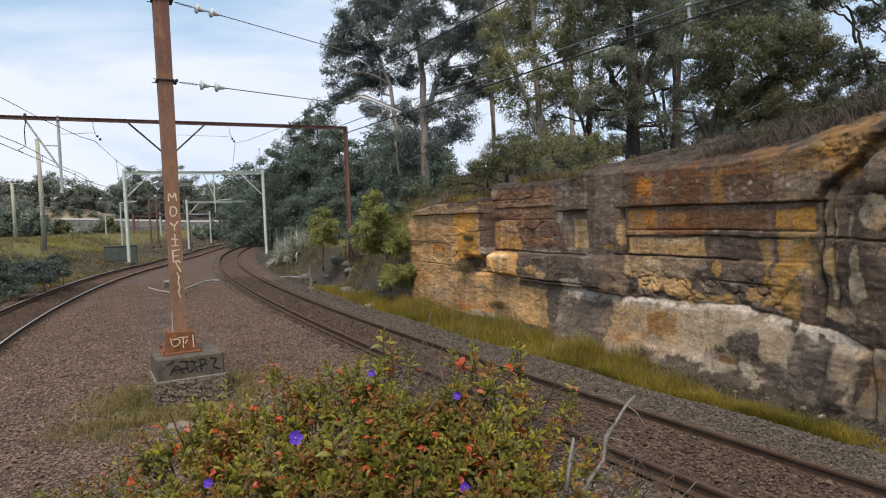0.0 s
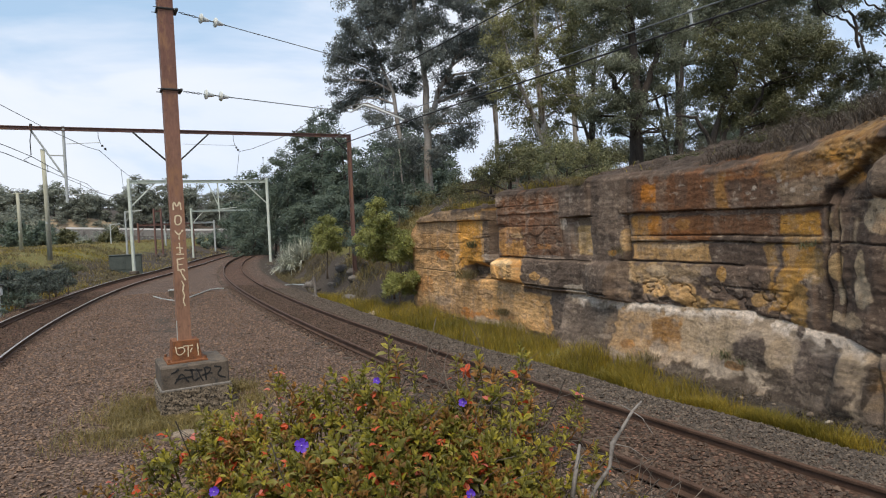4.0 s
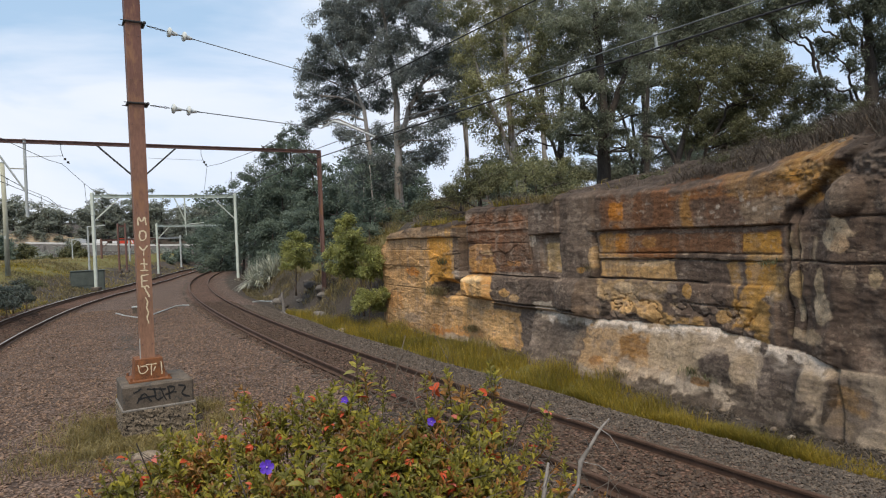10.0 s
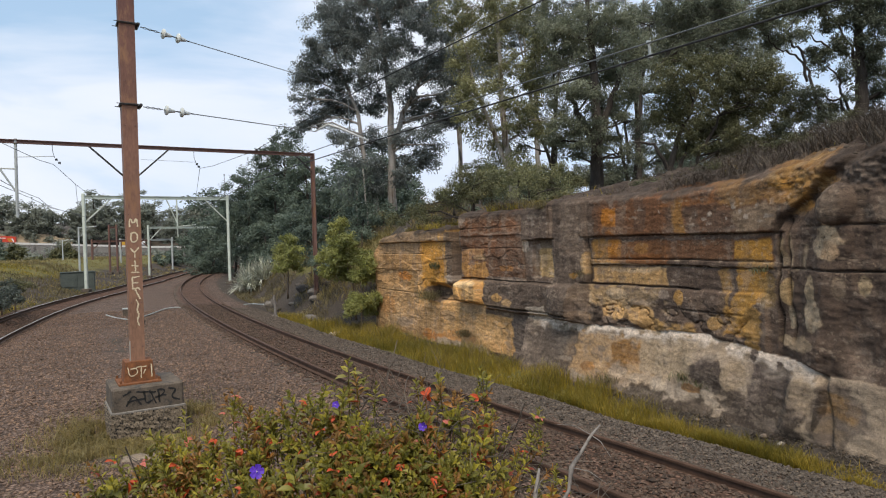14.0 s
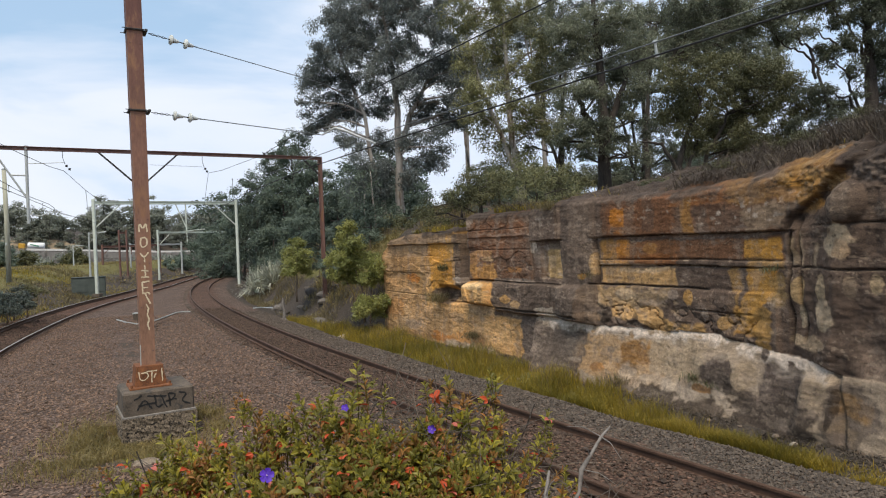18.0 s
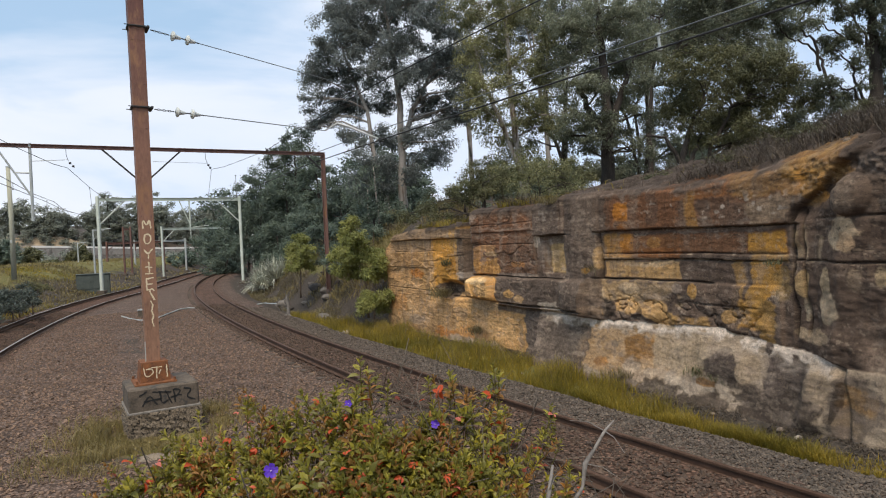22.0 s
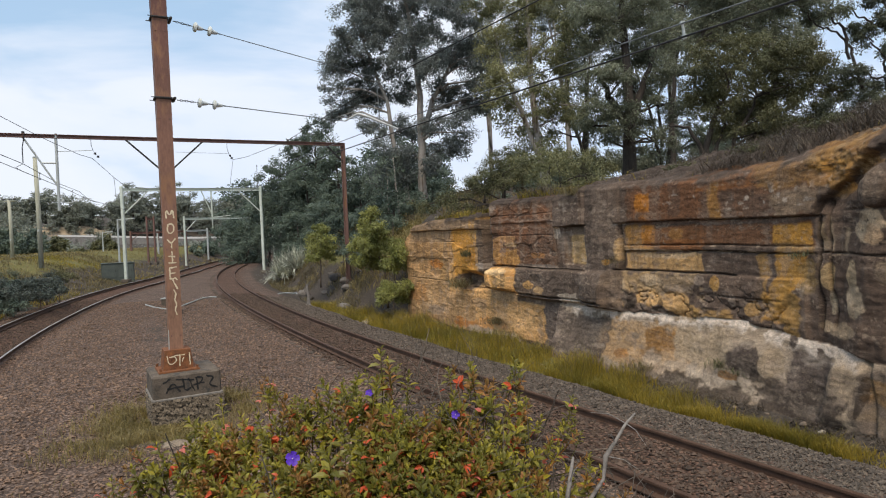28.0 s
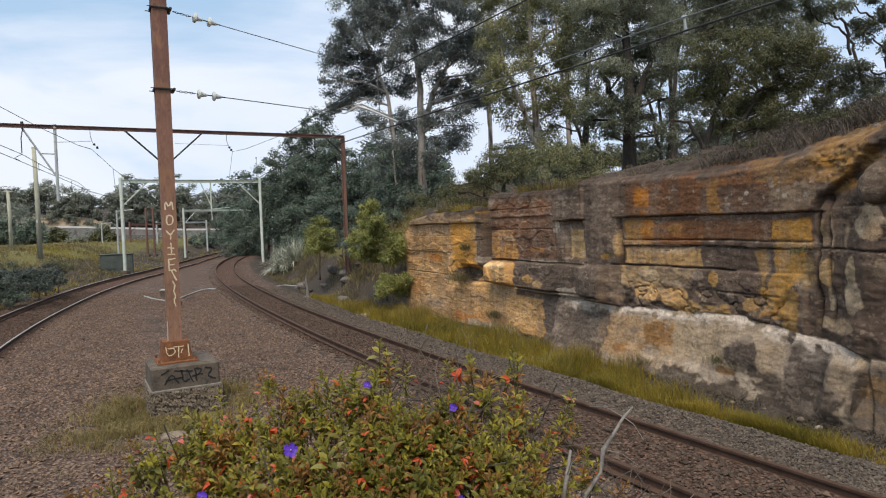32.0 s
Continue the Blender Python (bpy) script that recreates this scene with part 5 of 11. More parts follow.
def disc_insulator(parent, a, b):
    """Two porcelain discs with chain links along a line from a to b, in the parent's space."""
    a, b = Vector(a), Vector(b)
    d = (b - a).normalized()
    L = (b - a).length
    rot = d.to_track_quat("Z", "Y").to_matrix().to_4x4()
    chain = Geo()
    n_links = 7
    for k in range(n_links):
        c = a + d * L * (0.06 + 0.36 * k / n_links)
        m = Matrix.Translation(c) @ rot @ Matrix.Rotation(radians(90 * (k % 2)), 4, "Z")
        ring = [m @ Vector((0.017 * math.cos(t), 0, 0.034 * math.sin(t))) for t in (2 * math.pi * i / 8 for i in range(9))]
        chain.tube(ring, 0.006, 5, caps=False)
    part("chain", chain, M_HARDWARE, parent, "galvanised chain links")
    for f in (0.47, 0.77):
        m = Matrix.Translation(a + d * L * f) @ rot
        prof = [(0.02, -0.03), (0.03, -0.02), (0.095, -0.012), (0.10, 0.0), (0.095, 0.012), (0.055, 0.03), (0.045, 0.08), (0.03, 0.15), (0.018, 0.17)]
        part("insulator_disc", Geo().lathe(prof, m, 18), M_PORCELAIN, parent, "pale porcelain disc insulator", smooth=True)
    rod = Geo().tube([a + d * L * 0.42, b], 0.012, 6)
    part("tension_rod", rod, M_HARDWARE, parent)


def build_anchor_post():
    a = radians(29)
    base = Vector((-5.258, 12.751, -0.24))
    post = thing("anchor_post", "dark red steel anchor post with pale scrawl on concrete", "rail post", Matrix.Translation(base) @ Matrix.Rotation(a, 4, "Z"))
    # rough footing, smooth block, rusted shoe, shaft
    rng = random.Random(4)
    foot = bmesh.new()
    bmesh.ops.create_cube(foot, size=1)
    bmesh.ops.subdivide_edges(foot, edges=foot.edges, cuts=14, use_grid_fill=True)
    for v in foot.verts:
        v.co = Vector((v.co.x * (1.30 - 0.03 * v.co.z), v.co.y * (1.30 - 0.03 * v.co.z), v.co.z * 0.80 - 0.03))
        v.co += v.co.normalized() * 0.035 * noise.noise(v.co * 11) + Vector((rng.uniform(-1, 1), rng.uniform(-1, 1), rng.uniform(-1, 1))) * 0.007
    me = bpy.data.meshes.new("footing")
    foot.to_mesh(me)
    foot.free()
    me.materials.append(M_CONC_ROUGH)
    part("footing", me, None, post, "rough footing of exposed aggregate concrete", at=Matrix.Translation((0.1, 0, 0)))
    block = part("concrete_block", Geo().box((0.1, 0, 0.60), (1.22, 1.22, 0.46), bevel=0.03), M_CONCRETE, post, "weathered concrete block with black spray paint")
    tag = [[(-0.38, 0.60), (-0.26, 0.82), (-0.14, 0.60)], [(-0.36, 0.68), (-0.05, 0.70)], [(-0.08, 0.84), (-0.06, 0.58), (0.06, 0.66)], [(-0.20, 0.84), (0.12, 0.80)], [(0.02, 0.84), (0.12, 0.58)], [(0.10, 0.70), (0.30, 0.72)], [(0.16, 0.84), (0.18, 0.60)], [(0.16, 0.84), (0.30, 0.82), (0.20, 0.70)], [(0.34, 0.84), (0.50, 0.80), (0.36, 0.66), (0.54, 0.60)], [(-0.44, 0.80), (-0.30, 0.86)]]
    for line in tag:
        part("paint_stroke", stroke(line, 0.017), M_BLACKPAINT, block, "black sprayed stroke", at=Matrix.Translation((0.1, -0.616, -0.10)))
    part("mortar_lip", Geo().box((0.1, 0, 0.385), (1.27, 1.27, 0.045), bevel=0.02), M_MORTAR, post, "pale mortar edge")
    shoe = Geo()
    w0, w1, h0, h1 = 0.275, 0.235, 0.82, 1.24
    shoe.add([(-w0, -w0, h0), (w0, -w0, h0), (w0, w0, h0), (-w0, w0, h0), (-w1, -w1, h1), (w1, -w1, h1), (w1, w1, h1), (-w1, w1, h1)], [(0, 3, 2, 1), (4, 5, 6, 7), (0, 1, 5, 4), (1, 2, 6, 5), (2, 3, 7, 6), (3, 0, 4, 7)])
    shoe.box((0, 0, 0.845), (0.74, 0.74, 0.04), bevel=0.008)
    for sx in (-1, 1):
        for sy in (-1, 1):
            shoe.tube([(sx * 0.33, sy * 0.33, 0.84), (sx * 0.33, sy * 0.33, 0.92)], 0.022, 6)
    shoe_ob = part("base_shoe", shoe, M_RUST, post, "flaking orange rusted base shoe")
    mark = [[(-0.20, 1.22), (-0.17, 1.02), (-0.02, 1.10), (-0.06, 1.20), (-0.16, 1.18)], [(-0.06, 1.21), (0.12, 1.21)], [(0.03, 1.22), (0.02, 1.00)], [(0.10, 1.16), (0.06, 1.08)], [(0.20, 1.24), (0.21, 1.0)]]
    for line in mark:
        part("paint_stroke", stroke(line, 0.010), M_PALEPAINT, shoe_ob, "pale painted stroke", at=Matrix.Translation((0, -0.287, -0.07)) @ Matrix.Translation((0, 0, 1.1)) @ Matrix.Rotation(radians(-2.5), 4, "X") @ Matrix.Translation((0, 0, -1.1)))
    top = 8.36
    shaft = Geo()
    wt, wb = 0.140, 0.122
    for x0, x1, y0, y1 in ((-1, 1, -1, -0.82), (-1, 1, 0.82, 1), (-0.95, -0.75, -0.82, 0.82), (0.75, 0.95, -0.82, 0.82)):
        vs = [(x * (wb if z < 2 else wt), y * (wb if z < 2 else wt), z) for z in (1.2, top) for x, y in ((x0, y0), (x1, y0), (x1, y1), (x0, y1))]
        shaft.add(vs, [(0, 3, 2, 1), (4, 5, 6, 7), (0, 1, 5, 4), (1, 2, 6, 5), (2, 3, 7, 6), (3, 0, 4, 7)])
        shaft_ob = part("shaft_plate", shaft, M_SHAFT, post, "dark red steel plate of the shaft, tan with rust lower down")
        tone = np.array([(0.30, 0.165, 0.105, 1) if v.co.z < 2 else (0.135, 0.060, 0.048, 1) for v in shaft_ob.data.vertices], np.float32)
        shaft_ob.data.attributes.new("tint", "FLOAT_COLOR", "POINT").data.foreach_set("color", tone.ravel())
        shaft = Geo()
    scr = [[(-0.075, 4.0), (-0.06, 4.2), (-0.01, 4.03), (0.05, 4.2), (0.065, 4.0)], [(-0.05, 3.88), (0.055, 3.9), (0.06, 3.72), (-0.055, 3.70), (-0.05, 3.88)], [(-0.07, 3.60), (0.0, 3.50), (0.075, 3.61)], [(0.0, 3.50), (0.005, 3.42)], [(0.0, 3.36), (0.005, 3.16)], [(-0.06, 3.27), (0.06, 3.25)], [(-0.07, 3.14), (0.07, 3.13)], [(-0.06, 3.04), (0.07, 3.06)], [(-0.06, 3.04), (-0.05, 2.82)], [(-0.05, 2.93), (0.04, 2.94)], [(-0.06, 2.83), (0.05, 2.84), (0.07, 2.80)], [(-0.01, 2.82), (0.03, 2.72), (0.07, 2.62)], [(0.0, 2.62), (0.045, 2.52), (0.0, 2.42), (0.05, 2.33), (0.005, 2.24), (0.04, 2.12)]]
    for line in scr:
        zm = sum(q[1] for q in line) / len(line)
        part("paint_stroke", stroke(line, 0.014), M_PALEPAINT, shaft_ob, "pale painted stroke", at=Matrix.Translation((0, -(0.122 + 0.00252 * (zm - 1.42)) - 0.0065, -0.22)))
    bolts = Geo()
    for z in np.arange(1.5, 8.2, 0.84):
        for sx in (-1, 1):
            bolts.lathe([(0.013, 0), (0.012, 0.010), (0.004, 0.014)], Matrix.Translation((sx * 0.085, -(0.120 + 0.00252 * (z - 1.2)), z)) @ Matrix.Rotation(radians(90), 4, "X"), 6)
    part("rivets", bolts, M_REDOXIDE, shaft_ob)
    part("conduit", Geo().tube([(-0.135, -0.1, 1.2), (-0.13, -0.1, 1.62)], 0.010, 6), M_GALV, post, "short grey conduit")
    # two clamps with anchored wires
    inv = post.matrix_basis.inverted()
    for z, end in ((7.40, (-1.45, 16.6, 7.02)), (5.86, (-2.12, 15.5, 5.77))):
        band = Geo()
        zl = z + 0.24
        for k in (-1, 1):
            band.box((0, 0, zl + k * 0.014), (0.325, 0.315, 0.010))
        band.tube([(-0.22, -0.17, zl), (0.2, -0.17, zl)], 0.008, 6).tube([(-0.22, 0.17, zl), (0.2, 0.17, zl)], 0.008, 6)
        band.box((0.20, 0, zl), (0.05, 0.36, 0.05), bevel=0.01)
        part("clamp", band, M_HARDWARE, post, "bolted steel clamp")
        world_end = inv @ Vector(end)
        start = Vector((0.23, 0, zl))
        d = (world_end - start).normalized()
        disc_insulator(post, start, start + d * 1.02)


build_anchor_post()


def wire(points, r, material, label, name="overhead_wire", sag=0.0, n=8):
    pts = []
    for a, b in zip(points[:-1], points[1:]):
        a, b = Vector(a), Vector(b)
        for k in range(n):
            t = k / n
            pts.append(a.lerp(b, t) - Vector((0, 0, sag * 4 * t * (1 - t))))
    pts.append(Vector(points[-1]))
    return thing(name, label, "wire", mesh=Geo().tube(pts, r, 6).mesh(name, material), group="overhead line")


def post_anchor(z):
    a = radians(29)
    return Vector((-5.258 + 0.23 * math.cos(a), 12.751 + 0.23 * math.sin(a), z))


for z, end in ((7.40, (-1.45, 16.6, 7.02)), (5.86, (-2.12, 15.5, 5.77))):
    s, e = post_anchor(z), Vector(end)
    wire([s + (e - s).normalized() * 1.0, e], 0.010, M_WIRE_PALE, "thin grey stay wire from the anchor post")


def line_over(side, ys, zs, across=0.0):
    return [track_point(side, y, across, z) for y, z in zip(ys, zs)]


# right track: contact wire, a second wire clipped to it, and the messenger
contact = line_over("right", [-20, -8, 2, 8, 12, 16, 20, 28, 45, 61], [5.4, 5.42, 5.42, 5.42, 5.43, 5.46, 5.52, 5.5, 5.35, 5.3], 0.05)
contact = [Vector(p) + Vector((dx, 0, 0)) for p, dx in zip(contact, [0.40, 0.40, 0.40, 0.22, 0.10, 0, 0, 0, 0, 0])]
wire(contact, 0.013, M_WIRE, "thick dark contact wire over the near track", n=3)
second = [Vector(p) + Vector((0, 0, dz)) for p, dz in zip(contact, [0.2, 0.19, 0.17, 0.17, 0.2, 0.26, 0.26, 0.5, 1.0, 1.4])]
wire(second[:8], 0.010, M_WIRE_PALE, "thin grey wire clipped above the contact wire", n=3)
messenger = [(10.0, -4, 6.9), (4.4, 6.5, 6.85), (1.25, 12.0, 6.88), (-1.01, 16.5, 7.02), (-3.3, 21.5, 7.15), (-7.32, 32.4, 7.85)]
wire(messenger, 0.012, M_WIRE, "dark messenger wire over the near track", n=3)
wire([(-7.32, 32.4, 7.83), (-9.08, 31.32, 6.99), (-9.58, 30.84, 6.82), (-17.35, 54, 6.13), (-25.2, 73.2, 5.74)], 0.010, M_WIRE, "thin dark pulled-off wire", n=4)
wire([(-11.92, 30, 7.18), (-9.72, 30.84, 7.11)], 0.007, M_WIRE_PALE, "thin grey registration wire", n=2)


def hanger(a, b, label="dropper clip between the wires", r=0.012, material=M_WIRE_PALE):
    a, b = Vector(a), Vector(b)
    thing("dropper", label, "dropper", mesh=Geo().tube([a, b], r, 6).box(a, (0.05, 0.05, 0.04)).box(b, (0.05, 0.05, 0.05)).mesh("dropper", material), group="droppers")


hanger((3.22, 8.4, 5.62), (3.24, 8.4, 5.44), "pale dropper clip between the wires", 0.018, M_GALV)
hanger((-1.45, 16.9, 7.0), (-1.42, 16.9, 6.0))
for k in range(3):
    y = 30 + 9 * k
    hanger(track_point("right", y, 0.05, 5.5), track_point("right", y, 0.05, 6.4))


def hook(a, b, c, label):
    """A hanging wire with an insulator string, as one thing."""
    g = Geo().tube([a, Vector(a).lerp(Vector(b), 0.5) + Vector((-0.04, 0, 0)), b], 0.012, 6)
    ob = thing("hanger_hook", label, "hanger", mesh=g.mesh("hanger_hook", M_WIRE), group="hangers under the beam")
    d = (Vector(c) - Vector(b))
    rot = d.to_track_quat("Z", "Y").to_matrix().to_4x4()
    for f in (0.25, 0.7):
        part("insulator_disc", Geo().lathe([(0.015, -0.05), (0.06, -0.012), (0.065, 0.0), (0.03, 0.03), (0.015, 0.07)], Matrix.Translation(Vector(b) + d * f) @ rot, 10), M_HARDWARE, ob)


hook((-9.85, 30.9, 7.64), (-9.76, 30.86, 7.09), (-9.58, 30.84, 6.82), "curved wire hook with small insulators under the beam")
hook((-14.72, 28.02, 7.66), (-14.64, 28.02, 7.06), (-14.4, 28.08, 6.76), "curved wire hook with small insulators under the beam")

# left track: messenger and a pair of contact wires
wire([(-10.8, 9.6, 7.66), (-15.13, 22.8, 7.72), (-16.24, 26.9, 7.62), (-15.21, 27.9, 6.96), (-14.76, 28.14, 6.8), (-17.76, 36.0, 6.74), (-22.76, 50.0, 6.54), (-29.52, 68.4, 7.06)], 0.012, M_WIRE, "dark messenger wire over the far track", n=4)
wire([(-9.6, 4.8, 6.4), (-15.23, 22.8, 6.4), (-16.94, 26.88, 6.52), (-19.37, 33.6, 6.28), (-21.67, 39.6, 6.34), (-25.48, 48, 6.32), (-30.48, 69, 6.1)], 0.014, M_WIRE, "dark contact wire over the far track", n=4)
wire([(-9.6, 4.8, 6.1), (-15.24, 22.8, 6.13), (-16.9, 26.88, 6.18), (-20.16, 36, 6.08), (-23.11, 43.2, 6.1), (-30.48, 69, 5.8)], 0.014, M_WIRE, "dark contact wire over the far track", n=4)
wire([(-16.86, 26.94, 7.76), (-16.98, 26.94, 7.18), (-16.94, 26.88, 6.56)], 0.02, M_WIRE, "thick dark feeder drop", n=4)
wire([(-16.94, 26.88, 6.52), (-17.18, 26.76, 6.37), (-16.92, 26.88, 6.18)], 0.012, M_WIRE, "dark looped jumper between wires", n=4)
for k in range(4):
    hanger(Vector((-16.94, 26.88, 6.20)).lerp(Vector((-25.4, 48.0, 6.1)), 0.15 + 0.22 * k), Vector((-16.94, 26.88, 6.50)).lerp(Vector((-25.4, 48.0, 6.3)), 0.15 + 0.22 * k))
hanger((-17.76, 36.0, 6.71), (-17.69, 36.0, 5.57))


# ---- red portal over both tracks
def i_beam(g, a, b, w, h):
    """A rolled beam with flanges and a web between two points."""
    a, b = Vector(a), Vector(b)
    d = b - a
    L = d.length
    m = d.to_track_quat("X", "Z").to_matrix()
    c = (a + b) / 2
    up = m @ Vector((0, 0, 1))
    g.box(c + up * (h / 2 - 0.012), (L, w, 0.024), m).box(c - up * (h / 2 - 0.012), (L, w, 0.024), m).box(c, (L, 0.02, h - 0.04), m)
    return g


def build_red_portal():
    ob = thing("overhead_portal", "dark red steel portal spanning both tracks", "rail portal", group="overhead portals")
    a, c, b = Vector((-23.2, 24.0, 7.74)), Vector((-12.3, 29.8, 7.74)), Vector((-4.81, 33.85, 7.74))
    beam = part("beam", i_beam(Geo(), a, b + (b - a).normalized() * 0.1, 0.15, 0.16), M_REDOXIDE, ob, "long red beam")
    for p in (a, c, b):
        g = Geo()
        for s in (-1, 1):
            g.box((p.x + s * 0.09, p.y, 3.7), (0.03, 0.2, 8.1))
        g.box((p.x, p.y, 3.7), (0.16, 0.02, 8.1))
        mast = part("mast", g, M_REDOXIDE, ob, "dark red steel mast")
        part("mast_foot", Geo().box((p.x, p.y, -0.25), (0.6, 0.6, 0.35), bevel=0.03), M_CONCRETE, mast)
    u = (b - a).normalized()
    for p, sgn in ((c, -1), (c, 1), (b, -1), (a, 1)):
        size = 1.62 if p is c else 0.9
        g = i_beam(Geo(), p + u * sgn * size + Vector((0, 0, -0.06)), p + Vector((0, 0, -0.95 * size)) + u * sgn * 0.06, 0.07, 0.07)
        part("brace", g, M_HARDWARE, ob, "diagonal dark grey brace")
    # grey drop post with its stay and arm
    t = Vector((-16.09, 27.82, 7.74))
    drop = part("drop_post", Geo().tube([t + Vector((0, 0, 0.12)), t + Vector((-0.02, 0, -3.14))], 0.06, 10), M_GALV, ob, "grey steel drop post")
    part("stay", Geo().tube([t + Vector((-1.06, -0.55, -0.05)), t + Vector((0.0, 0, -2.14))], 0.04, 8), M_GALV, drop)
    part("strut", Geo().tube([t + Vector((-0.5, -0.24, -1.12)), t + Vector((0, 0, -1.13))], 0.033, 8), M_GALV, drop)
    part("tie", Geo().tube([t + Vector((-0.02, 0, -0.64)), t + Vector((1.40, 0.22, -0.61))], 0.014, 6), M_GALV, drop)
    arm = Geo().tube([t + Vector((0.0, 0, -2.76)), t + Vector((0.2, 0, -2.8)), t + Vector((0.46, 0.06, -2.83)), t + Vector((0.75, 0.36, -2.64)), t + Vector((0.96, 0.72, -2.64))], 0.018, 6)
    arm.lathe([(0.02, -0.08), (0.05, -0.03), (0.05, 0.03), (0.02, 0.08)], Matrix.Translation(t + Vector((0.17, 0, -2.74))), 10)
    part("registration_arm", arm, M_GALV, drop)
    part("wire_clamp", Geo().box(Vector((-17.1, 27.24, 7.86)), (0.10, 0.10, 0.12), bevel=0.02), M_HARDWARE, beam)
    part("wire_clamp", Geo().box(Vector((-7.32, 32.46, 7.86)), (0.10, 0.10, 0.12), bevel=0.02), M_HARDWARE, beam)


build_red_portal()


def build_pull_off():
    """Pale bracket arm that holds the near contact wire off to one side."""
    ob = thing("pull_off_arm", "pale grey bent pull-off arm on the contact wire", "bracket")
    part("outer_tube", Geo().tube([(-2.12, 15.5, 5.77), (-1.82, 15.5, 5.93)], 0.018, 8), M_GALV, ob)
    part("arm_tube", Geo().tube([(-1.82, 15.5, 5.93), (-1.55, 15.5, 5.84), (-0.85, 15.5, 5.52)], [0.030, 0.032, 0.02], 8), M_GALV, ob)
    part("wire_clip", Geo().box((-0.83, 15.5, 5.50), (0.08, 0.08, 0.10), bevel=0.015), M_HARDWARE, ob)
    part("guy", Geo().tube([(-2.3, 15.4, 5.84), (-1.3, 15.6, 6.2)], 0.006, 5), M_WIRE_PALE, ob)


build_pull_off()


# ---- the pale portals farther on
def tube_portal(a, b, height, r, material, label, braces=True, droppers=()):
    a, b = Vector(a), Vector(b)
    ob = thing("overhead_portal", label, "rail portal", group="overhead portals")
    up = Vector((0, 0, height))
    part("beam", i_beam(Geo(), a + up, b + up, r * 1.7, r * 2.2), material, ob)
    for p in (a, b):
        g = Geo()
        g.box(p + up / 2 + Vector((0, 0, 0.1)), (r * 1.9, r * 1.9, height + 0.4), bevel=r * 0.25)
        part("mast", g, material, ob)
        part("mast_foot", Geo().box(p + Vector((0, 0, 0.0)), (r * 5, r * 5, 0.3), bevel=0.03), M_CONCRETE, ob)
    u = (b - a).normalized()
    if braces:
        for p, s in ((a, 1), (b, -1)):
            part("brace", Geo().tube([p + up * 0.72, p + up + u * s * height * 0.28], r * 0.45, 6), material, ob)
    L = (b - a).length
    for f, drop in droppers:
        top = a + up + u * L * f
        part("drop_post", Geo().tube([top, top - Vector((0, 0, drop))], r * 0.55, 6), material, ob)
        if drop > 1.5:
            part("stay", Geo().tube([top - u * 0.9, top - Vector((0, 0, drop * 0.8))], r * 0.4, 6), material, ob)
            part("registration_arm", Geo().tube([top - Vector((0, 0, drop * 0.9)), top - Vector((0, 0, drop * 0.85)) + u * 1.6], r * 0.3, 6), material, ob)
    return ob


tube_portal((-26.81, 55.5, -0.1), (-16.68, 61.5, -0.1), 7.75, 0.125, M_CREAM, "pale green steel portal over the curve", droppers=((0.36, 0.7), (0.62, 2.8)))
tube_portal((-31.2, 80.0, -0.1), (-22.5, 88.5, -0.1), 5.9, 0.11, M_CREAM, "pale cream steel portal beyond the curve", droppers=((0.3, 1.2), (0.66, 2.0)))
tube_portal((-41.0, 95.0, 0.0), (-35.2, 99.0, 0.0), 4.6, 0.12, M_GALV, "pale grey steel portal beyond the curve", braces=False)
tube_portal((-43.5, 92.0, 0.3), (-36.5, 94.0, 0.3), 4.2, 0.13, M_REDOXIDE, "dark red distant portal", droppers=((0.5, 1.2),))
tube_portal((-34.0, 76.0, 0.6), (-33.3, 76.3, 0.6), 5.2, 0.10, M_REDOXIDE, "pair of dark red steel masts", braces=False)


def arm_mast(x, y, z, h, reach, material, label):
    ob = thing("signal_mast", label, "mast", Matrix.Translation((x, y, z)), group="distant masts")
    part("mast", Geo().tube([(0, 0, 0), (0, 0, h)], [0.10, 0.07], 8), material, ob)
    part("arm", Geo().tube([(0, 0, h - 0.1), (reach, 0, h)], 0.05, 6), material, ob)
    part("stay", Geo().tube([(0, 0, h - 1.0), (reach * 0.6, 0, h - 0.1)], 0.03, 6), material, ob)


arm_mast(-30.0, 61.0, 0.8, 4.6, 1.6, M_GALV, "slim grey mast with a short arm")
arm_mast(-23.4, 86.0, 0.0, 5.0, -1.2, M_GALV, "slim grey mast with a short arm")
arm_mast(-49.0, 95.0, 1.5, 3.4, 1.5, M_GALV, "slim grey mast with a short arm")


def timber_pole(x, y, z, h, r, lamp=False):
    ob = thing("utility_pole", "weathered pale timber pole on the grassy bank", "pole", Matrix.Translation((x, y, z)), group="timber poles")
    part("shaft", Geo().tube([(0, 0, -0.6), (0.02, 0, h * 0.5), (-0.02, 0, h)], [r, r * 0.9, r * 0.78], 12), M_TIMBER, ob, smooth=True)
    part("cap", Geo().lathe([(r * 0.85, 0), (r * 0.85, 0.06), (0.02, 0.1)], Matrix.Translation((-0.02, 0, h)), 12), M_GALV, ob)
    part("identity_plate", Geo().box((0.02, -r * 0.93, h * 0.28), (0.12, 0.02, 0.16)), M_GALV, ob)
    if lamp:
        part("crossarm", Geo().box((0, 0, h - 0.2), (1.2, 0.1, 0.1), bevel=0.02), M_TIMBER, ob)
        for s in (-1, 0, 1):
            part("lamp_head", Geo().lathe([(0.05, 0), (0.16, 0.05), (0.1, 0.16)], Matrix.Translation((s * 0.5, 0, h - 0.12)), 8), M_HARDWARE, ob)


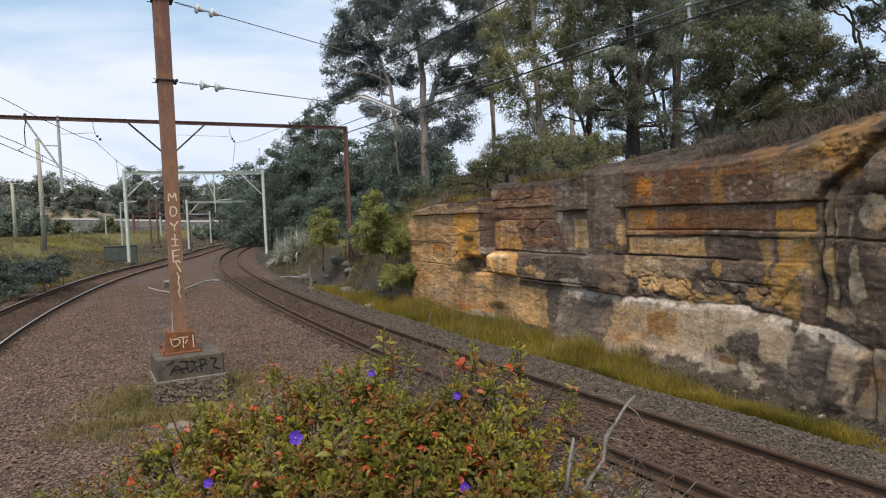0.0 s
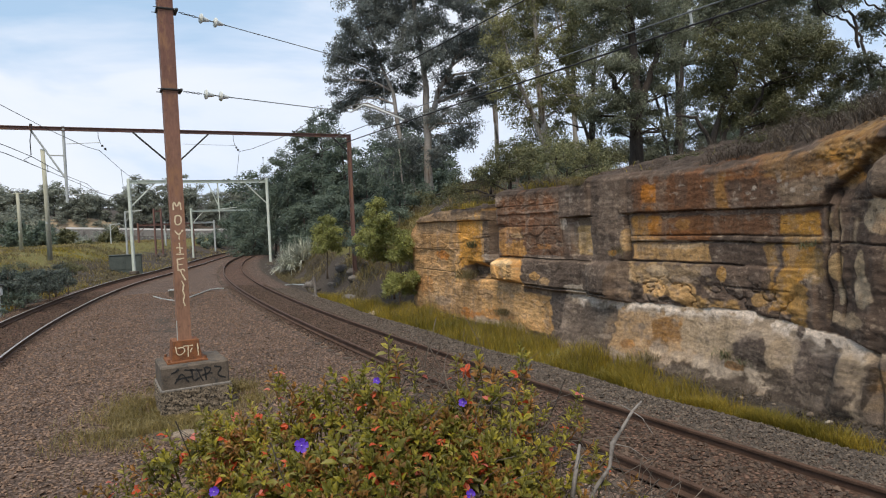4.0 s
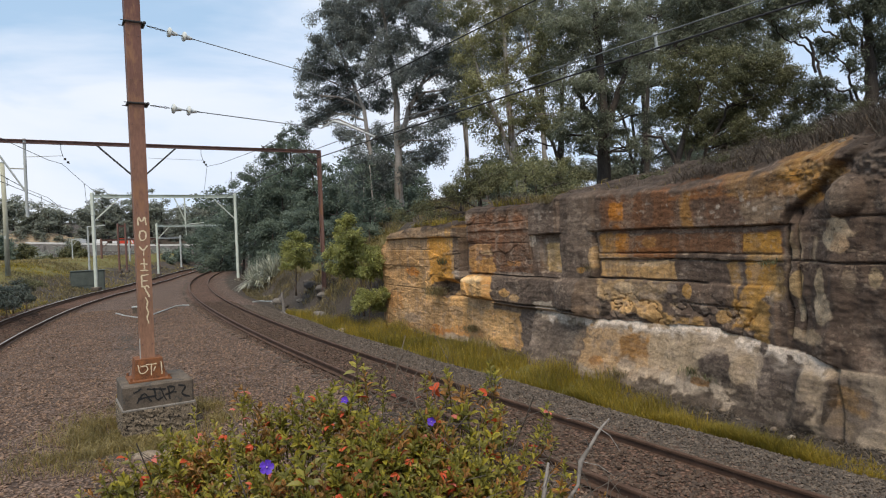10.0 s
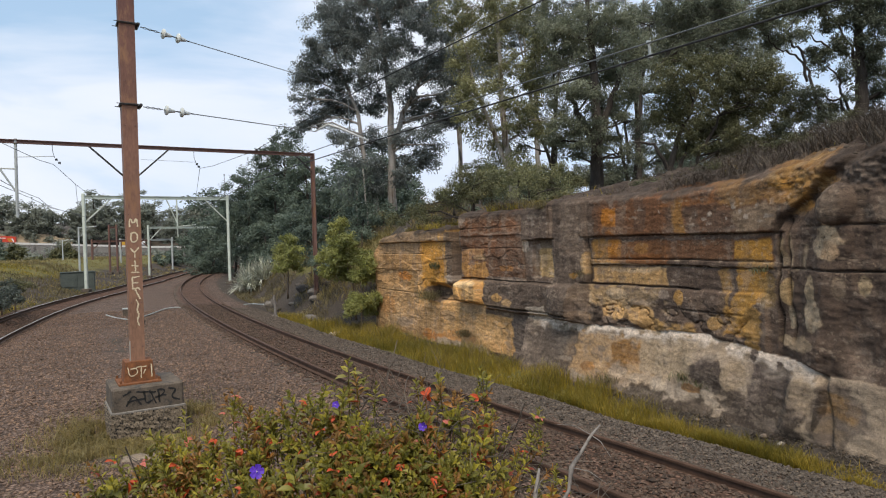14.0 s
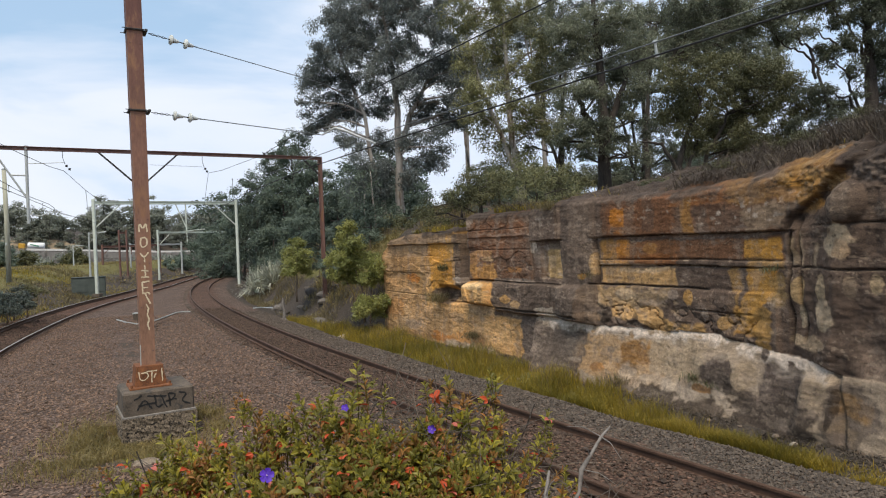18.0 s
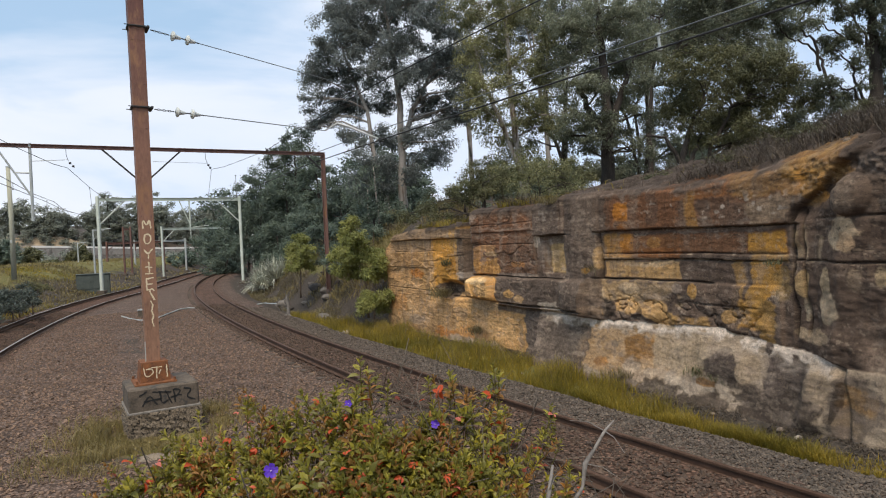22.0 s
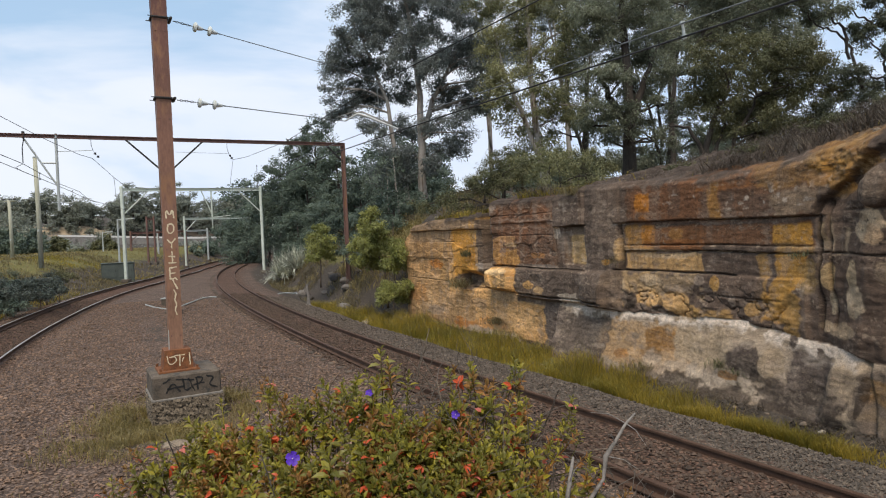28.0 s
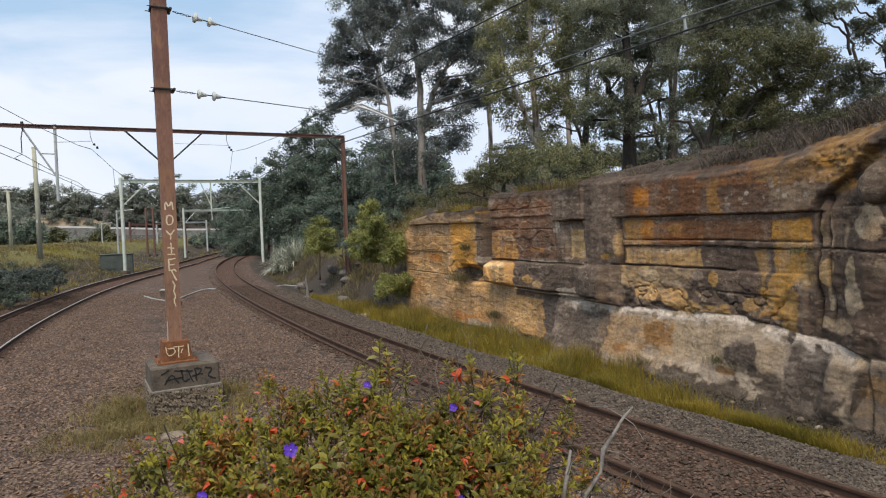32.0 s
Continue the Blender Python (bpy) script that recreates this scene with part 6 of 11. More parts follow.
timber_pole(-26.3, 43.0, 2.3, 6.65, 0.16)
timber_pole(-39.3, 60.0, 2.4, 5.2, 0.17, True)


# ---- the far road on its wall
def road_y(x):
    return 250 + (np.clip(x, -175, 40) + 149.7) * 0.382


def road_z(x):
    return np.interp(x, [-175, -149.7, -102.6, -60, 40], [8.3, 6.7, 3.7, 2.6, 2.3])


M_ASPHALT = surface("asphalt", (0.04, 0.04, 0.042), (0.075, 0.075, 0.075), 1.5, 20, 0.9, bump=0.2)
M_WALL = surface("pale_concrete_wall", (0.14, 0.13, 0.118), (0.27, 0.25, 0.225), 0.5, 6, 0.9, bump=0.2, spots=((0.11, 0.10, 0.09), 0.6, 0.3), stretch=(1, 1, 0.4))
M_PARAPET = surface("pale_barrier", (0.50, 0.48, 0.44), (0.68, 0.66, 0.62), 0.8, 8, 0.8, bump=0.1)
M_CUT = surface("tan_rock_cutting", (0.20, 0.15, 0.10), (0.42, 0.33, 0.22), 0.25, 2.5, 0.95, bump=0.8, dist=0.4, stretch=(1, 1, 2.5), spots=((0.10, 0.085, 0.06), 0.15, 0.3))


def build_road():
    xs = np.linspace(-360, 40, 60)
    g = Geo()
    prof = [(-0.5, 0.0), (15, 0.0), (15, -12), (-0.5, -12)]
    vs = []
    for x in xs:
        for a, b in prof:
            vs.append((x - 0.30 * a, float(road_y(x)) + a * 0.95, float(road_z(x)) + b if b == 0 else 0.5))
    n = 4
    g.add(vs, [(k * n + i, k * n + (i + 1) % n, (k + 1) * n + (i + 1) % n, (k + 1) * n + i) for k in range(len(xs) - 1) for i in range(n)])
    tagged(new("road", g.mesh("road", M_ASPHALT)), "distant asphalt road above a wall", "road", kind="structure")
    wall = thing("retaining_wall", "long pale concrete wall carrying the distant road", "wall", kind="structure")
    x = -176.0
    while x < 10:
        x1 = x + 6.0
        a, b = Vector((x, float(road_y(x)) - 0.9, 0)), Vector((x1 - 0.12, float(road_y(x1)) - 0.9, 0))
        za, zb = float(road_z(x)), float(road_z(x1))
        t = Vector((0, -0.35, 0))
        vs = [a + t + Vector((0, 0, za - 4.6)), b + t + Vector((0, 0, zb - 4.6)), b + t + Vector((0, 0, zb + 0.15)), a + t + Vector((0, 0, za + 0.15))]
        vs += [q - t for q in vs]
        p = Geo().add(vs, [(0, 1, 2, 3), (7, 6, 5, 4), (0, 4, 5, 1), (1, 5, 6, 2), (2, 6, 7, 3), (3, 7, 4, 0)])
        part("panel", p, M_WALL, wall)
        barrier = Geo()
        for h in (0.55, 0.95):
            barrier.tube([a + Vector((0, 0, za + h)), b + Vector((0, 0, zb + h))], 0.07, 5)
        for f in (0.0, 0.25, 0.5, 0.75):
            q = a.lerp(b, f)
            barrier.box(q + Vector((0, 0, za + (zb - za) * f + 0.5)), (0.16, 0.16, 1.0))
        part("railing", barrier, M_WALL, wall)
        if x > -150:
            rail = Geo().add([q + Vector((0, dy, dz)) for dy in (-0.48, -0.40) for q, dz in ((a, za + 0.25), (b, zb + 0.25), (b, zb + 0.95), (a, za + 0.95))], [(0, 1, 2, 3), (7, 6, 5, 4), (0, 4, 5, 1), (1, 5, 6, 2), (2, 6, 7, 3), (3, 7, 4, 0)])
            part("barrier_panel", rail, M_PARAPET, wall, "pale road barrier panel")
        x = x1


build_road()


def build_cutting():
    """Rock face behind the road."""
    n, m = 90, 14
    xs, hs = np.linspace(-176, -138, n), np.linspace(0, 1, m)
    X, H = np.meshgrid(xs, hs, indexing="ij")
    q = np.stack([X.ravel() * 0.12, H.ravel() * 1.5, 0 * X.ravel()], 1)
    bumpy = fbm(q, 4, 7).reshape(X.shape)
    tall = np.interp(X, [-230, -175, -150, -125, -60], [5, 5, 5.0, 2.5, 2.0]) + 1.6 * bumpy
    Y = road_y(X) + 17 + H * 7 + 3 * bumpy
    Z = road_z(X) - 1 + H * tall
    thing("rock_cutting", "tan weathered rock cutting behind the distant road", "rock face", mesh=np_mesh("rock_cutting", np.stack([X, Y, Z], -1).reshape(-1, 3), grid_faces(n, m), M_CUT, True))


build_cutting()


# ---- traffic
def paint(name, c, rough=0.35):
    return surface(name, tuple(k * 0.85 for k in c), c, 1, 12, rough, 0, 0.0, spec=0.5)


P_RED, P_WHITE, P_YELLOW, P_GREEN = paint("red_paint", (0.62, 0.055, 0.02)), paint("white_paint", (0.78, 0.78, 0.76)), paint("yellow_paint", (0.55, 0.30, 0.03)), paint("green_paint", (0.06, 0.22, 0.12))
P_DARK, P_SILVER, M_TYRE = paint("dark_paint", (0.035, 0.04, 0.05)), paint("silver_paint", (0.45, 0.46, 0.47)), surface("tyre_rubber", (0.012, 0.012, 0.012), (0.03, 0.03, 0.03), 5, 40, 0.9, bump=0.1)
M_WINDOW = surface("tinted_window", (0.015, 0.018, 0.02), (0.03, 0.035, 0.04), 2, 10, 0.1, 0, 0, spec=0.6)


def wheels(ob, places, r):
    tyre = Geo().lathe([(r * 0.55, -0.12), (r, -0.1), (r, 0.1), (r * 0.55, 0.12)], Matrix.Rotation(radians(90), 4, "X"), 14).mesh("wheel", M_TYRE)
    rim = Geo().lathe([(r * 0.5, -0.125), (r * 0.5, 0.125)], Matrix.Rotation(radians(90), 4, "X"), 10).mesh("rim", P_SILVER)
    for x in places:
        for y in (-1.0, 1.0):
            w = part("wheel", tyre, None, ob, at=Matrix.Translation((x, y * 0.9, r)))
            part("rim", rim, None, w)


def car(label, body, estate=False):
    """Travels towards -x."""
    ob = thing("car", label, "car", group="traffic on the far road")
    pts = [(-2.2, 0.35), (-2.25, 0.7), (-1.2, 0.92), (-0.5, 1.42), (1.2 if not estate else 1.9, 1.45), (2.1, 0.95), (2.2, 0.4)]
    g = Geo()
    n = len(pts)
    g.add([(x, y * (0.86 if z < 1 else 0.7), z) for y in (-1, 1) for x, z in pts], [tuple(range(n)), tuple(range(2 * n - 1, n - 1, -1))] + [(i, n + i, n + (i + 1) % n, (i + 1) % n) for i in range(n)])
    part("body", g, body, ob)
    part("windows", Geo().add([(x, y * 0.80, z) for y in (-1, 1) for x, z in ((-0.95, 0.98), (-0.42, 1.36), (1.15, 1.38), (1.7, 1.0))], [(0, 1, 2, 3), (7, 6, 5, 4), (0, 4, 5, 1), (3, 2, 6, 7)]), M_WINDOW, ob, "tinted windows")
    wheels(ob, (-1.4, 1.4), 0.33)
    return ob


def van(label, box):
    ob = thing("van", label, "van", group="traffic on the far road")
    part("cargo_box", Geo().box((0.9, 0, 1.75), (4.6, 2.1, 2.3), bevel=0.06), box, ob)
    part("cab", Geo().add([(x, y, z) for y in (-0.95, 0.95) for x, z in ((-3.1, 0.5), (-3.15, 1.2), (-2.5, 2.1), (-1.45, 2.15), (-1.45, 0.5))], [(0, 1, 2, 3, 4), (9, 8, 7, 6, 5)] + [(i, 5 + i, 5 + (i + 1) % 5, (i + 1) % 5) for i in range(5)]), P_WHITE, ob)
    part("windscreen", Geo().box((-2.84, 0, 1.65), (0.05, 1.7, 0.8), Matrix.Rotation(radians(36), 3, "Y")), M_WINDOW, ob)
    wheels(ob, (-2.3, 1.9), 0.4)
    return ob


def box_truck(label):
    ob = thing("truck", label, "truck", group="traffic on the far road")
    part("cargo_box", Geo().box((1.5, 0, 2.35), (7.6, 2.4, 2.8), bevel=0.05), P_RED, ob, "red cargo box")
    for k, (x, w) in enumerate(((2.6, 0.5), (3.4, 0.5), (4.2, 0.5))):
        part("stripe", Geo().box((x, -1.212, 2.1), (w, 0.02, 1.7), Matrix.Rotation(radians(-32), 3, "Y")), P_YELLOW if k < 2 else P_WHITE, ob, "pale slanted stripe")
    part("stripe", Geo().box((0.2, -1.212, 2.9), (2.4, 0.02, 0.35)), P_WHITE, ob, "pale bar on the box")
    part("cab", Geo().box((-3.5, 0, 1.9), (2.0, 2.3, 2.5), bevel=0.2), P_WHITE, ob, "white cab")
    part("windscreen", Geo().box((-4.5, 0, 2.4), (0.06, 1.9, 0.9)), M_WINDOW, ob)
    part("chassis", Geo().box((0.5, 0, 0.75), (9.2, 1.0, 0.3)), M_HARDWARE, ob)
    wheels(ob, (-3.4, 2.6, 3.8), 0.5)
    return ob


def tanker(label):
    ob = thing("truck", label, "truck", group="traffic on the far road")
    part("tank", Geo().lathe([(0.3, -3.5), (1.3, -3.35), (1.42, -2.9), (1.42, 2.9), (1.3, 3.35), (0.3, 3.5)], Matrix.Translation((1.7, 0, 2.45)) @ Matrix.Rotation(radians(90), 4, "Y"), 20), P_WHITE, ob, "white tank with a green swoosh", smooth=True)
    part("stripe", Geo().box((1.2, -1.44, 2.6), (3.6, 0.03, 0.5), Matrix.Rotation(radians(14), 3, "Y")), P_GREEN, ob, "green swoosh")
    part("cab", Geo().box((-4.0, 0, 2.0), (2.6, 2.4, 2.7), bevel=0.25), P_YELLOW, ob, "yellow cab")
    part("windscreen", Geo().box((-5.3, 0, 2.5), (0.06, 2.0, 0.9)), M_WINDOW, ob)
    part("chassis", Geo().box((0.1, 0, 0.8), (10.2, 1.0, 0.3)), M_HARDWARE, ob)
    wheels(ob, (-4.2, -2.2, 2.2, 3.4, 4.6), 0.5)
    return ob


# each with the time and place where it passes, and its speed along the road in x
TRAFFIC = [
    (box_truck("red box truck with pale slanted stripes and a white cab"), 12.0, -134.6, -8.7, 3.2),
    (tanker("white tanker with a green swoosh behind a yellow cab"), 17.0, -137.6, -9.0, 3.2),
    (van("white box van on the far road", P_WHITE), 11.0, -134.6, -9.8, 3.2),
    (car("white hatchback car on the far road", P_WHITE), 13.5, -131.0, -10.5, 3.2),
    (car("silver estate car on the far road", P_SILVER, True), 10.0, -137.0, -10.5, 6.6),
    (car("white saloon car on the far road", P_WHITE), 24.5, -133.0, -20.0, 3.2),
    (car("white estate car on the far road", P_WHITE, True), 28.0, -140.0, -19.0, 6.6),
    (car("dark saloon car on the far road", P_DARK), 29.0, -127.7, -19.0, 3.2),
    (car("silver hatchback car on the far road", P_SILVER), 30.4, -151.0, -19.0, 6.6),
    (van("silver delivery van on the far road", P_SILVER), 7.3, -98.0, -13.0, 6.6),
    (car("white saloon car on the far road", P_WHITE), 20.0, -142.0, -16.0, 6.6),
]


# ---- trees and shrubs
def leaf_cloud(centres, radii, per, size, rng, droop=0.6, ratio=0.32, flat=0.75):
    """Rhombic leaves gathered about the centres: vertices and faces."""
    n = len(centres) * per
    c = np.repeat(centres, per, 0)
    r = np.repeat(radii, per)[:, None]
    d = rng.normal(0, 1, (n, 3))
    d *= (rng.random((n, 1)) ** 0.45) / np.linalg.norm(d, axis=1, keepdims=True)
    p = c + d * r * np.array([1, 1, flat])
    face = d / (np.linalg.norm(d, axis=1, keepdims=True) + 1e-9) * 0.9 + rng.normal(0, 0.55, (n, 3)) + np.array([0, 0, 0.45])
    face /= np.linalg.norm(face, axis=1, keepdims=True)
    a = rng.normal(0, 1, (n, 3))
    a[:, 2] = a[:, 2] * (1 - abs(droop)) - droop * 1.6
    a -= face * (a * face).sum(1, keepdims=True) * 0.85
    a /= np.linalg.norm(a, axis=1, keepdims=True) + 1e-9
    b = np.cross(face, a)
    b /= np.linalg.norm(b, axis=1, keepdims=True) + 1e-9
    s = size * rng.uniform(0.6, 1.4, (n, 1))
    v = np.stack([p, p + a * s * 0.45 + b * s * ratio * 0.5, p + a * s, p + a * s * 0.45 - b * s * ratio * 0.5], 1).reshape(-1, 3)
    return v, np.arange(4 * n).reshape(-1, 4)


def tree(label, category, foot, trunks, lobes, bark, leaves, size=0.2, per=60, clump=0.75, seed=1, density=1.0, droop=0.6, ratio=0.34, radius=0.22, name="tree", group="", joined=False, limb=0.62):
    """trunks: lists of points; lobes: (x, y, z, rx, rz) masses of foliage that limbs reach out to."""
    rng = np.random.default_rng(seed)
    size = size * 0.9
    per = int(per * 1.25)
    ob = thing(name, label, category, Matrix.Translation(foot), group)
    o = np.array(foot, float)
    wood = Geo()
    spine = []
    for k, tr in enumerate(trunks):
        pts = [Vector(q) - Vector(foot) for q in tr]
        fine = []
        for a, b in zip(pts[:-1], pts[1:]):
            for t in np.arange(0, 1, 0.25):
                fine.append(a.lerp(b, t) + Vector(rng.normal(0, min(radius, 0.13) * 0.22, 3)) * (1 if fine else 0))
        fine.append(pts[-1])
        n = len(fine)
        rad = [radius * (1.0 if k == 0 else limb) * (1.0 - 0.78 * i / n) for i in range(n)]
        rad[0] *= 1.25 if k == 0 else 0.9
        wood.tube(fine, rad, 10 if radius > 0.1 else 6)
        spine += list(zip(fine, rad))
    centres, radii, boughs = [], [], []
    for x, y, z, rx, rz in lobes:
        limbs = wood if joined else Geo()
        c = Vector((x, y, z)) - Vector(foot)
        best = min(spine, key=lambda s: (s[0] - c).length + (3.0 if s[0].z > c.z - 0.25 * rz else 0.0))
        a, r0 = best
        r0 = min(r0 * 0.6, 0.02 + 0.022 * (c - a).length)
        mid = a.lerp(c, 0.5) + Vector((rng.normal(0, 0.1), rng.normal(0, 0.1), 0.10)) * (c - a).length
        path = [a, a.lerp(mid, 0.5) + Vector(rng.normal(0, 0.05, 3)) * (c - a).length, mid, mid.lerp(c, 0.5) + Vector(rng.normal(0, 0.06, 3)) * (c - a).length, c]
        limbs.tube(path, [r0, r0 * 0.85, r0 * 0.65, r0 * 0.45, r0 * 0.3], 6)
        n = max(3, int(density * 3.2 * (rx * rx * rz) ** 0.667 / clump ** 2))
        for i in range(n):
            d = rng.normal(0, 1, 3)
            d *= rng.random() ** 0.4 / np.linalg.norm(d)
            q = np.array(c) + d * np.array([rx, rx * 0.8, rz])
            centres.append(q)
            radii.append(clump * rng.uniform(0.55, 1.25))
            if i % 2 == 0:
                e = path[3].lerp(Vector(q), 0.55) + Vector(rng.normal(0, 0.08, 3)) * rx
                limbs.tube([path[3] if i % 4 else path[2], e, q], [r0 * 0.38, r0 * 0.24, r0 * 0.10], 4)
        if not joined:
            boughs.append(limbs)
    part("trunk", wood, bark, ob, smooth=True)
    for g in boughs:
        part("limb", g, bark, ob, smooth=True)
    v, f = leaf_cloud(np.array(centres), np.array(radii), per, size, rng, droop, ratio)
    part("crown", np_mesh("crown", v, f, leaves), None, ob)
    return ob


tree('tall spreading gum tree with pale forked trunks above the cutting', 'tree', (-1.43, 40.0, 3.68), [[(-1.15, 40.0, 3.27), (-0.92, 40.0, 5.9), (-0.87, 40.0, 8.98), (-0.82, 40.0, 12.04), (-1.16, 40.0, 14.75), (-1.54, 40.0, 18.11)], [(-1.74, 40.0, 3.12), (-1.96, 40.0, 5.94), (-2.55, 40.0, 8.36), (-2.85, 40.0, 11.1), (-3.78, 40.0, 13.5), (-4.38, 40.0, 15.54)], [(-0.87, 40.0, 8.58), (-0.11, 40.0, 11.0), (0.99, 40.0, 12.99), (2.09, 40.0, 14.97)]],
     [(-5.46, 40.0, 14.24, 1.04, 0.97), (-6.16, 40.91, 14.1, 0.85, 1.07), (-6.11, 39.09, 11.77, 0.68, 0.88), (-5.41, 40.46, 10.77, 0.98, 0.77),
      (-3.8, 39.54, 15.88, 1.37, 0.89), (-3.71, 41.26, 11.73, 1.07, 0.86), (-4.25, 38.74, 14.83, 1.51, 1.18), (-5.85, 40.0, 13.07, 0.76, 0.76),
      (-2.73, 40.91, 15.76, 1.78, 1.42), (-0.79, 39.09, 14.8, 1.7, 1.36), (-4.18, 40.46, 13.29, 1.41, 1.12), (-2.39, 39.54, 13.33, 1.37, 1.03),
      (-4.7, 41.26, 11.77, 1.29, 0.86), (-3.78, 40.0, 9.6, 1.04, 0.76), (-1.84, 40.91, 11.94, 1.14, 0.99),
      (-0.37, 39.09, 12.81, 1.36, 1.22), (1.39, 40.46, 14.11, 1.41, 1.19), (2.41, 39.54, 14.82, 1.17, 1.17), (0.79, 41.26, 11.56, 1.29, 1.07),
      (1.35, 38.74, 9.71, 0.87, 0.61), (-0.17, 40.0, 9.3, 1.04, 0.83), (-1.94, 40.91, 9.51, 1.07, 0.92), (-2.91, 39.09, 7.92, 1.15, 0.81),
      (-0.16, 40.46, 7.81, 0.7, 0.49), (2.69, 39.54, 13.15, 0.96, 0.96), (-2.31, 41.26, 18.27, 2.87, 2.15), (0.8, 38.74, 17.24, 2.69, 2.02),
      (-4.31, 40.0, 17.05, 1.74, 1.04), (-3.81, 40.91, 6.78, 1.07, 0.85), (-1.96, 39.09, 6.38, 0.88, 0.68), (2.27, 40.46, 11.69, 0.7, 0.77),
      (3.06, 39.54, 12.13, 1.03, 1.17), (2.64, 41.26, 10.8, 1.07, 0.86), (1.76, 38.74, 8.87, 0.67, 0.47), (3.75, 40.0, 13.56, 1.04, 1.18),
      (3.4, 40.91, 11.05, 0.92, 0.78), (-6.46, 40.46, 10.46, 0.63, 0.7),
      (0.48, 40.0, 8.42, 0.97, 0.69), (1.36, 40.91, 8.06, 0.78, 0.57),
      (-0.25, 39.09, 7.09, 0.95, 0.61), (-1.36, 40.46, 7.69, 0.84, 0.7), (-2.64, 39.54, 7.22, 0.89, 0.69)],
     M_BARK_PALE, L_GUM, seed=3, size=0.175, per=126, clump=0.552, density=1.68, radius=0.31)
tree('slender gum saplings with pale thin trunks', 'tree', (-2.3, 38.0, 3.02), [[(-2.3, 38.0, 2.62), (-2.35, 38.0, 5.16), (-2.52, 38.0, 7.45)], [(-2.6, 38.0, 2.54), (-2.9, 38.0, 4.53), (-2.9, 38.0, 6.16)]],
     [(-2.87, 38.0, 6.81, 0.99, 0.79), (-2.24, 38.87, 5.87, 0.88, 0.81), (-3.44, 37.13, 5.48, 0.77, 0.84), (-1.64, 38.43, 5.16, 0.8, 0.6)],
     M_BARK_PALE, L_DARK, seed=5, size=0.168, per=69, clump=0.51, density=0.96, radius=0.09)
tree('leaning gum tree with yellowish foliage on the cliff top', 'tree', (5.42, 32.0, 5.11), [[(5.42, 32.0, 4.71), (5.11, 32.0, 6.77), (4.85, 32.0, 9.23), (4.79, 32.0, 11.67), (4.73, 32.0, 14.09)], [(5.11, 32.0, 6.37), (4.16, 32.0, 8.99), (3.4, 32.0, 10.91), (3.05, 32.0, 12.81)]],
     [(3.17, 32.0, 12.27, 1.11, 0.94), (4.65, 32.73, 12.98, 1.28, 0.85), (3.44, 31.27, 10.46, 1.03, 0.81), (4.82, 32.37, 10.95, 0.96, 0.79),
      (5.95, 31.63, 11.53, 1.1, 0.93), (4.3, 33.01, 9.45, 1.03, 0.8), (5.37, 30.99, 9.28, 1.08, 0.92), (6.53, 32.0, 10.26, 0.94, 0.83),
      (4.92, 32.73, 7.84, 0.85, 0.63), (3.27, 31.27, 9.15, 0.87, 0.81), (3.82, 32.37, 8.1, 0.79, 0.62), (2.72, 31.63, 10.45, 0.71, 0.82),
      (4.51, 33.01, 7.05, 0.86, 0.52), (5.57, 30.99, 6.89, 0.81, 0.48), (6.34, 32.0, 8.36, 1.11, 0.83), (5.4, 32.73, 14.59, 2.27, 1.42),
      (6.71, 31.27, 12.45, 1.09, 1.09), (3.14, 32.37, 14.55, 1.69, 1.12), (7.1, 31.63, 8.81, 0.71, 0.71)],
     M_BARK_PALE, L_GUMLIGHT, seed=7, size=0.154, per=109, clump=0.493, density=1.25, radius=0.24)
tree('tall tree with a dark straight trunk on the cliff top', 'tree', (7.07, 24.0, 5.15), [[(7.07, 24.0, 4.61), (7.13, 24.0, 6.14), (7.16, 24.0, 7.57), (7.1, 24.0, 9.19), (7.0, 24.0, 10.61), (6.92, 24.0, 12.41)], [(7.22, 24.0, 6.76), (7.78, 24.0, 8.36), (8.32, 24.0, 9.55)], [(7.17, 24.0, 6.35), (6.43, 24.0, 7.8), (5.94, 24.0, 8.83)]],
     [(6.27, 24.0, 9.83, 0.83, 0.71), (7.12, 24.55, 8.92, 0.85, 0.68), (5.79, 23.45, 8.3, 0.73, 0.61), (7.89, 24.27, 9.44, 0.84, 0.76),
      (8.41, 23.73, 8.57, 0.7, 0.58), (7.48, 24.75, 8.02, 0.64, 0.43), (6.01, 23.25, 7.16, 0.73, 0.52), (5.57, 24.0, 6.6, 0.63, 0.46),
      (8.83, 24.55, 10.1, 0.94, 0.72), (7.25, 23.45, 10.81, 1.43, 0.81), (5.84, 24.27, 10.74, 0.93, 0.72), (6.25, 23.73, 6.09, 0.37, 0.29),
      (8.03, 24.75, 6.88, 0.52, 0.3), (8.05, 23.25, 6.16, 0.36, 0.2), (7.52, 24.0, 5.87, 0.25, 0.17), (8.82, 24.55, 7.3, 0.51, 0.34),
      (7.88, 23.45, 7.33, 0.41, 0.24), (8.97, 24.27, 5.94, 0.25, 0.19), (6.41, 22.8, 8.13, 0.67, 0.59), (6.82, 22.8, 7.05, 0.59, 0.4),
      (6.28, 22.8, 6.55, 0.51, 0.36), (7.02, 23.0, 6.3, 0.4, 0.24)],
     M_BARK_DARK, L_GUMOLIVE, seed=9, size=0.112, per=126, clump=0.34, density=1.40, radius=0.27)
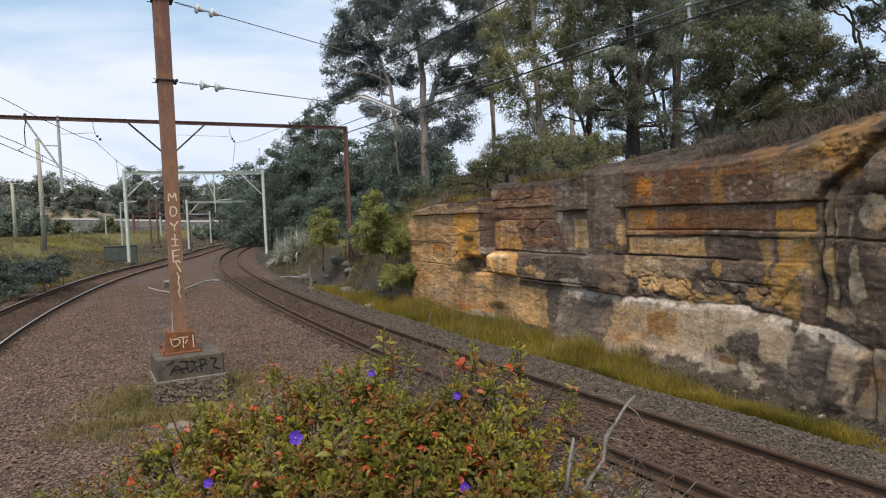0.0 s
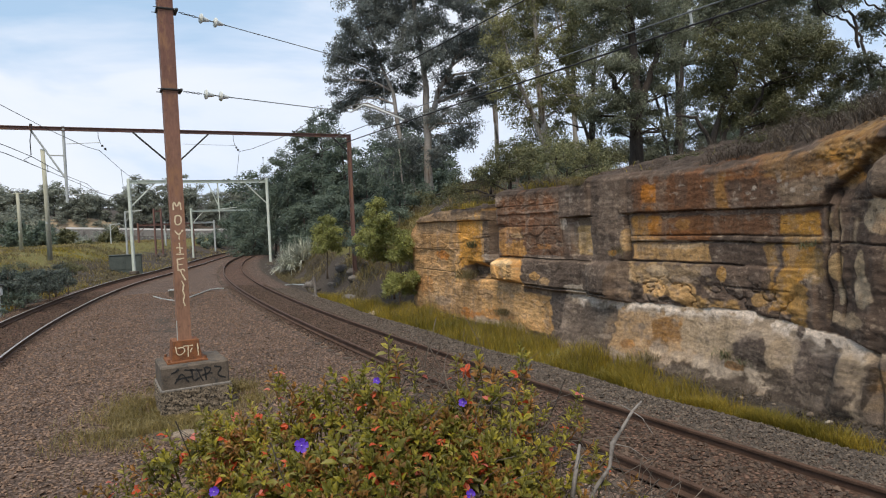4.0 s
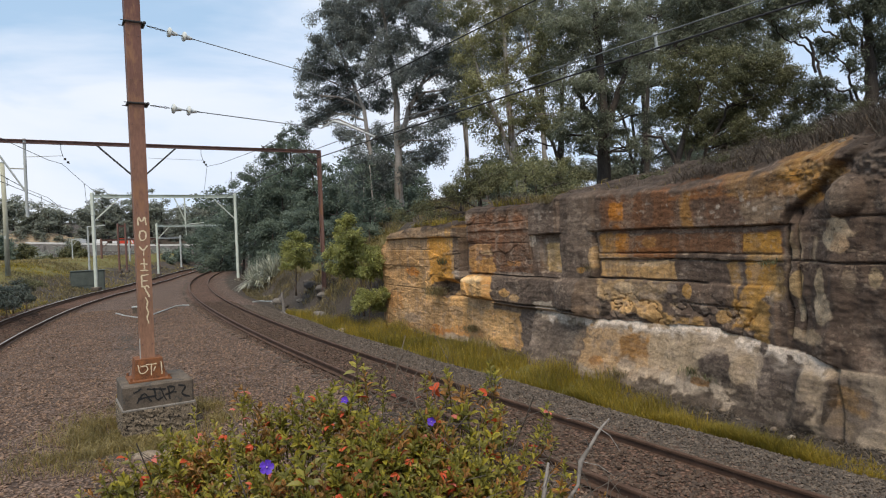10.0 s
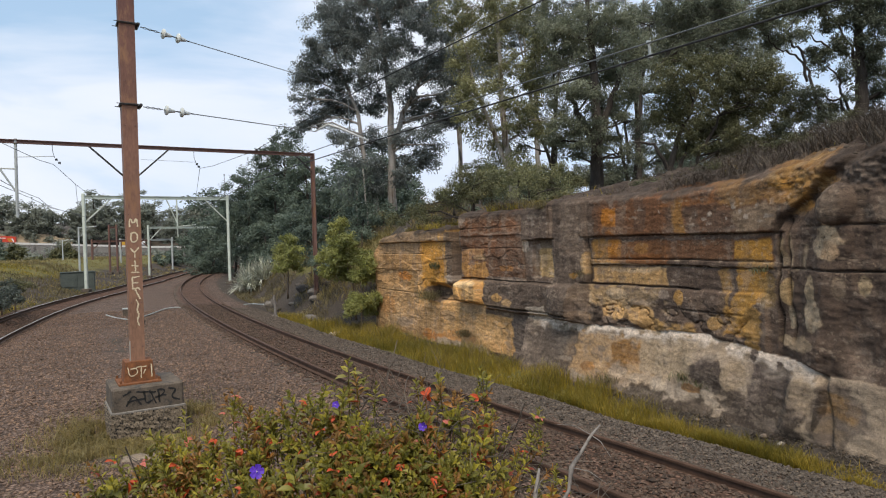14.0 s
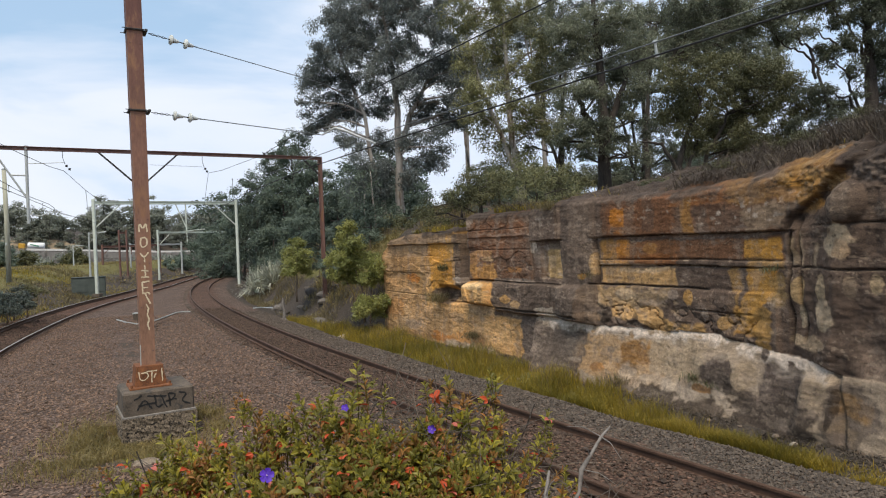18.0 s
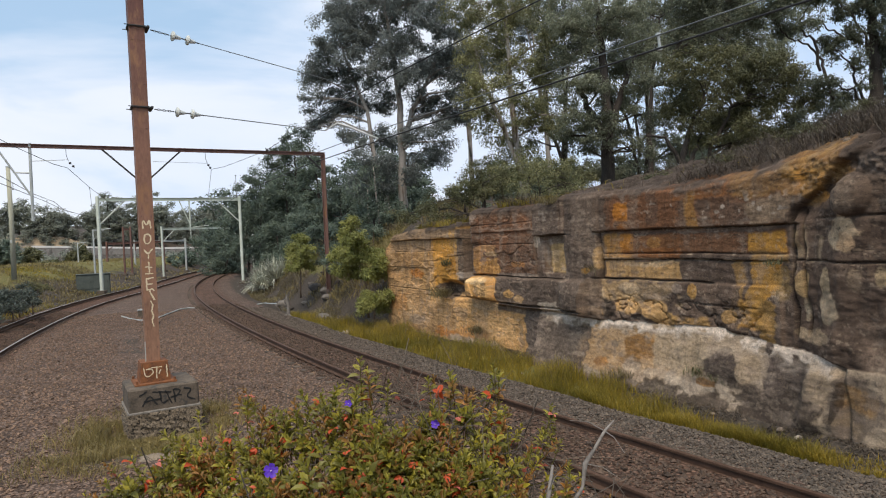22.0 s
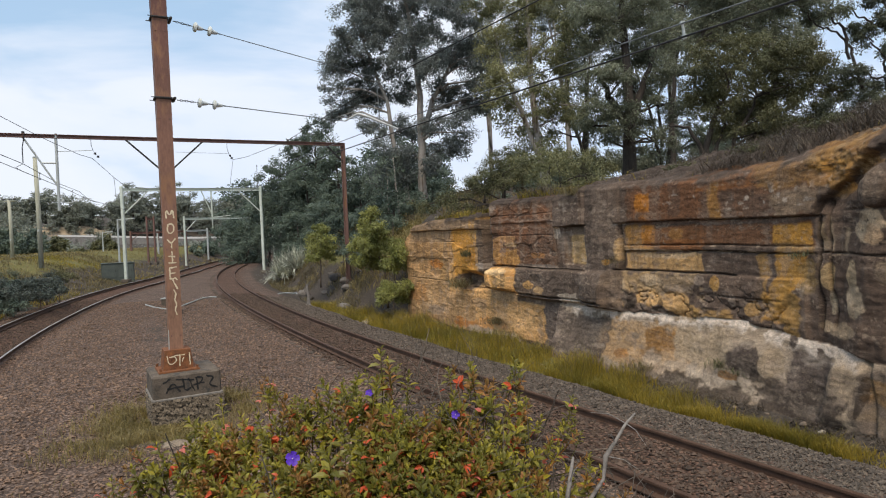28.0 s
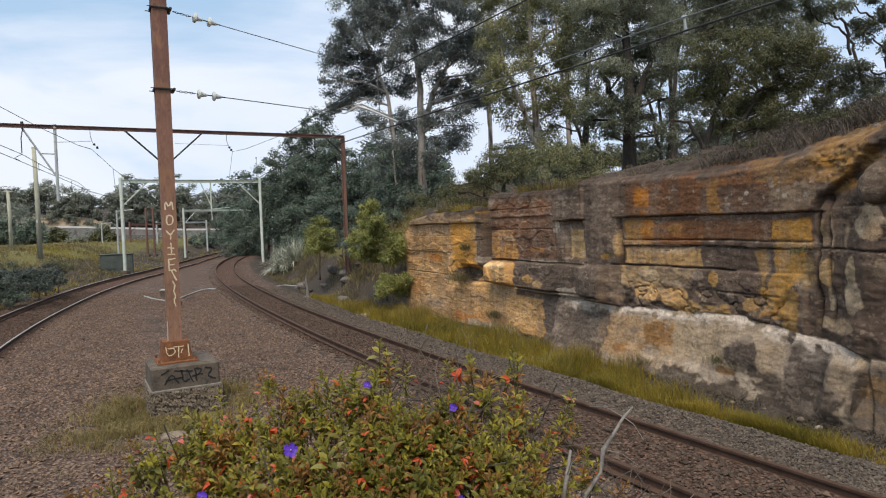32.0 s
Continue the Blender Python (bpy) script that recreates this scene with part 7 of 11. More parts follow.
tree('twisted dark multi-stemmed tree with olive foliage on the cliff top', 'tree', (8.78, 21.0, 4.9), [[(8.78, 21.0, 4.5), (8.72, 21.0, 5.57), (9.04, 21.0, 6.37), (9.5, 21.0, 7.42)], [(8.72, 21.0, 5.08), (8.13, 21.0, 6.04), (7.5, 21.0, 6.16)], [(9.47, 21.0, 4.48), (9.66, 21.0, 5.72), (10.22, 21.0, 6.68), (10.77, 21.0, 7.55)], [(8.79, 21.0, 4.9), (9.21, 21.0, 5.73), (9.31, 21.0, 6.18)]],
     [(8.7, 21.0, 7.54, 0.73, 0.58), (9.73, 21.48, 7.88, 0.75, 0.63), (10.17, 20.52, 7.46, 0.71, 0.61), (11.29, 21.24, 7.19, 0.7, 0.59),
      (9.03, 20.76, 6.68, 0.79, 0.54), (10.44, 21.66, 6.71, 0.83, 0.6), (10.68, 20.34, 6.19, 0.71, 0.49), (9.48, 21.0, 5.9, 0.66, 0.33),
      (10.62, 21.48, 5.84, 0.67, 0.34), (11.57, 20.52, 6.45, 0.64, 0.53), (8.6, 21.24, 6.97, 0.48, 0.41), (11.52, 20.76, 5.79, 0.54, 0.32),
      (10.56, 21.66, 8.63, 0.83, 0.56), (8.7, 20.34, 8.33, 0.71, 0.53), (10.77, 21.0, 7.91, 0.55, 0.44), (12.14, 21.48, 8.27, 0.75, 0.49),
      (12.21, 20.52, 7.8, 0.64, 0.43), (13.19, 21.24, 7.52, 0.59, 0.33), (11.62, 20.76, 7.32, 0.72, 0.43), (13.15, 21.66, 7.1, 0.75, 0.34),
      (10.96, 20.34, 8.29, 0.71, 0.42), (12.04, 21.0, 8.57, 0.47, 0.26), (13.68, 21.48, 7.16, 0.49, 0.26)],
     M_BARK_DARK, L_OLIVE, seed=11, size=0.091, per=126, clump=0.306, density=1.45, radius=0.13)
tree('tall gum behind the cliff top with high dense crown', 'tree', (10.93, 30.0, 5.54), [[(10.93, 30.0, 5.14), (10.85, 30.0, 7.85), (11.15, 30.0, 10.38), (11.58, 30.0, 12.89)], [(11.15, 30.0, 9.73), (12.59, 30.0, 11.85), (13.63, 30.0, 13.32)]],
     [(11.05, 30.0, 11.9, 1.3, 0.94), (12.88, 30.69, 12.05, 1.33, 0.96), (13.8, 29.31, 11.71, 1.27, 0.92), (12.1, 30.34, 13.24, 2.11, 1.05),
      (14.48, 29.66, 12.91, 2.06, 1.03), (16.15, 30.94, 11.75, 1.18, 0.97), (15.18, 29.06, 12.44, 1.01, 0.76), (16.55, 30.0, 11.07, 0.73, 0.57),
      (17.6, 30.69, 12.65, 0.91, 0.64), (15.92, 29.31, 9.91, 0.66, 0.51), (17.01, 30.34, 11.54, 0.69, 0.58), (15.76, 29.66, 11.03, 0.93, 0.62),
      (15.09, 30.94, 11.53, 0.97, 0.64), (15.16, 29.06, 10.24, 0.76, 0.61), (13.35, 30.0, 11.44, 1.04, 0.68), (7.14, 30.69, 13.54, 2.13, 1.07),
      (11.53, 29.31, 10.32, 0.87, 0.66)],
     M_BARK_DARK, L_GUMOLIVE, seed=13, size=0.14, per=92, clump=0.408, density=1.08, radius=0.14)
tree('dark gum with straight trunk and bare crooked boughs on the hill', 'tree', (12.28, 17.0, 5.99), [[(12.28, 17.0, 5.5), (12.34, 17.0, 6.84), (12.3, 17.0, 7.91), (12.25, 17.0, 9.12), (12.19, 17.0, 10.34)], [(12.1, 17.0, 5.84), (11.76, 17.0, 6.55), (11.32, 17.0, 6.68), (11.04, 17.0, 6.86)], [(11.17, 17.0, 6.34), (10.89, 17.0, 7.14), (10.84, 17.0, 7.5), (10.53, 17.0, 7.8), (10.18, 17.0, 7.94), (9.87, 17.0, 8.17), (9.67, 17.0, 8.47)], [(12.07, 17.0, 5.99), (11.77, 17.0, 6.78), (11.71, 17.0, 7.16), (11.47, 17.0, 7.49), (11.28, 17.0, 7.65)], [(12.23, 17.0, 7.36), (11.99, 17.0, 8.19), (11.71, 17.0, 8.6), (11.3, 17.0, 9.06)], [(10.84, 17.0, 7.1), (10.72, 17.0, 7.85), (10.44, 17.0, 8.09), (10.34, 17.0, 8.46), (10.55, 17.0, 8.76)], [(11.99, 17.0, 7.79), (11.51, 17.0, 8.0), (11.12, 17.0, 8.15), (10.81, 17.0, 8.5)]],
     [(11.67, 17.0, 8.01, 0.47, 0.3), (11.53, 17.39, 7.94, 0.36, 0.18), (11.7, 16.61, 7.39, 0.2, 0.29), (11.88, 17.19, 7.28, 0.21, 0.21),
      (10.73, 16.81, 6.7, 0.53, 0.26), (11.75, 17.53, 6.54, 0.46, 0.21), (12.3, 16.47, 8.19, 0.4, 0.57), (12.76, 17.0, 7.44, 0.38, 0.59),
      (13.0, 17.39, 6.76, 0.36, 0.45), (12.28, 16.61, 8.98, 0.49, 0.43), (11.83, 17.19, 9.35, 0.45, 0.21), (10.94, 16.81, 9.14, 0.44, 0.18),
      (10.77, 17.53, 9.37, 0.46, 0.21), (9.5, 16.47, 8.74, 0.34, 0.26), (9.57, 17.0, 8.58, 0.27, 0.21), (12.24, 17.39, 8.88, 0.21, 0.24),
      (10.49, 16.61, 8.26, 0.13, 0.1), (11.08, 17.19, 7.98, 0.15, 0.1), (10.15, 16.81, 8.24, 0.12, 0.09), (14.01, 17.53, 8.83, 0.76, 0.91),
      (13.28, 16.47, 7.0, 0.71, 0.71), (12.98, 17.0, 10.03, 1.03, 0.59), (11.82, 17.39, 10.2, 0.91, 0.45), (10.07, 16.61, 9.74, 0.87, 0.43),
      (11.53, 17.19, 8.59, 0.13, 0.12), (11.88, 16.81, 6.8, 0.18, 0.26), (14.99, 17.53, 8.19, 0.91, 1.22),
      (9.83, 16.6, 9.06, 0.5, 0.35), (10.76, 16.76, 9.11, 0.5, 0.3), (11.76, 17.08, 8.85, 0.45, 0.35), (9.12, 16.92, 8.63, 0.5, 0.3), (12.63, 17.24, 7.68, 0.45, 0.5), (11.31, 17.16, 7.65, 0.3, 0.2), (8.53, 17.4, 9.18, 0.6, 0.4), (7.61, 17.24, 9.06, 0.6, 0.4), (10.19, 17.4, 8.37, 0.3, 0.2), (12.46, 16.76, 8.9, 0.5, 0.5)],
     M_BARK_DARK, L_SHADE, seed=15, size=0.084, per=114, clump=0.238, density=1.68, radius=0.19, limb=0.22)
tree('rounded yellow-green shrub on the cliff top', 'shrub', (3.81, 20.0, 3.9), [[(3.81, 20.0, 3.5), (3.82, 20.0, 4.33), (3.67, 20.0, 5.03)]],
     [(3.84, 20.0, 4.98, 0.59, 0.42), (4.63, 20.46, 4.86, 0.57, 0.43), (3.15, 19.54, 4.58, 0.51, 0.37), (4.22, 20.23, 4.33, 0.6, 0.28),
      (4.9, 19.77, 4.53, 0.38, 0.31), (4.68, 20.63, 5.32, 0.43, 0.29), (3.45, 19.37, 4.14, 0.47, 0.2)],
     M_BARK_DARK, L_GUMLIGHT, seed=17, size=0.077, per=92, clump=0.272, radius=0.06, name='shrub', density=1.2)
tree('olive scrub on the cliff top', 'shrub', (2.5, 24.0, 4.14), [[(2.5, 24.0, 3.74), (2.42, 24.0, 5.08)]],
     [(2.1, 24.0, 4.67, 0.63, 0.38), (2.9, 24.55, 4.89, 0.64, 0.47), (3.29, 23.45, 5.3, 0.49, 0.41), (1.49, 24.27, 4.72, 0.59, 0.42),
      (0.42, 23.73, 4.41, 0.7, 0.45), (-0.43, 24.75, 4.07, 0.64, 0.3), (0.8, 23.25, 3.87, 0.61, 0.2), (1.91, 24.0, 5.3, 0.54, 0.46)],
     M_BARK_DARK, L_OLIVE, seed=19, size=0.091, per=92, clump=0.306, radius=0.06, name='shrub', density=1.2)
tree('pale yellowish tree behind the scrub', 'tree', (4.98, 44.0, 5.58), [[(4.98, 44.0, 5.18), (4.87, 44.0, 8.23)]],
     [(4.86, 44.0, 8.04, 0.92, 0.61), (4.19, 45.01, 7.8, 0.78, 0.55), (5.67, 42.99, 7.53, 0.82, 0.6), (4.69, 44.5, 6.96, 1.31, 0.62)],
     M_BARK_PALE, L_GUMLIGHT, seed=21, size=0.168, per=69, clump=0.468, radius=0.12, density=1.2)
tree('dense dark green tree in the wood beside the curve', 'tree', (-12.56, 66.0, 6.1), [[(-12.62, 66.0, 4.45), (-12.11, 66.0, 10.68), (-12.24, 66.0, 12.94)]],
     [(-12.24, 66.0, 12.94, 2.03, 1.89), (-14.36, 67.51, 11.45, 1.63, 1.68), (-10.35, 64.49, 11.08, 1.56, 1.6), (-12.53, 66.75, 9.79, 2.35, 1.79),
      (-13.74, 65.25, 8.28, 1.72, 1.5), (-11.37, 68.07, 8.2, 1.79, 1.56)],
     M_BARK_DARK, L_DARK, seed=40, size=0.224, per=150, clump=0.79, density=1.14, radius=0.16, droop=0.25, ratio=0.5, group='trees in the wood')
tree('dense dark green tree in the wood beside the curve', 'tree', (-17.59, 72.0, 3.46), [[(-17.65, 72.0, 1.82), (-17.12, 72.0, 7.8), (-17.25, 72.0, 10.28)]],
     [(-17.25, 72.0, 10.28, 2.01, 1.88), (-19.48, 73.65, 8.74, 1.62, 1.66), (-15.25, 70.35, 8.49, 1.55, 1.59), (-17.61, 72.82, 7.11, 2.33, 1.77),
      (-18.69, 71.18, 5.66, 1.71, 1.48), (-16.56, 74.26, 5.47, 1.78, 1.55)],
     M_BARK_DARK, L_DARK, seed=41, size=0.238, per=150, clump=0.85, density=1.14, radius=0.16, droop=0.25, ratio=0.5, group='trees in the wood')
tree('dense dark green tree in the wood beside the curve', 'tree', (-13.21, 64.0, 1.89), [[(-13.27, 64.0, 0.27), (-12.77, 64.0, 6.36), (-12.89, 64.0, 8.57)]],
     [(-12.89, 64.0, 8.57, 1.97, 1.83), (-14.98, 65.46, 7.02, 1.58, 1.63), (-11.03, 62.54, 6.84, 1.51, 1.55), (-13.19, 64.73, 5.45, 2.28, 1.73),
      (-14.34, 63.27, 4.06, 1.67, 1.45), (-12.08, 66.01, 3.81, 1.74, 1.51)],
     M_BARK_DARK, L_DARK, seed=42, size=0.217, per=150, clump=0.765, density=1.14, radius=0.16, droop=0.25, ratio=0.5, group='trees in the wood')
tree('dense dark green tree in the wood beside the curve', 'tree', (-9.42, 60.0, 3.99), [[(-9.47, 60.0, 2.55), (-9.05, 60.0, 7.6), (-9.17, 60.0, 9.66)]],
     [(-9.17, 60.0, 9.66, 1.68, 1.56), (-10.9, 61.37, 8.39, 1.35, 1.39), (-7.62, 58.63, 8.15, 1.29, 1.32), (-9.39, 60.69, 7.03, 1.94, 1.48),
      (-10.41, 59.31, 5.81, 1.42, 1.24), (-8.41, 61.89, 5.68, 1.48, 1.29)],
     M_BARK_DARK, L_DARK, seed=43, size=0.21, per=150, clump=0.722, density=1.14, radius=0.16, droop=0.25, ratio=0.5, group='trees in the wood')
tree('dense dark green tree in the wood beside the curve', 'tree', (-6.44, 52.0, 2.0), [[(-6.48, 52.0, 0.69), (-6.13, 52.0, 5.14), (-6.23, 52.0, 6.93)]],
     [(-6.23, 52.0, 6.93, 1.45, 1.35), (-7.7, 53.19, 5.79, 1.17, 1.2), (-4.92, 50.81, 5.67, 1.12, 1.15), (-6.4, 52.59, 4.62, 1.68, 1.28),
      (-7.33, 51.41, 3.61, 1.23, 1.07), (-5.51, 53.63, 3.41, 1.29, 1.12)],
     M_BARK_DARK, L_DARK, seed=44, size=0.189, per=150, clump=0.637, density=1.14, radius=0.16, droop=0.25, ratio=0.5, group='trees in the wood')
tree('dense dark green tree in the wood beside the curve', 'tree', (-9.77, 58.0, 0.45), [[(-9.77, 58.0, 0.05), (-9.41, 58.0, 3.97), (-9.52, 58.0, 5.98)]],
     [(-9.52, 58.0, 5.98, 1.62, 1.51), (-11.22, 59.33, 4.66, 1.3, 1.34), (-8.01, 56.67, 4.59, 1.25, 1.28), (-9.75, 58.66, 3.38, 1.87, 1.43),
      (-10.72, 57.34, 2.27, 1.37, 1.2), (-8.81, 59.82, 1.99, 1.43, 1.25)],
     M_BARK_DARK, L_DARK, seed=45, size=0.203, per=150, clump=0.705, density=1.14, radius=0.16, droop=0.25, ratio=0.5, group='trees in the wood')
tree('dense dark green tree in the wood beside the curve', 'tree', (-20.55, 78.0, 0.57), [[(-20.59, 78.0, -0.57), (-20.08, 78.0, 4.55), (-20.21, 78.0, 7.25)]],
     [(-20.21, 78.0, 7.25, 1.96, 1.83), (-22.48, 79.78, 5.67, 1.58, 1.62), (-18.19, 76.22, 5.56, 1.51, 1.55), (-20.61, 78.89, 4.11, 2.27, 1.73),
      (-21.6, 77.11, 2.76, 1.66, 1.45), (-19.66, 80.45, 2.45, 1.74, 1.51)],
     M_BARK_DARK, L_DARK, seed=46, size=0.252, per=150, clump=0.918, density=1.14, radius=0.16, droop=0.25, ratio=0.5, group='trees in the wood')
tree('dense dark green tree in the wood beside the curve', 'tree', (-13.75, 62.0, -1.17), [[(-13.68, 62.0, -0.01), (-13.38, 62.0, 2.0), (-13.49, 62.0, 4.16)]],
     [(-13.49, 62.0, 4.16, 1.56, 1.45), (-15.23, 63.42, 2.85, 1.25, 1.29), (-11.94, 60.58, 2.86, 1.2, 1.23), (-13.77, 62.71, 1.63, 1.8, 1.37),
      (-14.62, 61.29, 0.6, 1.32, 1.15), (-12.96, 63.95, 0.26, 1.38, 1.2)],
     M_BARK_DARK, L_DARK, seed=47, size=0.21, per=150, clump=0.748, density=1.14, radius=0.16, droop=0.25, ratio=0.5, group='trees in the wood')
tree('dense dark green tree in the wood beside the curve', 'tree', (-5.78, 46.0, 0.2), [[(-5.75, 46.0, 0.52), (-5.54, 46.0, 2.12), (-5.63, 46.0, 3.72)]],
     [(-5.63, 46.0, 3.72, 1.03, 0.96), (-6.7, 47.05, 2.85, 0.83, 0.85), (-4.68, 44.95, 2.86, 0.79, 0.81), (-5.77, 46.53, 2.05, 1.19, 0.91),
      (-6.4, 45.47, 1.37, 0.87, 0.76), (-5.16, 47.45, 1.14, 0.91, 0.79)],
     M_BARK_DARK, L_DARK, seed=48, size=0.168, per=150, clump=0.578, density=1.14, radius=0.16, droop=0.25, ratio=0.5, group='trees in the wood')
tree('dense dark green tree in the wood beside the curve', 'tree', (-25.18, 84.0, -2.0), [[(-25.09, 84.0, -0.71), (-24.71, 84.0, 1.5), (-24.84, 84.0, 4.42)]],
     [(-24.84, 84.0, 4.42, 1.88, 1.75), (-27.14, 85.92, 2.84, 1.51, 1.55), (-22.78, 82.08, 2.85, 1.44, 1.48), (-25.29, 84.96, 1.37, 2.17, 1.65),
      (-26.11, 83.04, 0.13, 1.59, 1.38), (-24.49, 86.64, -0.28, 1.66, 1.44)],
     M_BARK_DARK, L_DARK, seed=49, size=0.266, per=150, clump=0.977, density=1.14, radius=0.16, droop=0.25, ratio=0.5, group='trees in the wood')
tree('dense dark green tree in the wood beside the curve', 'tree', (-0.54, 50.0, 2.35), [[(-0.56, 50.0, 1.26), (-0.29, 50.0, 4.42), (-0.39, 50.0, 6.15)]],
     [(-0.39, 50.0, 6.15, 1.12, 1.04), (-1.42, 51.14, 5.27, 0.9, 0.92), (0.51, 48.86, 5.17, 0.86, 0.88), (-0.47, 50.57, 4.37, 1.29, 0.98),
      (-1.27, 49.43, 3.59, 0.95, 0.82), (0.31, 51.57, 3.44, 0.99, 0.86)],
     M_BARK_DARK, L_DARK, seed=50, size=0.182, per=150, clump=0.612, density=1.14, radius=0.16, droop=0.25, ratio=0.5, group='trees in the wood')
tree('dense dark green tree in the wood beside the curve', 'tree', (1.72, 52.0, 2.87), [[(1.7, 52.0, 1.93), (1.94, 52.0, 4.03), (1.82, 52.0, 5.83)]],
     [(1.82, 52.0, 5.83, 0.87, 0.81), (1.08, 53.19, 5.15, 0.7, 0.72), (2.49, 50.81, 5.06, 0.67, 0.69), (1.79, 52.59, 4.45, 1.01, 0.77),
      (1.12, 51.41, 3.83, 0.74, 0.64), (2.45, 53.63, 3.73, 0.77, 0.67)],
     M_BARK_DARK, L_DARK, seed=51, size=0.189, per=150, clump=0.637, density=1.14, radius=0.16, droop=0.25, ratio=0.5, group='trees in the wood')
tree('dense dark green tree in the wood beside the curve', 'tree', (3.61, 48.0, 3.52), [[(3.59, 48.0, 2.7), (3.79, 48.0, 4.13), (3.68, 48.0, 5.79)]],
     [(3.68, 48.0, 5.79, 0.67, 0.63), (3.16, 49.1, 5.28, 0.54, 0.55), (4.14, 46.9, 5.18, 0.52, 0.53), (3.69, 48.55, 4.74, 0.78, 0.59),
      (3.12, 47.45, 4.25, 0.57, 0.49), (4.24, 49.51, 4.2, 0.59, 0.52)],
     M_BARK_DARK, L_DARK, seed=52, size=0.175, per=150, clump=0.595, density=1.14, radius=0.16, droop=0.25, ratio=0.5, group='trees in the wood')
tree('dense dark green tree in the wood beside the curve', 'tree', (-3.56, 44.0, 1.83), [[(-3.58, 44.0, 0.89), (-3.34, 44.0, 3.23), (-3.43, 44.0, 4.76)]],
     [(-3.43, 44.0, 4.76, 0.86, 0.8), (-4.3, 45.01, 4.06, 0.69, 0.71), (-2.66, 42.99, 4.02, 0.66, 0.68), (-3.53, 44.5, 3.38, 1.0, 0.76),
      (-4.08, 43.5, 2.79, 0.73, 0.63), (-3.0, 45.38, 2.64, 0.76, 0.66)],
     M_BARK_DARK, L_DARK, seed=53, size=0.168, per=150, clump=0.552, density=1.14, radius=0.16, droop=0.25, ratio=0.5, group='trees in the wood')
tree('dense dark green tree in the wood beside the curve', 'tree', (-9.8, 50.0, -0.75), [[(-9.73, 50.0, 0.47), (-9.55, 50.0, 0.86), (-9.65, 50.0, 2.6)]],
     [(-9.65, 50.0, 2.6, 0.98, 0.91), (-10.76, 51.14, 1.75, 0.79, 0.81), (-8.64, 48.86, 1.81, 0.75, 0.77), (-9.83, 50.57, 1.0, 1.13, 0.86),
      (-10.33, 49.43, 0.38, 0.83, 0.72), (-9.34, 51.57, 0.11, 0.87, 0.75)],
     M_BARK_DARK, L_DARK, seed=54, size=0.182, per=150, clump=0.612, density=1.14, radius=0.16, droop=0.25, ratio=0.5, group='trees in the wood')
tree('dense dark green tree in the wood beside the curve', 'tree', (-5.75, 40.0, -0.02), [[(-5.7, 40.0, 0.83), (-5.57, 40.0, 0.88), (-5.65, 40.0, 2.27)]],
     [(-5.65, 40.0, 2.27, 0.67, 0.63), (-6.4, 40.91, 1.68, 0.54, 0.55), (-4.98, 39.09, 1.74, 0.52, 0.53), (-5.76, 40.46, 1.17, 0.78, 0.59),
      (-6.13, 39.54, 0.75, 0.57, 0.49), (-5.41, 41.26, 0.55, 0.59, 0.52)],
     M_BARK_DARK, L_DARK, seed=55, size=0.154, per=150, clump=0.51, density=1.14, radius=0.16, droop=0.25, ratio=0.5, group='trees in the wood')
tree('dense dark green tree in the wood beside the curve', 'tree', (-2.64, 37.0, 2.69), [[(-2.66, 37.0, 1.9), (-2.48, 37.0, 3.51), (-2.56, 37.0, 4.8)]],
     [(-2.56, 37.0, 4.8, 0.62, 0.58), (-3.18, 37.85, 4.31, 0.5, 0.51), (-2.0, 36.15, 4.25, 0.48, 0.49), (-2.63, 37.42, 3.81, 0.72, 0.55),
      (-3.02, 36.58, 3.37, 0.53, 0.46), (-2.24, 38.16, 3.29, 0.55, 0.48)],
     M_BARK_DARK, L_DARK, seed=56, size=0.147, per=150, clump=0.476, density=1.14, radius=0.16, droop=0.25, ratio=0.5, group='trees in the wood')
tree('dense dark green tree in the wood beside the curve', 'tree', (-4.34, 39.0, 1.86), [[(-4.36, 39.0, 1.02), (-4.16, 39.0, 2.92), (-4.24, 39.0, 4.27)]],
     [(-4.24, 39.0, 4.27, 0.71, 0.66), (-4.98, 39.89, 3.7, 0.57, 0.59), (-3.57, 38.11, 3.67, 0.54, 0.56), (-4.34, 39.45, 3.13, 0.82, 0.62),
      (-4.76, 38.55, 2.65, 0.6, 0.52), (-3.93, 40.23, 2.53, 0.63, 0.54)],
     M_BARK_DARK, L_DARK, seed=57, size=0.154, per=150, clump=0.501, density=1.14, radius=0.16, droop=0.25, ratio=0.5, group='trees in the wood')
tree('dense dark green tree in the wood beside the curve', 'tree', (-1.54, 38.0, 3.16), [[(-1.55, 38.0, 2.43), (-1.39, 38.0, 3.65), (-1.47, 38.0, 4.96)]],
     [(-1.47, 38.0, 4.96, 0.53, 0.5), (-1.98, 38.87, 4.56, 0.43, 0.44), (-1.01, 37.13, 4.49, 0.41, 0.42), (-1.52, 38.43, 4.12, 0.61, 0.47),
      (-1.87, 37.57, 3.74, 0.45, 0.39), (-1.18, 39.19, 3.69, 0.47, 0.41)],
     M_BARK_DARK, L_DARK, seed=58, size=0.147, per=150, clump=0.493, density=1.14, radius=0.16, droop=0.25, ratio=0.5, group='trees in the wood')
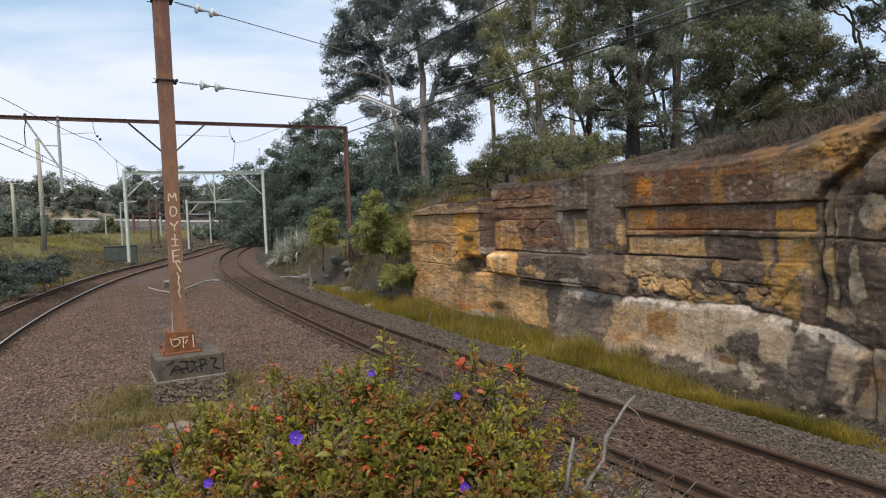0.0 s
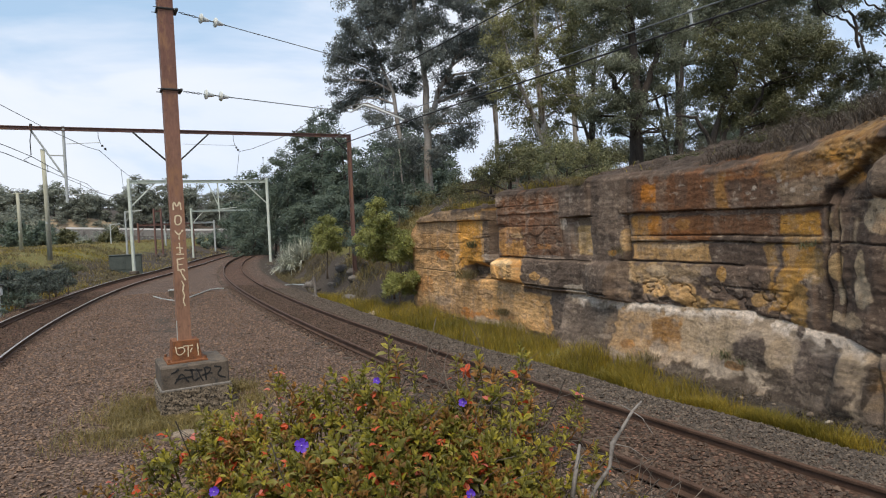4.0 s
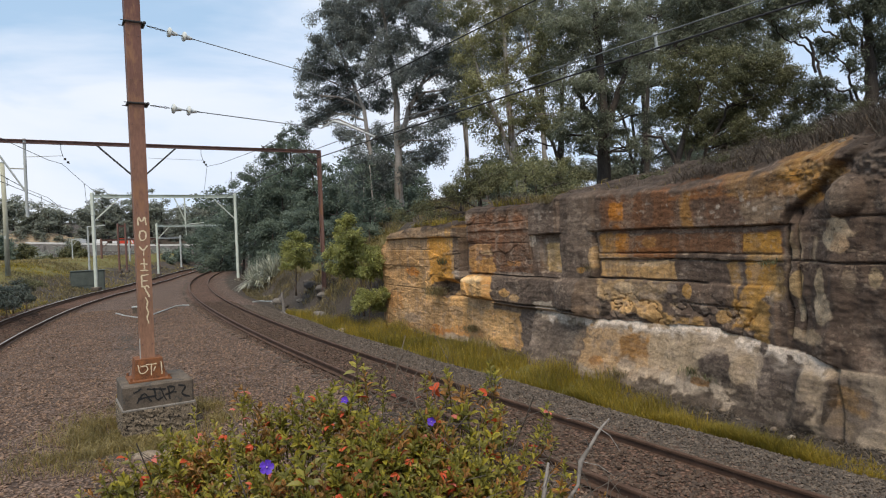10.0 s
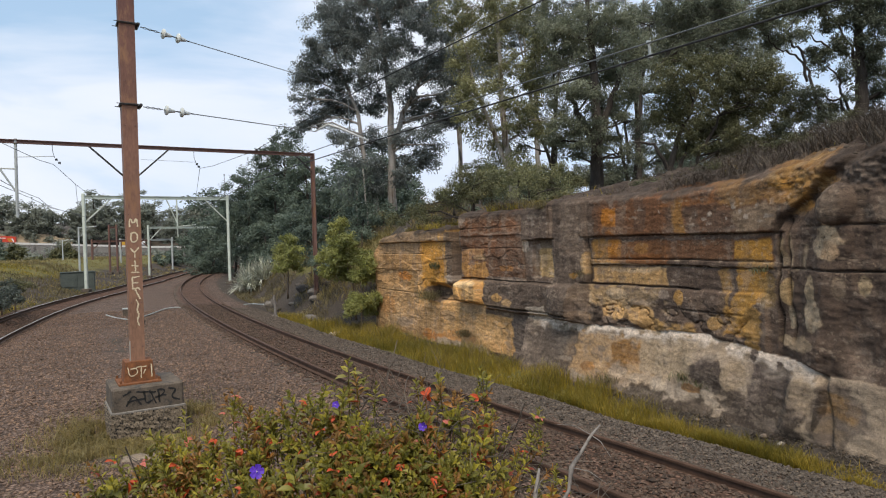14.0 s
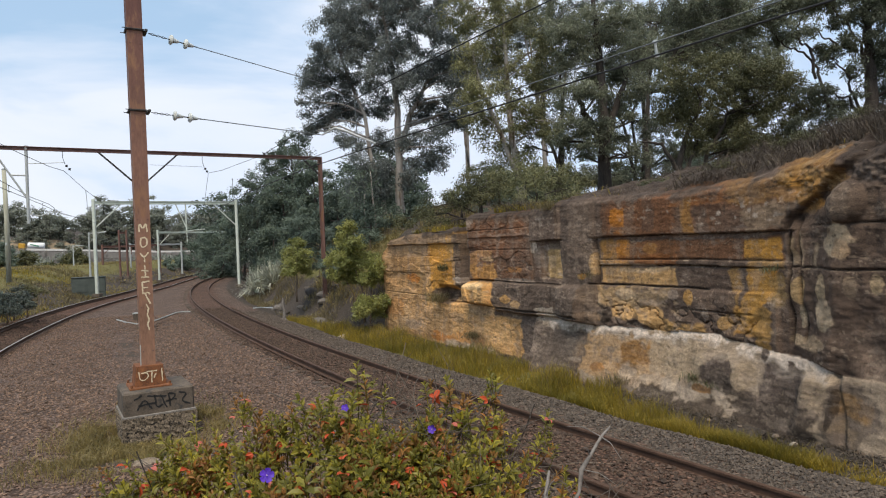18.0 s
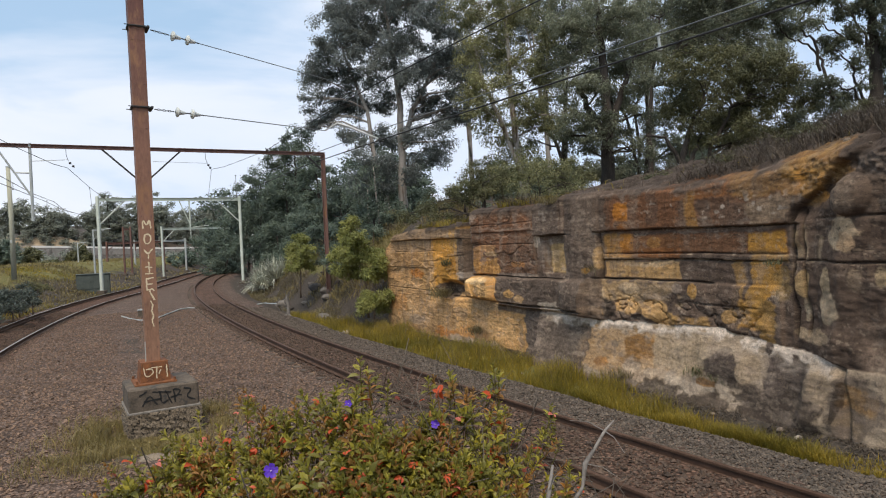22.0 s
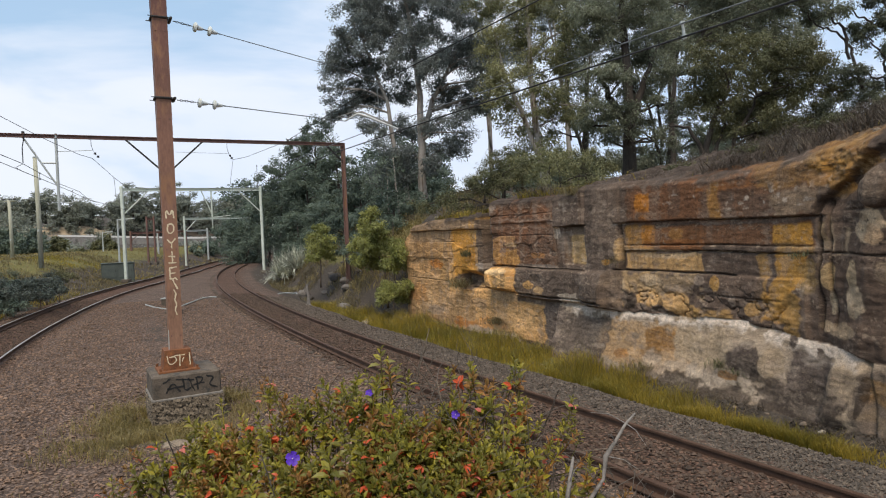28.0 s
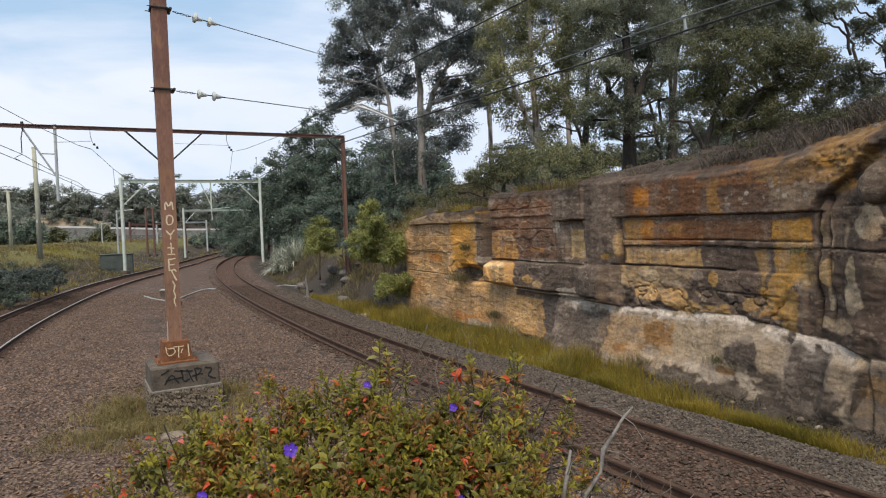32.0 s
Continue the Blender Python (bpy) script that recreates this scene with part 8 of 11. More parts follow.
tree('dense dark green tree in the wood beside the curve', 'tree', (-6.34, 42.0, 1.26), [[(-6.35, 42.0, 0.75), (-6.14, 42.0, 2.6), (-6.22, 42.0, 4.06)]],
     [(-6.22, 42.0, 4.06, 0.82, 0.77), (-7.11, 42.96, 3.38, 0.66, 0.68), (-5.42, 41.04, 3.37, 0.63, 0.65), (-6.35, 42.48, 2.74, 0.95, 0.72),
      (-6.81, 41.52, 2.19, 0.7, 0.61), (-5.9, 43.32, 2.02, 0.73, 0.63)],
     M_BARK_DARK, L_DARK, seed=59, size=0.161, per=150, clump=0.527, density=1.14, radius=0.16, droop=0.25, ratio=0.5, group='trees in the wood')
tree('dense dark green tree in the wood beside the curve', 'tree', (-8.69, 48.0, 1.45), [[(-8.71, 48.0, 0.53), (-8.44, 48.0, 3.21), (-8.53, 48.0, 4.88)]],
     [(-8.53, 48.0, 4.88, 1.01, 0.94), (-9.65, 49.1, 4.06, 0.81, 0.83), (-7.53, 46.9, 4.02, 0.77, 0.79), (-8.7, 48.55, 3.26, 1.16, 0.89),
      (-9.25, 47.45, 2.58, 0.85, 0.74), (-8.17, 49.51, 2.4, 0.89, 0.77)],
     M_BARK_DARK, L_DARK, seed=60, size=0.175, per=150, clump=0.595, density=1.14, radius=0.16, droop=0.25, ratio=0.5, group='trees in the wood')
tree('dense dark green tree in the wood beside the curve', 'tree', (-13.33, 60.0, -1.4), [[(-13.24, 60.0, 0.08), (-13.05, 60.0, -0.05), (-13.16, 60.0, 2.04)]],
     [(-13.16, 60.0, 2.04, 1.01, 0.94), (-14.39, 61.37, 1.16, 0.81, 0.83), (-12.06, 58.63, 1.24, 0.77, 0.79), (-13.39, 60.69, 0.39, 1.16, 0.89),
      (-13.83, 59.31, -0.24, 0.85, 0.74), (-12.95, 61.89, -0.53, 0.89, 0.77)],
     M_BARK_DARK, L_DARK, seed=61, size=0.21, per=150, clump=0.722, density=1.14, radius=0.16, droop=0.25, ratio=0.5, group='trees in the wood')
tree('dense dark green tree in the wood beside the curve', 'tree', (0.26, 34.0, 3.4), [[(0.25, 34.0, 2.74), (0.38, 34.0, 3.68), (0.31, 34.0, 4.85)]],
     [(0.31, 34.0, 4.85, 0.43, 0.4), (-0.07, 34.78, 4.53, 0.34, 0.35), (0.65, 33.22, 4.46, 0.33, 0.34), (0.29, 34.39, 4.18, 0.49, 0.38),
      (-0.03, 33.61, 3.87, 0.36, 0.32), (0.59, 35.07, 3.84, 0.38, 0.33)],
     M_BARK_DARK, L_DARK, seed=62, size=0.133, per=150, clump=0.451, density=1.14, radius=0.16, droop=0.25, ratio=0.5, group='trees in the wood')
tree('bushy yellow-green shrub on the cliff top', 'shrub', (3.27, 25.0, 4.79), [[(3.27, 25.0, 4.39), (3.29, 25.0, 5.52)]],
     [(3.3, 25.0, 5.68, 0.41, 0.28), (2.99, 25.57, 5.53, 0.38, 0.29), (3.57, 24.43, 5.39, 0.36, 0.28), (3.32, 25.29, 5.21, 0.6, 0.23)],
     M_BARK_DARK, L_GUMLIGHT, seed=190, size=0.105, per=92, clump=0.289, radius=0.05, name='shrub', density=1.44)
tree('bushy yellow-green shrub on the cliff top', 'shrub', (3.97, 23.0, 4.81), [[(3.97, 23.0, 4.41), (3.99, 23.0, 5.48)]],
     [(3.99, 23.0, 5.64, 0.37, 0.26), (3.73, 23.53, 5.5, 0.35, 0.27), (4.22, 22.47, 5.37, 0.33, 0.25), (4.02, 23.26, 5.2, 0.55, 0.21)],
     M_BARK_DARK, L_GUMLIGHT, seed=191, size=0.105, per=92, clump=0.289, radius=0.05, name='shrub', density=1.44)
tree('bushy yellow-green shrub on the cliff top', 'shrub', (5.58, 22.0, 4.6), [[(5.58, 22.0, 4.2), (5.59, 22.0, 5.12)]],
     [(5.59, 22.0, 5.24, 0.29, 0.19), (5.45, 22.5, 5.14, 0.27, 0.2), (5.72, 21.5, 5.03, 0.26, 0.19), (5.65, 22.25, 4.92, 0.43, 0.15)],
     M_BARK_DARK, L_OLIVE, seed=192, size=0.105, per=92, clump=0.289, radius=0.05, name='shrub', density=1.44)
tree('bushy yellow-green shrub on the cliff top', 'shrub', (1.93, 27.0, 4.52), [[(1.93, 27.0, 4.12), (1.95, 27.0, 5.17)]],
     [(1.96, 27.0, 5.31, 0.44, 0.23), (1.59, 27.62, 5.18, 0.41, 0.24), (2.29, 26.38, 5.06, 0.39, 0.23), (1.96, 27.31, 4.91, 0.65, 0.19)],
     M_BARK_DARK, L_GUMLIGHT, seed=193, size=0.105, per=92, clump=0.289, radius=0.05, name='shrub', density=1.44)
tree('bushy yellow-green shrub on the cliff top', 'shrub', (5.22, 24.0, 4.81), [[(5.22, 24.0, 4.41), (5.23, 24.0, 5.42)]],
     [(5.24, 24.0, 5.56, 0.34, 0.23), (5.03, 24.55, 5.44, 0.32, 0.23), (5.41, 23.45, 5.32, 0.31, 0.22), (5.28, 24.27, 5.18, 0.51, 0.19)],
     M_BARK_DARK, L_OLIVE, seed=194, size=0.105, per=92, clump=0.289, radius=0.05, name='shrub', density=1.44)
tree('bushy yellow-green shrub on the cliff top', 'shrub', (2.4, 24.0, 4.44), [[(2.4, 24.0, 4.04), (2.42, 24.0, 4.97)]],
     [(2.42, 24.0, 5.08, 0.34, 0.19), (2.16, 24.55, 4.99, 0.32, 0.19), (2.67, 23.45, 4.88, 0.31, 0.18), (2.44, 24.27, 4.77, 0.51, 0.15)],
     M_BARK_DARK, L_OLIVE, seed=195, size=0.105, per=92, clump=0.289, radius=0.05, name='shrub', density=1.44)
tree('dry twiggy scrub on the cliff top', 'shrub', (4.49, 17.0, 3.89), [[(4.49, 17.0, 3.49), (4.5, 17.0, 4.1)]],
     [(4.5, 17.0, 4.1, 0.25, 0.12), (4.29, 17.39, 4.07, 0.26, 0.11), (4.69, 16.61, 4.0, 0.25, 0.1)],
     M_TWIG, L_DRY, seed=120, size=0.12, per=70, clump=0.26, radius=0.025, name='shrub', droop=-0.2, ratio=0.1, density=1.5, group='scrub on the cliff top')
tree('dry twiggy scrub on the cliff top', 'shrub', (5.13, 16.0, 4.06), [[(5.13, 16.0, 3.66), (5.14, 16.0, 4.25)]],
     [(5.14, 16.0, 4.25, 0.28, 0.12), (4.91, 16.37, 4.23, 0.28, 0.1), (5.34, 15.63, 4.16, 0.27, 0.1)],
     M_TWIG, L_DRY, seed=121, size=0.12, per=70, clump=0.26, radius=0.025, name='shrub', droop=-0.2, ratio=0.1, density=1.5, group='scrub on the cliff top')
tree('low scrubby bush on the cliff top', 'shrub', (5.72, 15.0, 4.09), [[(5.72, 15.0, 3.69), (5.73, 15.0, 4.27)]],
     [(5.73, 15.0, 4.27, 0.26, 0.11), (5.54, 15.34, 4.26, 0.27, 0.09), (5.9, 14.66, 4.18, 0.25, 0.09)],
     M_TWIG, L_OLIVE, seed=122, size=0.07, per=103, clump=0.221, radius=0.025, name='shrub', droop=0.1, ratio=0.34, density=1.8, group='scrub on the cliff top')
tree('dry twiggy scrub on the cliff top', 'shrub', (6.41, 14.5, 4.15), [[(6.41, 14.5, 3.75), (6.41, 14.5, 4.33)]],
     [(6.41, 14.5, 4.33, 0.25, 0.11), (6.25, 14.83, 4.31, 0.26, 0.09), (6.56, 14.17, 4.24, 0.25, 0.09)],
     M_TWIG, L_DRY, seed=123, size=0.12, per=70, clump=0.26, radius=0.025, name='shrub', droop=-0.2, ratio=0.1, density=1.5, group='scrub on the cliff top')
tree('low scrubby bush on the cliff top', 'shrub', (6.92, 14.0, 4.33), [[(6.92, 14.0, 3.93), (6.92, 14.0, 4.52)]],
     [(6.92, 14.0, 4.52, 0.24, 0.12), (6.78, 14.32, 4.51, 0.25, 0.1), (7.05, 13.68, 4.42, 0.24, 0.1)],
     M_TWIG, L_OLIVE, seed=124, size=0.07, per=103, clump=0.221, radius=0.025, name='shrub', droop=0.1, ratio=0.34, density=1.8, group='scrub on the cliff top')
tree('dry twiggy scrub on the cliff top', 'shrub', (7.49, 13.5, 4.55), [[(7.49, 13.5, 4.15), (7.49, 13.5, 4.76)]],
     [(7.49, 13.5, 4.76, 0.23, 0.13), (7.38, 13.81, 4.75, 0.24, 0.11), (7.59, 13.19, 4.65, 0.23, 0.1)],
     M_TWIG, L_DRY, seed=125, size=0.12, per=70, clump=0.26, radius=0.025, name='shrub', droop=-0.2, ratio=0.1, density=1.5, group='scrub on the cliff top')
tree('low scrubby bush on the cliff top', 'shrub', (7.89, 13.0, 4.74), [[(7.89, 13.0, 4.34), (7.89, 13.0, 4.94)]],
     [(7.89, 13.0, 4.94, 0.23, 0.12), (7.79, 13.3, 4.93, 0.23, 0.1), (7.97, 12.7, 4.83, 0.22, 0.1)],
     M_TWIG, L_OLIVE, seed=126, size=0.07, per=103, clump=0.221, radius=0.025, name='shrub', droop=0.1, ratio=0.34, density=1.8, group='scrub on the cliff top')
tree('dry twiggy scrub on the cliff top', 'shrub', (8.34, 12.5, 4.87), [[(8.34, 12.5, 4.47), (8.34, 12.5, 5.09)]],
     [(8.34, 12.5, 5.09, 0.22, 0.13), (8.27, 12.79, 5.08, 0.22, 0.11), (8.4, 12.21, 4.97, 0.21, 0.11)],
     M_TWIG, L_DRY, seed=127, size=0.12, per=70, clump=0.26, radius=0.025, name='shrub', droop=-0.2, ratio=0.1, density=1.5, group='scrub on the cliff top')
tree('low scrubby bush on the cliff top', 'shrub', (11.06, 25.0, 5.23), [[(11.06, 25.0, 4.83), (11.06, 25.0, 5.74)]],
     [(11.06, 25.0, 5.74, 0.43, 0.31), (10.79, 25.57, 5.67, 0.44, 0.27), (11.32, 24.43, 5.51, 0.42, 0.25)],
     M_TWIG, L_DARK, seed=128, size=0.07, per=103, clump=0.221, radius=0.025, name='shrub', droop=0.1, ratio=0.34, density=1.8, group='scrub on the cliff top')
tree('low scrubby bush on the cliff top', 'shrub', (11.76, 23.0, 5.26), [[(11.76, 23.0, 4.86), (11.77, 23.0, 5.73)]],
     [(11.77, 23.0, 5.73, 0.4, 0.29), (11.55, 23.53, 5.66, 0.41, 0.25), (11.96, 22.47, 5.51, 0.39, 0.23)],
     M_TWIG, L_OLIVE, seed=129, size=0.07, per=103, clump=0.221, radius=0.025, name='shrub', droop=0.1, ratio=0.34, density=1.8, group='scrub on the cliff top')
tree('low scrubby bush on the cliff top', 'shrub', (12.01, 21.0, 5.34), [[(12.01, 21.0, 4.94), (12.02, 21.0, 5.81)]],
     [(12.02, 21.0, 5.81, 0.36, 0.28), (11.85, 21.48, 5.75, 0.37, 0.24), (12.17, 20.52, 5.59, 0.36, 0.23)],
     M_TWIG, L_DARK, seed=130, size=0.07, per=103, clump=0.221, radius=0.025, name='shrub', droop=0.1, ratio=0.34, density=1.8, group='scrub on the cliff top')
tree('low scrubby bush on the cliff top', 'shrub', (11.54, 18.0, 5.39), [[(11.54, 18.0, 4.99), (11.54, 18.0, 5.79)]],
     [(11.54, 18.0, 5.79, 0.31, 0.24), (11.43, 18.41, 5.74, 0.32, 0.21), (11.64, 17.59, 5.6, 0.31, 0.2)],
     M_TWIG, L_OLIVE, seed=131, size=0.07, per=103, clump=0.221, radius=0.025, name='shrub', droop=0.1, ratio=0.34, density=1.8, group='scrub on the cliff top')
tree('low scrubby bush on the cliff top', 'shrub', (13.79, 30.0, 6.03), [[(13.79, 30.0, 5.63), (13.8, 30.0, 6.59)]],
     [(13.8, 30.0, 6.59, 0.34, 0.34), (13.7, 30.69, 6.51, 0.35, 0.29), (13.88, 29.31, 6.33, 0.33, 0.28)],
     M_TWIG, L_DARK, seed=132, size=0.07, per=103, clump=0.221, radius=0.025, name='shrub', droop=0.1, ratio=0.34, density=1.8, group='scrub on the cliff top')
tree('low scrubby bush on the cliff top', 'shrub', (13.36, 28.0, 6.34), [[(13.36, 28.0, 5.94), (13.37, 28.0, 7.06)]],
     [(13.37, 28.0, 7.06, 0.49, 0.44), (13.08, 28.64, 6.95, 0.5, 0.37), (13.63, 27.36, 6.73, 0.48, 0.36)],
     M_TWIG, L_SHADE, seed=133, size=0.07, per=103, clump=0.221, radius=0.025, name='shrub', droop=0.1, ratio=0.34, density=1.8, group='scrub on the cliff top')
tree('low scrubby bush on the cliff top', 'shrub', (12.9, 24.0, 5.92), [[(12.9, 24.0, 5.52), (12.91, 24.0, 6.54)]],
     [(12.91, 24.0, 6.54, 0.46, 0.38), (12.64, 24.55, 6.45, 0.47, 0.32), (13.15, 23.45, 6.26, 0.45, 0.31)],
     M_TWIG, L_SHADE, seed=134, size=0.07, per=103, clump=0.221, radius=0.025, name='shrub', droop=0.1, ratio=0.34, density=1.8, group='scrub on the cliff top')
tree('low scrubby bush on the cliff top', 'shrub', (12.13, 20.0, 5.82), [[(12.13, 20.0, 5.42), (12.14, 20.0, 6.34)]],
     [(12.14, 20.0, 6.34, 0.38, 0.31), (11.95, 20.46, 6.27, 0.39, 0.27), (12.3, 19.54, 6.1, 0.37, 0.25)],
     M_TWIG, L_SHADE, seed=135, size=0.07, per=103, clump=0.221, radius=0.025, name='shrub', droop=0.1, ratio=0.34, density=1.8, group='scrub on the cliff top')
tree('low scrubby bush on the cliff top', 'shrub', (11.06, 26.0, 6.07), [[(11.06, 26.0, 5.67), (11.07, 26.0, 6.6)]],
     [(11.07, 26.0, 6.6, 0.34, 0.33), (10.91, 26.59, 6.53, 0.35, 0.28), (11.21, 25.41, 6.35, 0.33, 0.26)],
     M_TWIG, L_SHADE, seed=136, size=0.07, per=103, clump=0.221, radius=0.025, name='shrub', droop=0.1, ratio=0.34, density=1.8, group='scrub on the cliff top')
tree('low scrubby bush on the cliff top', 'shrub', (11.34, 17.0, 5.68), [[(11.34, 17.0, 5.28), (11.34, 17.0, 6.17)]],
     [(11.34, 17.0, 6.17, 0.32, 0.3), (11.21, 17.39, 6.11, 0.33, 0.26), (11.46, 16.61, 5.94, 0.32, 0.25)],
     M_TWIG, L_SHADE, seed=137, size=0.07, per=103, clump=0.221, radius=0.025, name='shrub', droop=0.1, ratio=0.34, density=1.8, group='scrub on the cliff top')
tree('dry twiggy scrub on the cliff top', 'shrub', (4.0, 16.5, 3.73), [[(4.0, 16.5, 3.33), (4.0, 16.5, 3.87)]],
     [(4.0, 16.5, 3.87, 0.19, 0.09), (3.87, 16.88, 3.85, 0.19, 0.07), (4.13, 16.12, 3.8, 0.18, 0.07)],
     M_TWIG, L_DRY, seed=138, size=0.12, per=70, clump=0.26, radius=0.025, name='shrub', droop=-0.2, ratio=0.1, density=1.5, group='scrub on the cliff top')
tree('low scrubby bush on the cliff top', 'shrub', (11.22, 16.0, 5.42), [[(11.22, 16.0, 5.02), (11.22, 16.0, 5.83)]],
     [(11.22, 16.0, 5.83, 0.28, 0.25), (11.14, 16.37, 5.78, 0.28, 0.21), (11.29, 15.63, 5.64, 0.27, 0.2)],
     M_TWIG, L_OLIVE, seed=139, size=0.07, per=103, clump=0.221, radius=0.025, name='shrub', droop=0.1, ratio=0.34, density=1.8, group='scrub on the cliff top')
tree('young tree with fresh yellow-green leaves by the line', 'shrub', (-6.3, 34.0, 1.0), [[(-6.3, 34.0, 0.37000000000000005), (-6.28, 34.0, 1.86), (-6.16, 34.0, 3.18)]],
     [(-6.14, 34.0, 3.48, 0.41, 0.41), (-6.7, 34.78, 2.9, 0.48, 0.36), (-5.66, 33.22, 2.79, 0.46, 0.35), (-6.29, 34.39, 2.38, 0.66, 0.39),
      (-6.58, 33.61, 2.06, 0.41, 0.23), (-5.95, 35.07, 1.98, 0.43, 0.27)],
     M_TWIG, L_SHRUB, seed=61, size=0.119, per=92, clump=0.255, density=1.92, radius=0.05, name='sapling')
tree('bushy young tree with yellow-green leaves at the cliff end', 'shrub', (-2.26, 27.0, 0.36), [[(-2.26, 27.0, -0.04), (-2.35, 27.0, 1.54), (-2.75, 27.0, 2.73), (-2.86, 27.0, 3.9)], [(-2.03, 27.0, -0.17), (-1.94, 27.0, 1.29), (-1.81, 27.0, 2.23)], [(-2.45, 27.0, -0.04), (-2.66, 27.0, 1.08), (-3.13, 27.0, 2.04)]],
     [(-2.86, 27.0, 3.95, 0.33, 0.3), (-3.1, 27.62, 3.4, 0.48, 0.36), (-2.51, 26.38, 3.23, 0.41, 0.32), (-3.37, 27.31, 2.75, 0.52, 0.36),
      (-2.65, 26.69, 2.62, 0.65, 0.39), (-2.07, 27.85, 2.57, 0.58, 0.34), (-1.62, 26.15, 2.25, 0.45, 0.32), (-3.36, 27.0, 2.1, 0.42, 0.28),
      (-2.78, 27.62, 1.88, 0.62, 0.31), (-1.92, 26.38, 1.79, 0.6, 0.27)],
     M_TWIG, L_SHRUB, seed=63, size=0.112, per=103, clump=0.23, density=2.04, radius=0.045, name='sapling')
tree('low green shrub at the cliff foot', 'shrub', (-1.93, 25.5, 0.17), [[(-1.93, 25.5, -0.23), (-1.91, 25.5, 0.72)]],
     [(-2.01, 25.5, 0.91, 0.49, 0.31), (-1.61, 26.08, 0.54, 0.45, 0.32), (-2.24, 24.92, 0.62, 0.39, 0.22), (-1.36, 25.79, 0.9, 0.31, 0.27)],
     M_TWIG, L_SHRUB, seed=65, size=0.091, per=92, clump=0.187, density=1.8, radius=0.03, name='shrub')
tree('dark low shrub on the bank beside the far track', 'shrub', (-21.51, 31.0, 0.46), [[(-21.51, 31.0, 0.06), (-21.46, 31.0, 1.16)]],
     [(-21.46, 31.0, 1.16, 0.65, 0.42), (-22.60, 31.71, 0.92, 0.55, 0.36), (-20.38, 30.29, 0.97, 0.53, 0.34), (-21.73, 31.35, 0.71, 0.76, 0.28)],
     M_TWIG, L_DARK, seed=70, size=0.119, per=69, clump=0.289, radius=0.04, name='shrub', droop=0.2, group='shrubs on the bank', density=1.2)
tree('dark low shrub on the bank beside the far track', 'shrub', (-21.37, 33.0, 0.58), [[(-21.37, 33.0, 0.18), (-21.32, 33.0, 1.27)]],
     [(-21.32, 33.0, 1.27, 0.62, 0.41), (-22.43, 33.75, 1.04, 0.53, 0.35), (-20.27, 32.25, 1.09, 0.5, 0.34), (-21.58, 33.38, 0.83, 0.73, 0.28)],
     M_TWIG, L_DARK, seed=71, size=0.119, per=69, clump=0.289, radius=0.04, name='shrub', droop=0.2, group='shrubs on the bank', density=1.2)
tree('dark low shrub on the bank beside the far track', 'shrub', (-21.23, 35.0, 0.35), [[(-21.23, 35.0, -0.05), (-21.19, 35.0, 0.96)]],
     [(-21.19, 35.0, 0.96, 0.55, 0.36), (-22.22, 35.8, 0.74, 0.47, 0.31), (-20.21, 34.2, 0.81, 0.45, 0.3), (-21.45, 35.4, 0.56, 0.65, 0.25)],
     M_TWIG, L_OLIVE, seed=72, size=0.119, per=69, clump=0.289, radius=0.04, name='shrub', droop=0.2, group='shrubs on the bank', density=1.2)
tree('dark low shrub on the bank beside the far track', 'shrub', (-19.53, 27.0, -0.03), [[(-19.53, 27.0, -0.43), (-19.49, 27.0, 0.49)]],
     [(-19.49, 27.0, 0.49, 0.56, 0.31), (-20.50, 27.62, 0.29, 0.48, 0.26), (-18.53, 26.38, 0.37, 0.46, 0.25), (-19.72, 27.31, 0.14, 0.66, 0.21)],
     M_TWIG, L_DARK, seed=73, size=0.119, per=69, clump=0.289, radius=0.04, name='shrub', droop=0.2, group='shrubs on the bank', density=1.2)
tree('dark low shrub on the bank beside the far track', 'shrub', (-19.47, 29.0, 0.17), [[(-19.47, 29.0, -0.23), (-19.44, 29.0, 0.62)]],
     [(-19.44, 29.0, 0.62, 0.54, 0.27), (-20.42, 29.66, 0.45, 0.46, 0.23), (-18.50, 28.34, 0.53, 0.44, 0.22), (-19.67, 29.33, 0.32, 0.64, 0.18)],
     M_TWIG, L_DARK, seed=74, size=0.119, per=69, clump=0.289, radius=0.04, name='shrub', droop=0.2, group='shrubs on the bank', density=1.2)
tree('dark low shrub on the bank beside the far track', 'shrub', (-21.03, 27.0, 0.31), [[(-21.03, 27.0, -0.09), (-20.98, 27.0, 1.02)]],
     [(-20.98, 27.0, 1.02, 0.7, 0.42), (-22.17, 27.62, 0.78, 0.6, 0.36), (-19.85, 26.38, 0.83, 0.57, 0.34), (-21.24, 27.31, 0.56, 0.83, 0.28)],
     M_TWIG, L_DARK, seed=75, size=0.119, per=69, clump=0.289, radius=0.04, name='shrub', droop=0.2, group='shrubs on the bank', density=1.2)
tree('dark low shrub on the bank beside the far track', 'shrub', (-23.73, 41.0, 0.84), [[(-23.73, 41.0, 0.44), (-23.70, 41.0, 1.27)]],
     [(-23.70, 41.0, 1.27, 0.56, 0.26), (-24.79, 41.94, 1.12, 0.47, 0.22), (-22.65, 40.06, 1.17, 0.45, 0.21), (-23.97, 41.47, 0.99, 0.66, 0.17)],
     M_TWIG, L_OLIVE, seed=76, size=0.119, per=69, clump=0.289, radius=0.04, name='shrub', droop=0.2, group='shrubs on the bank', density=1.2)
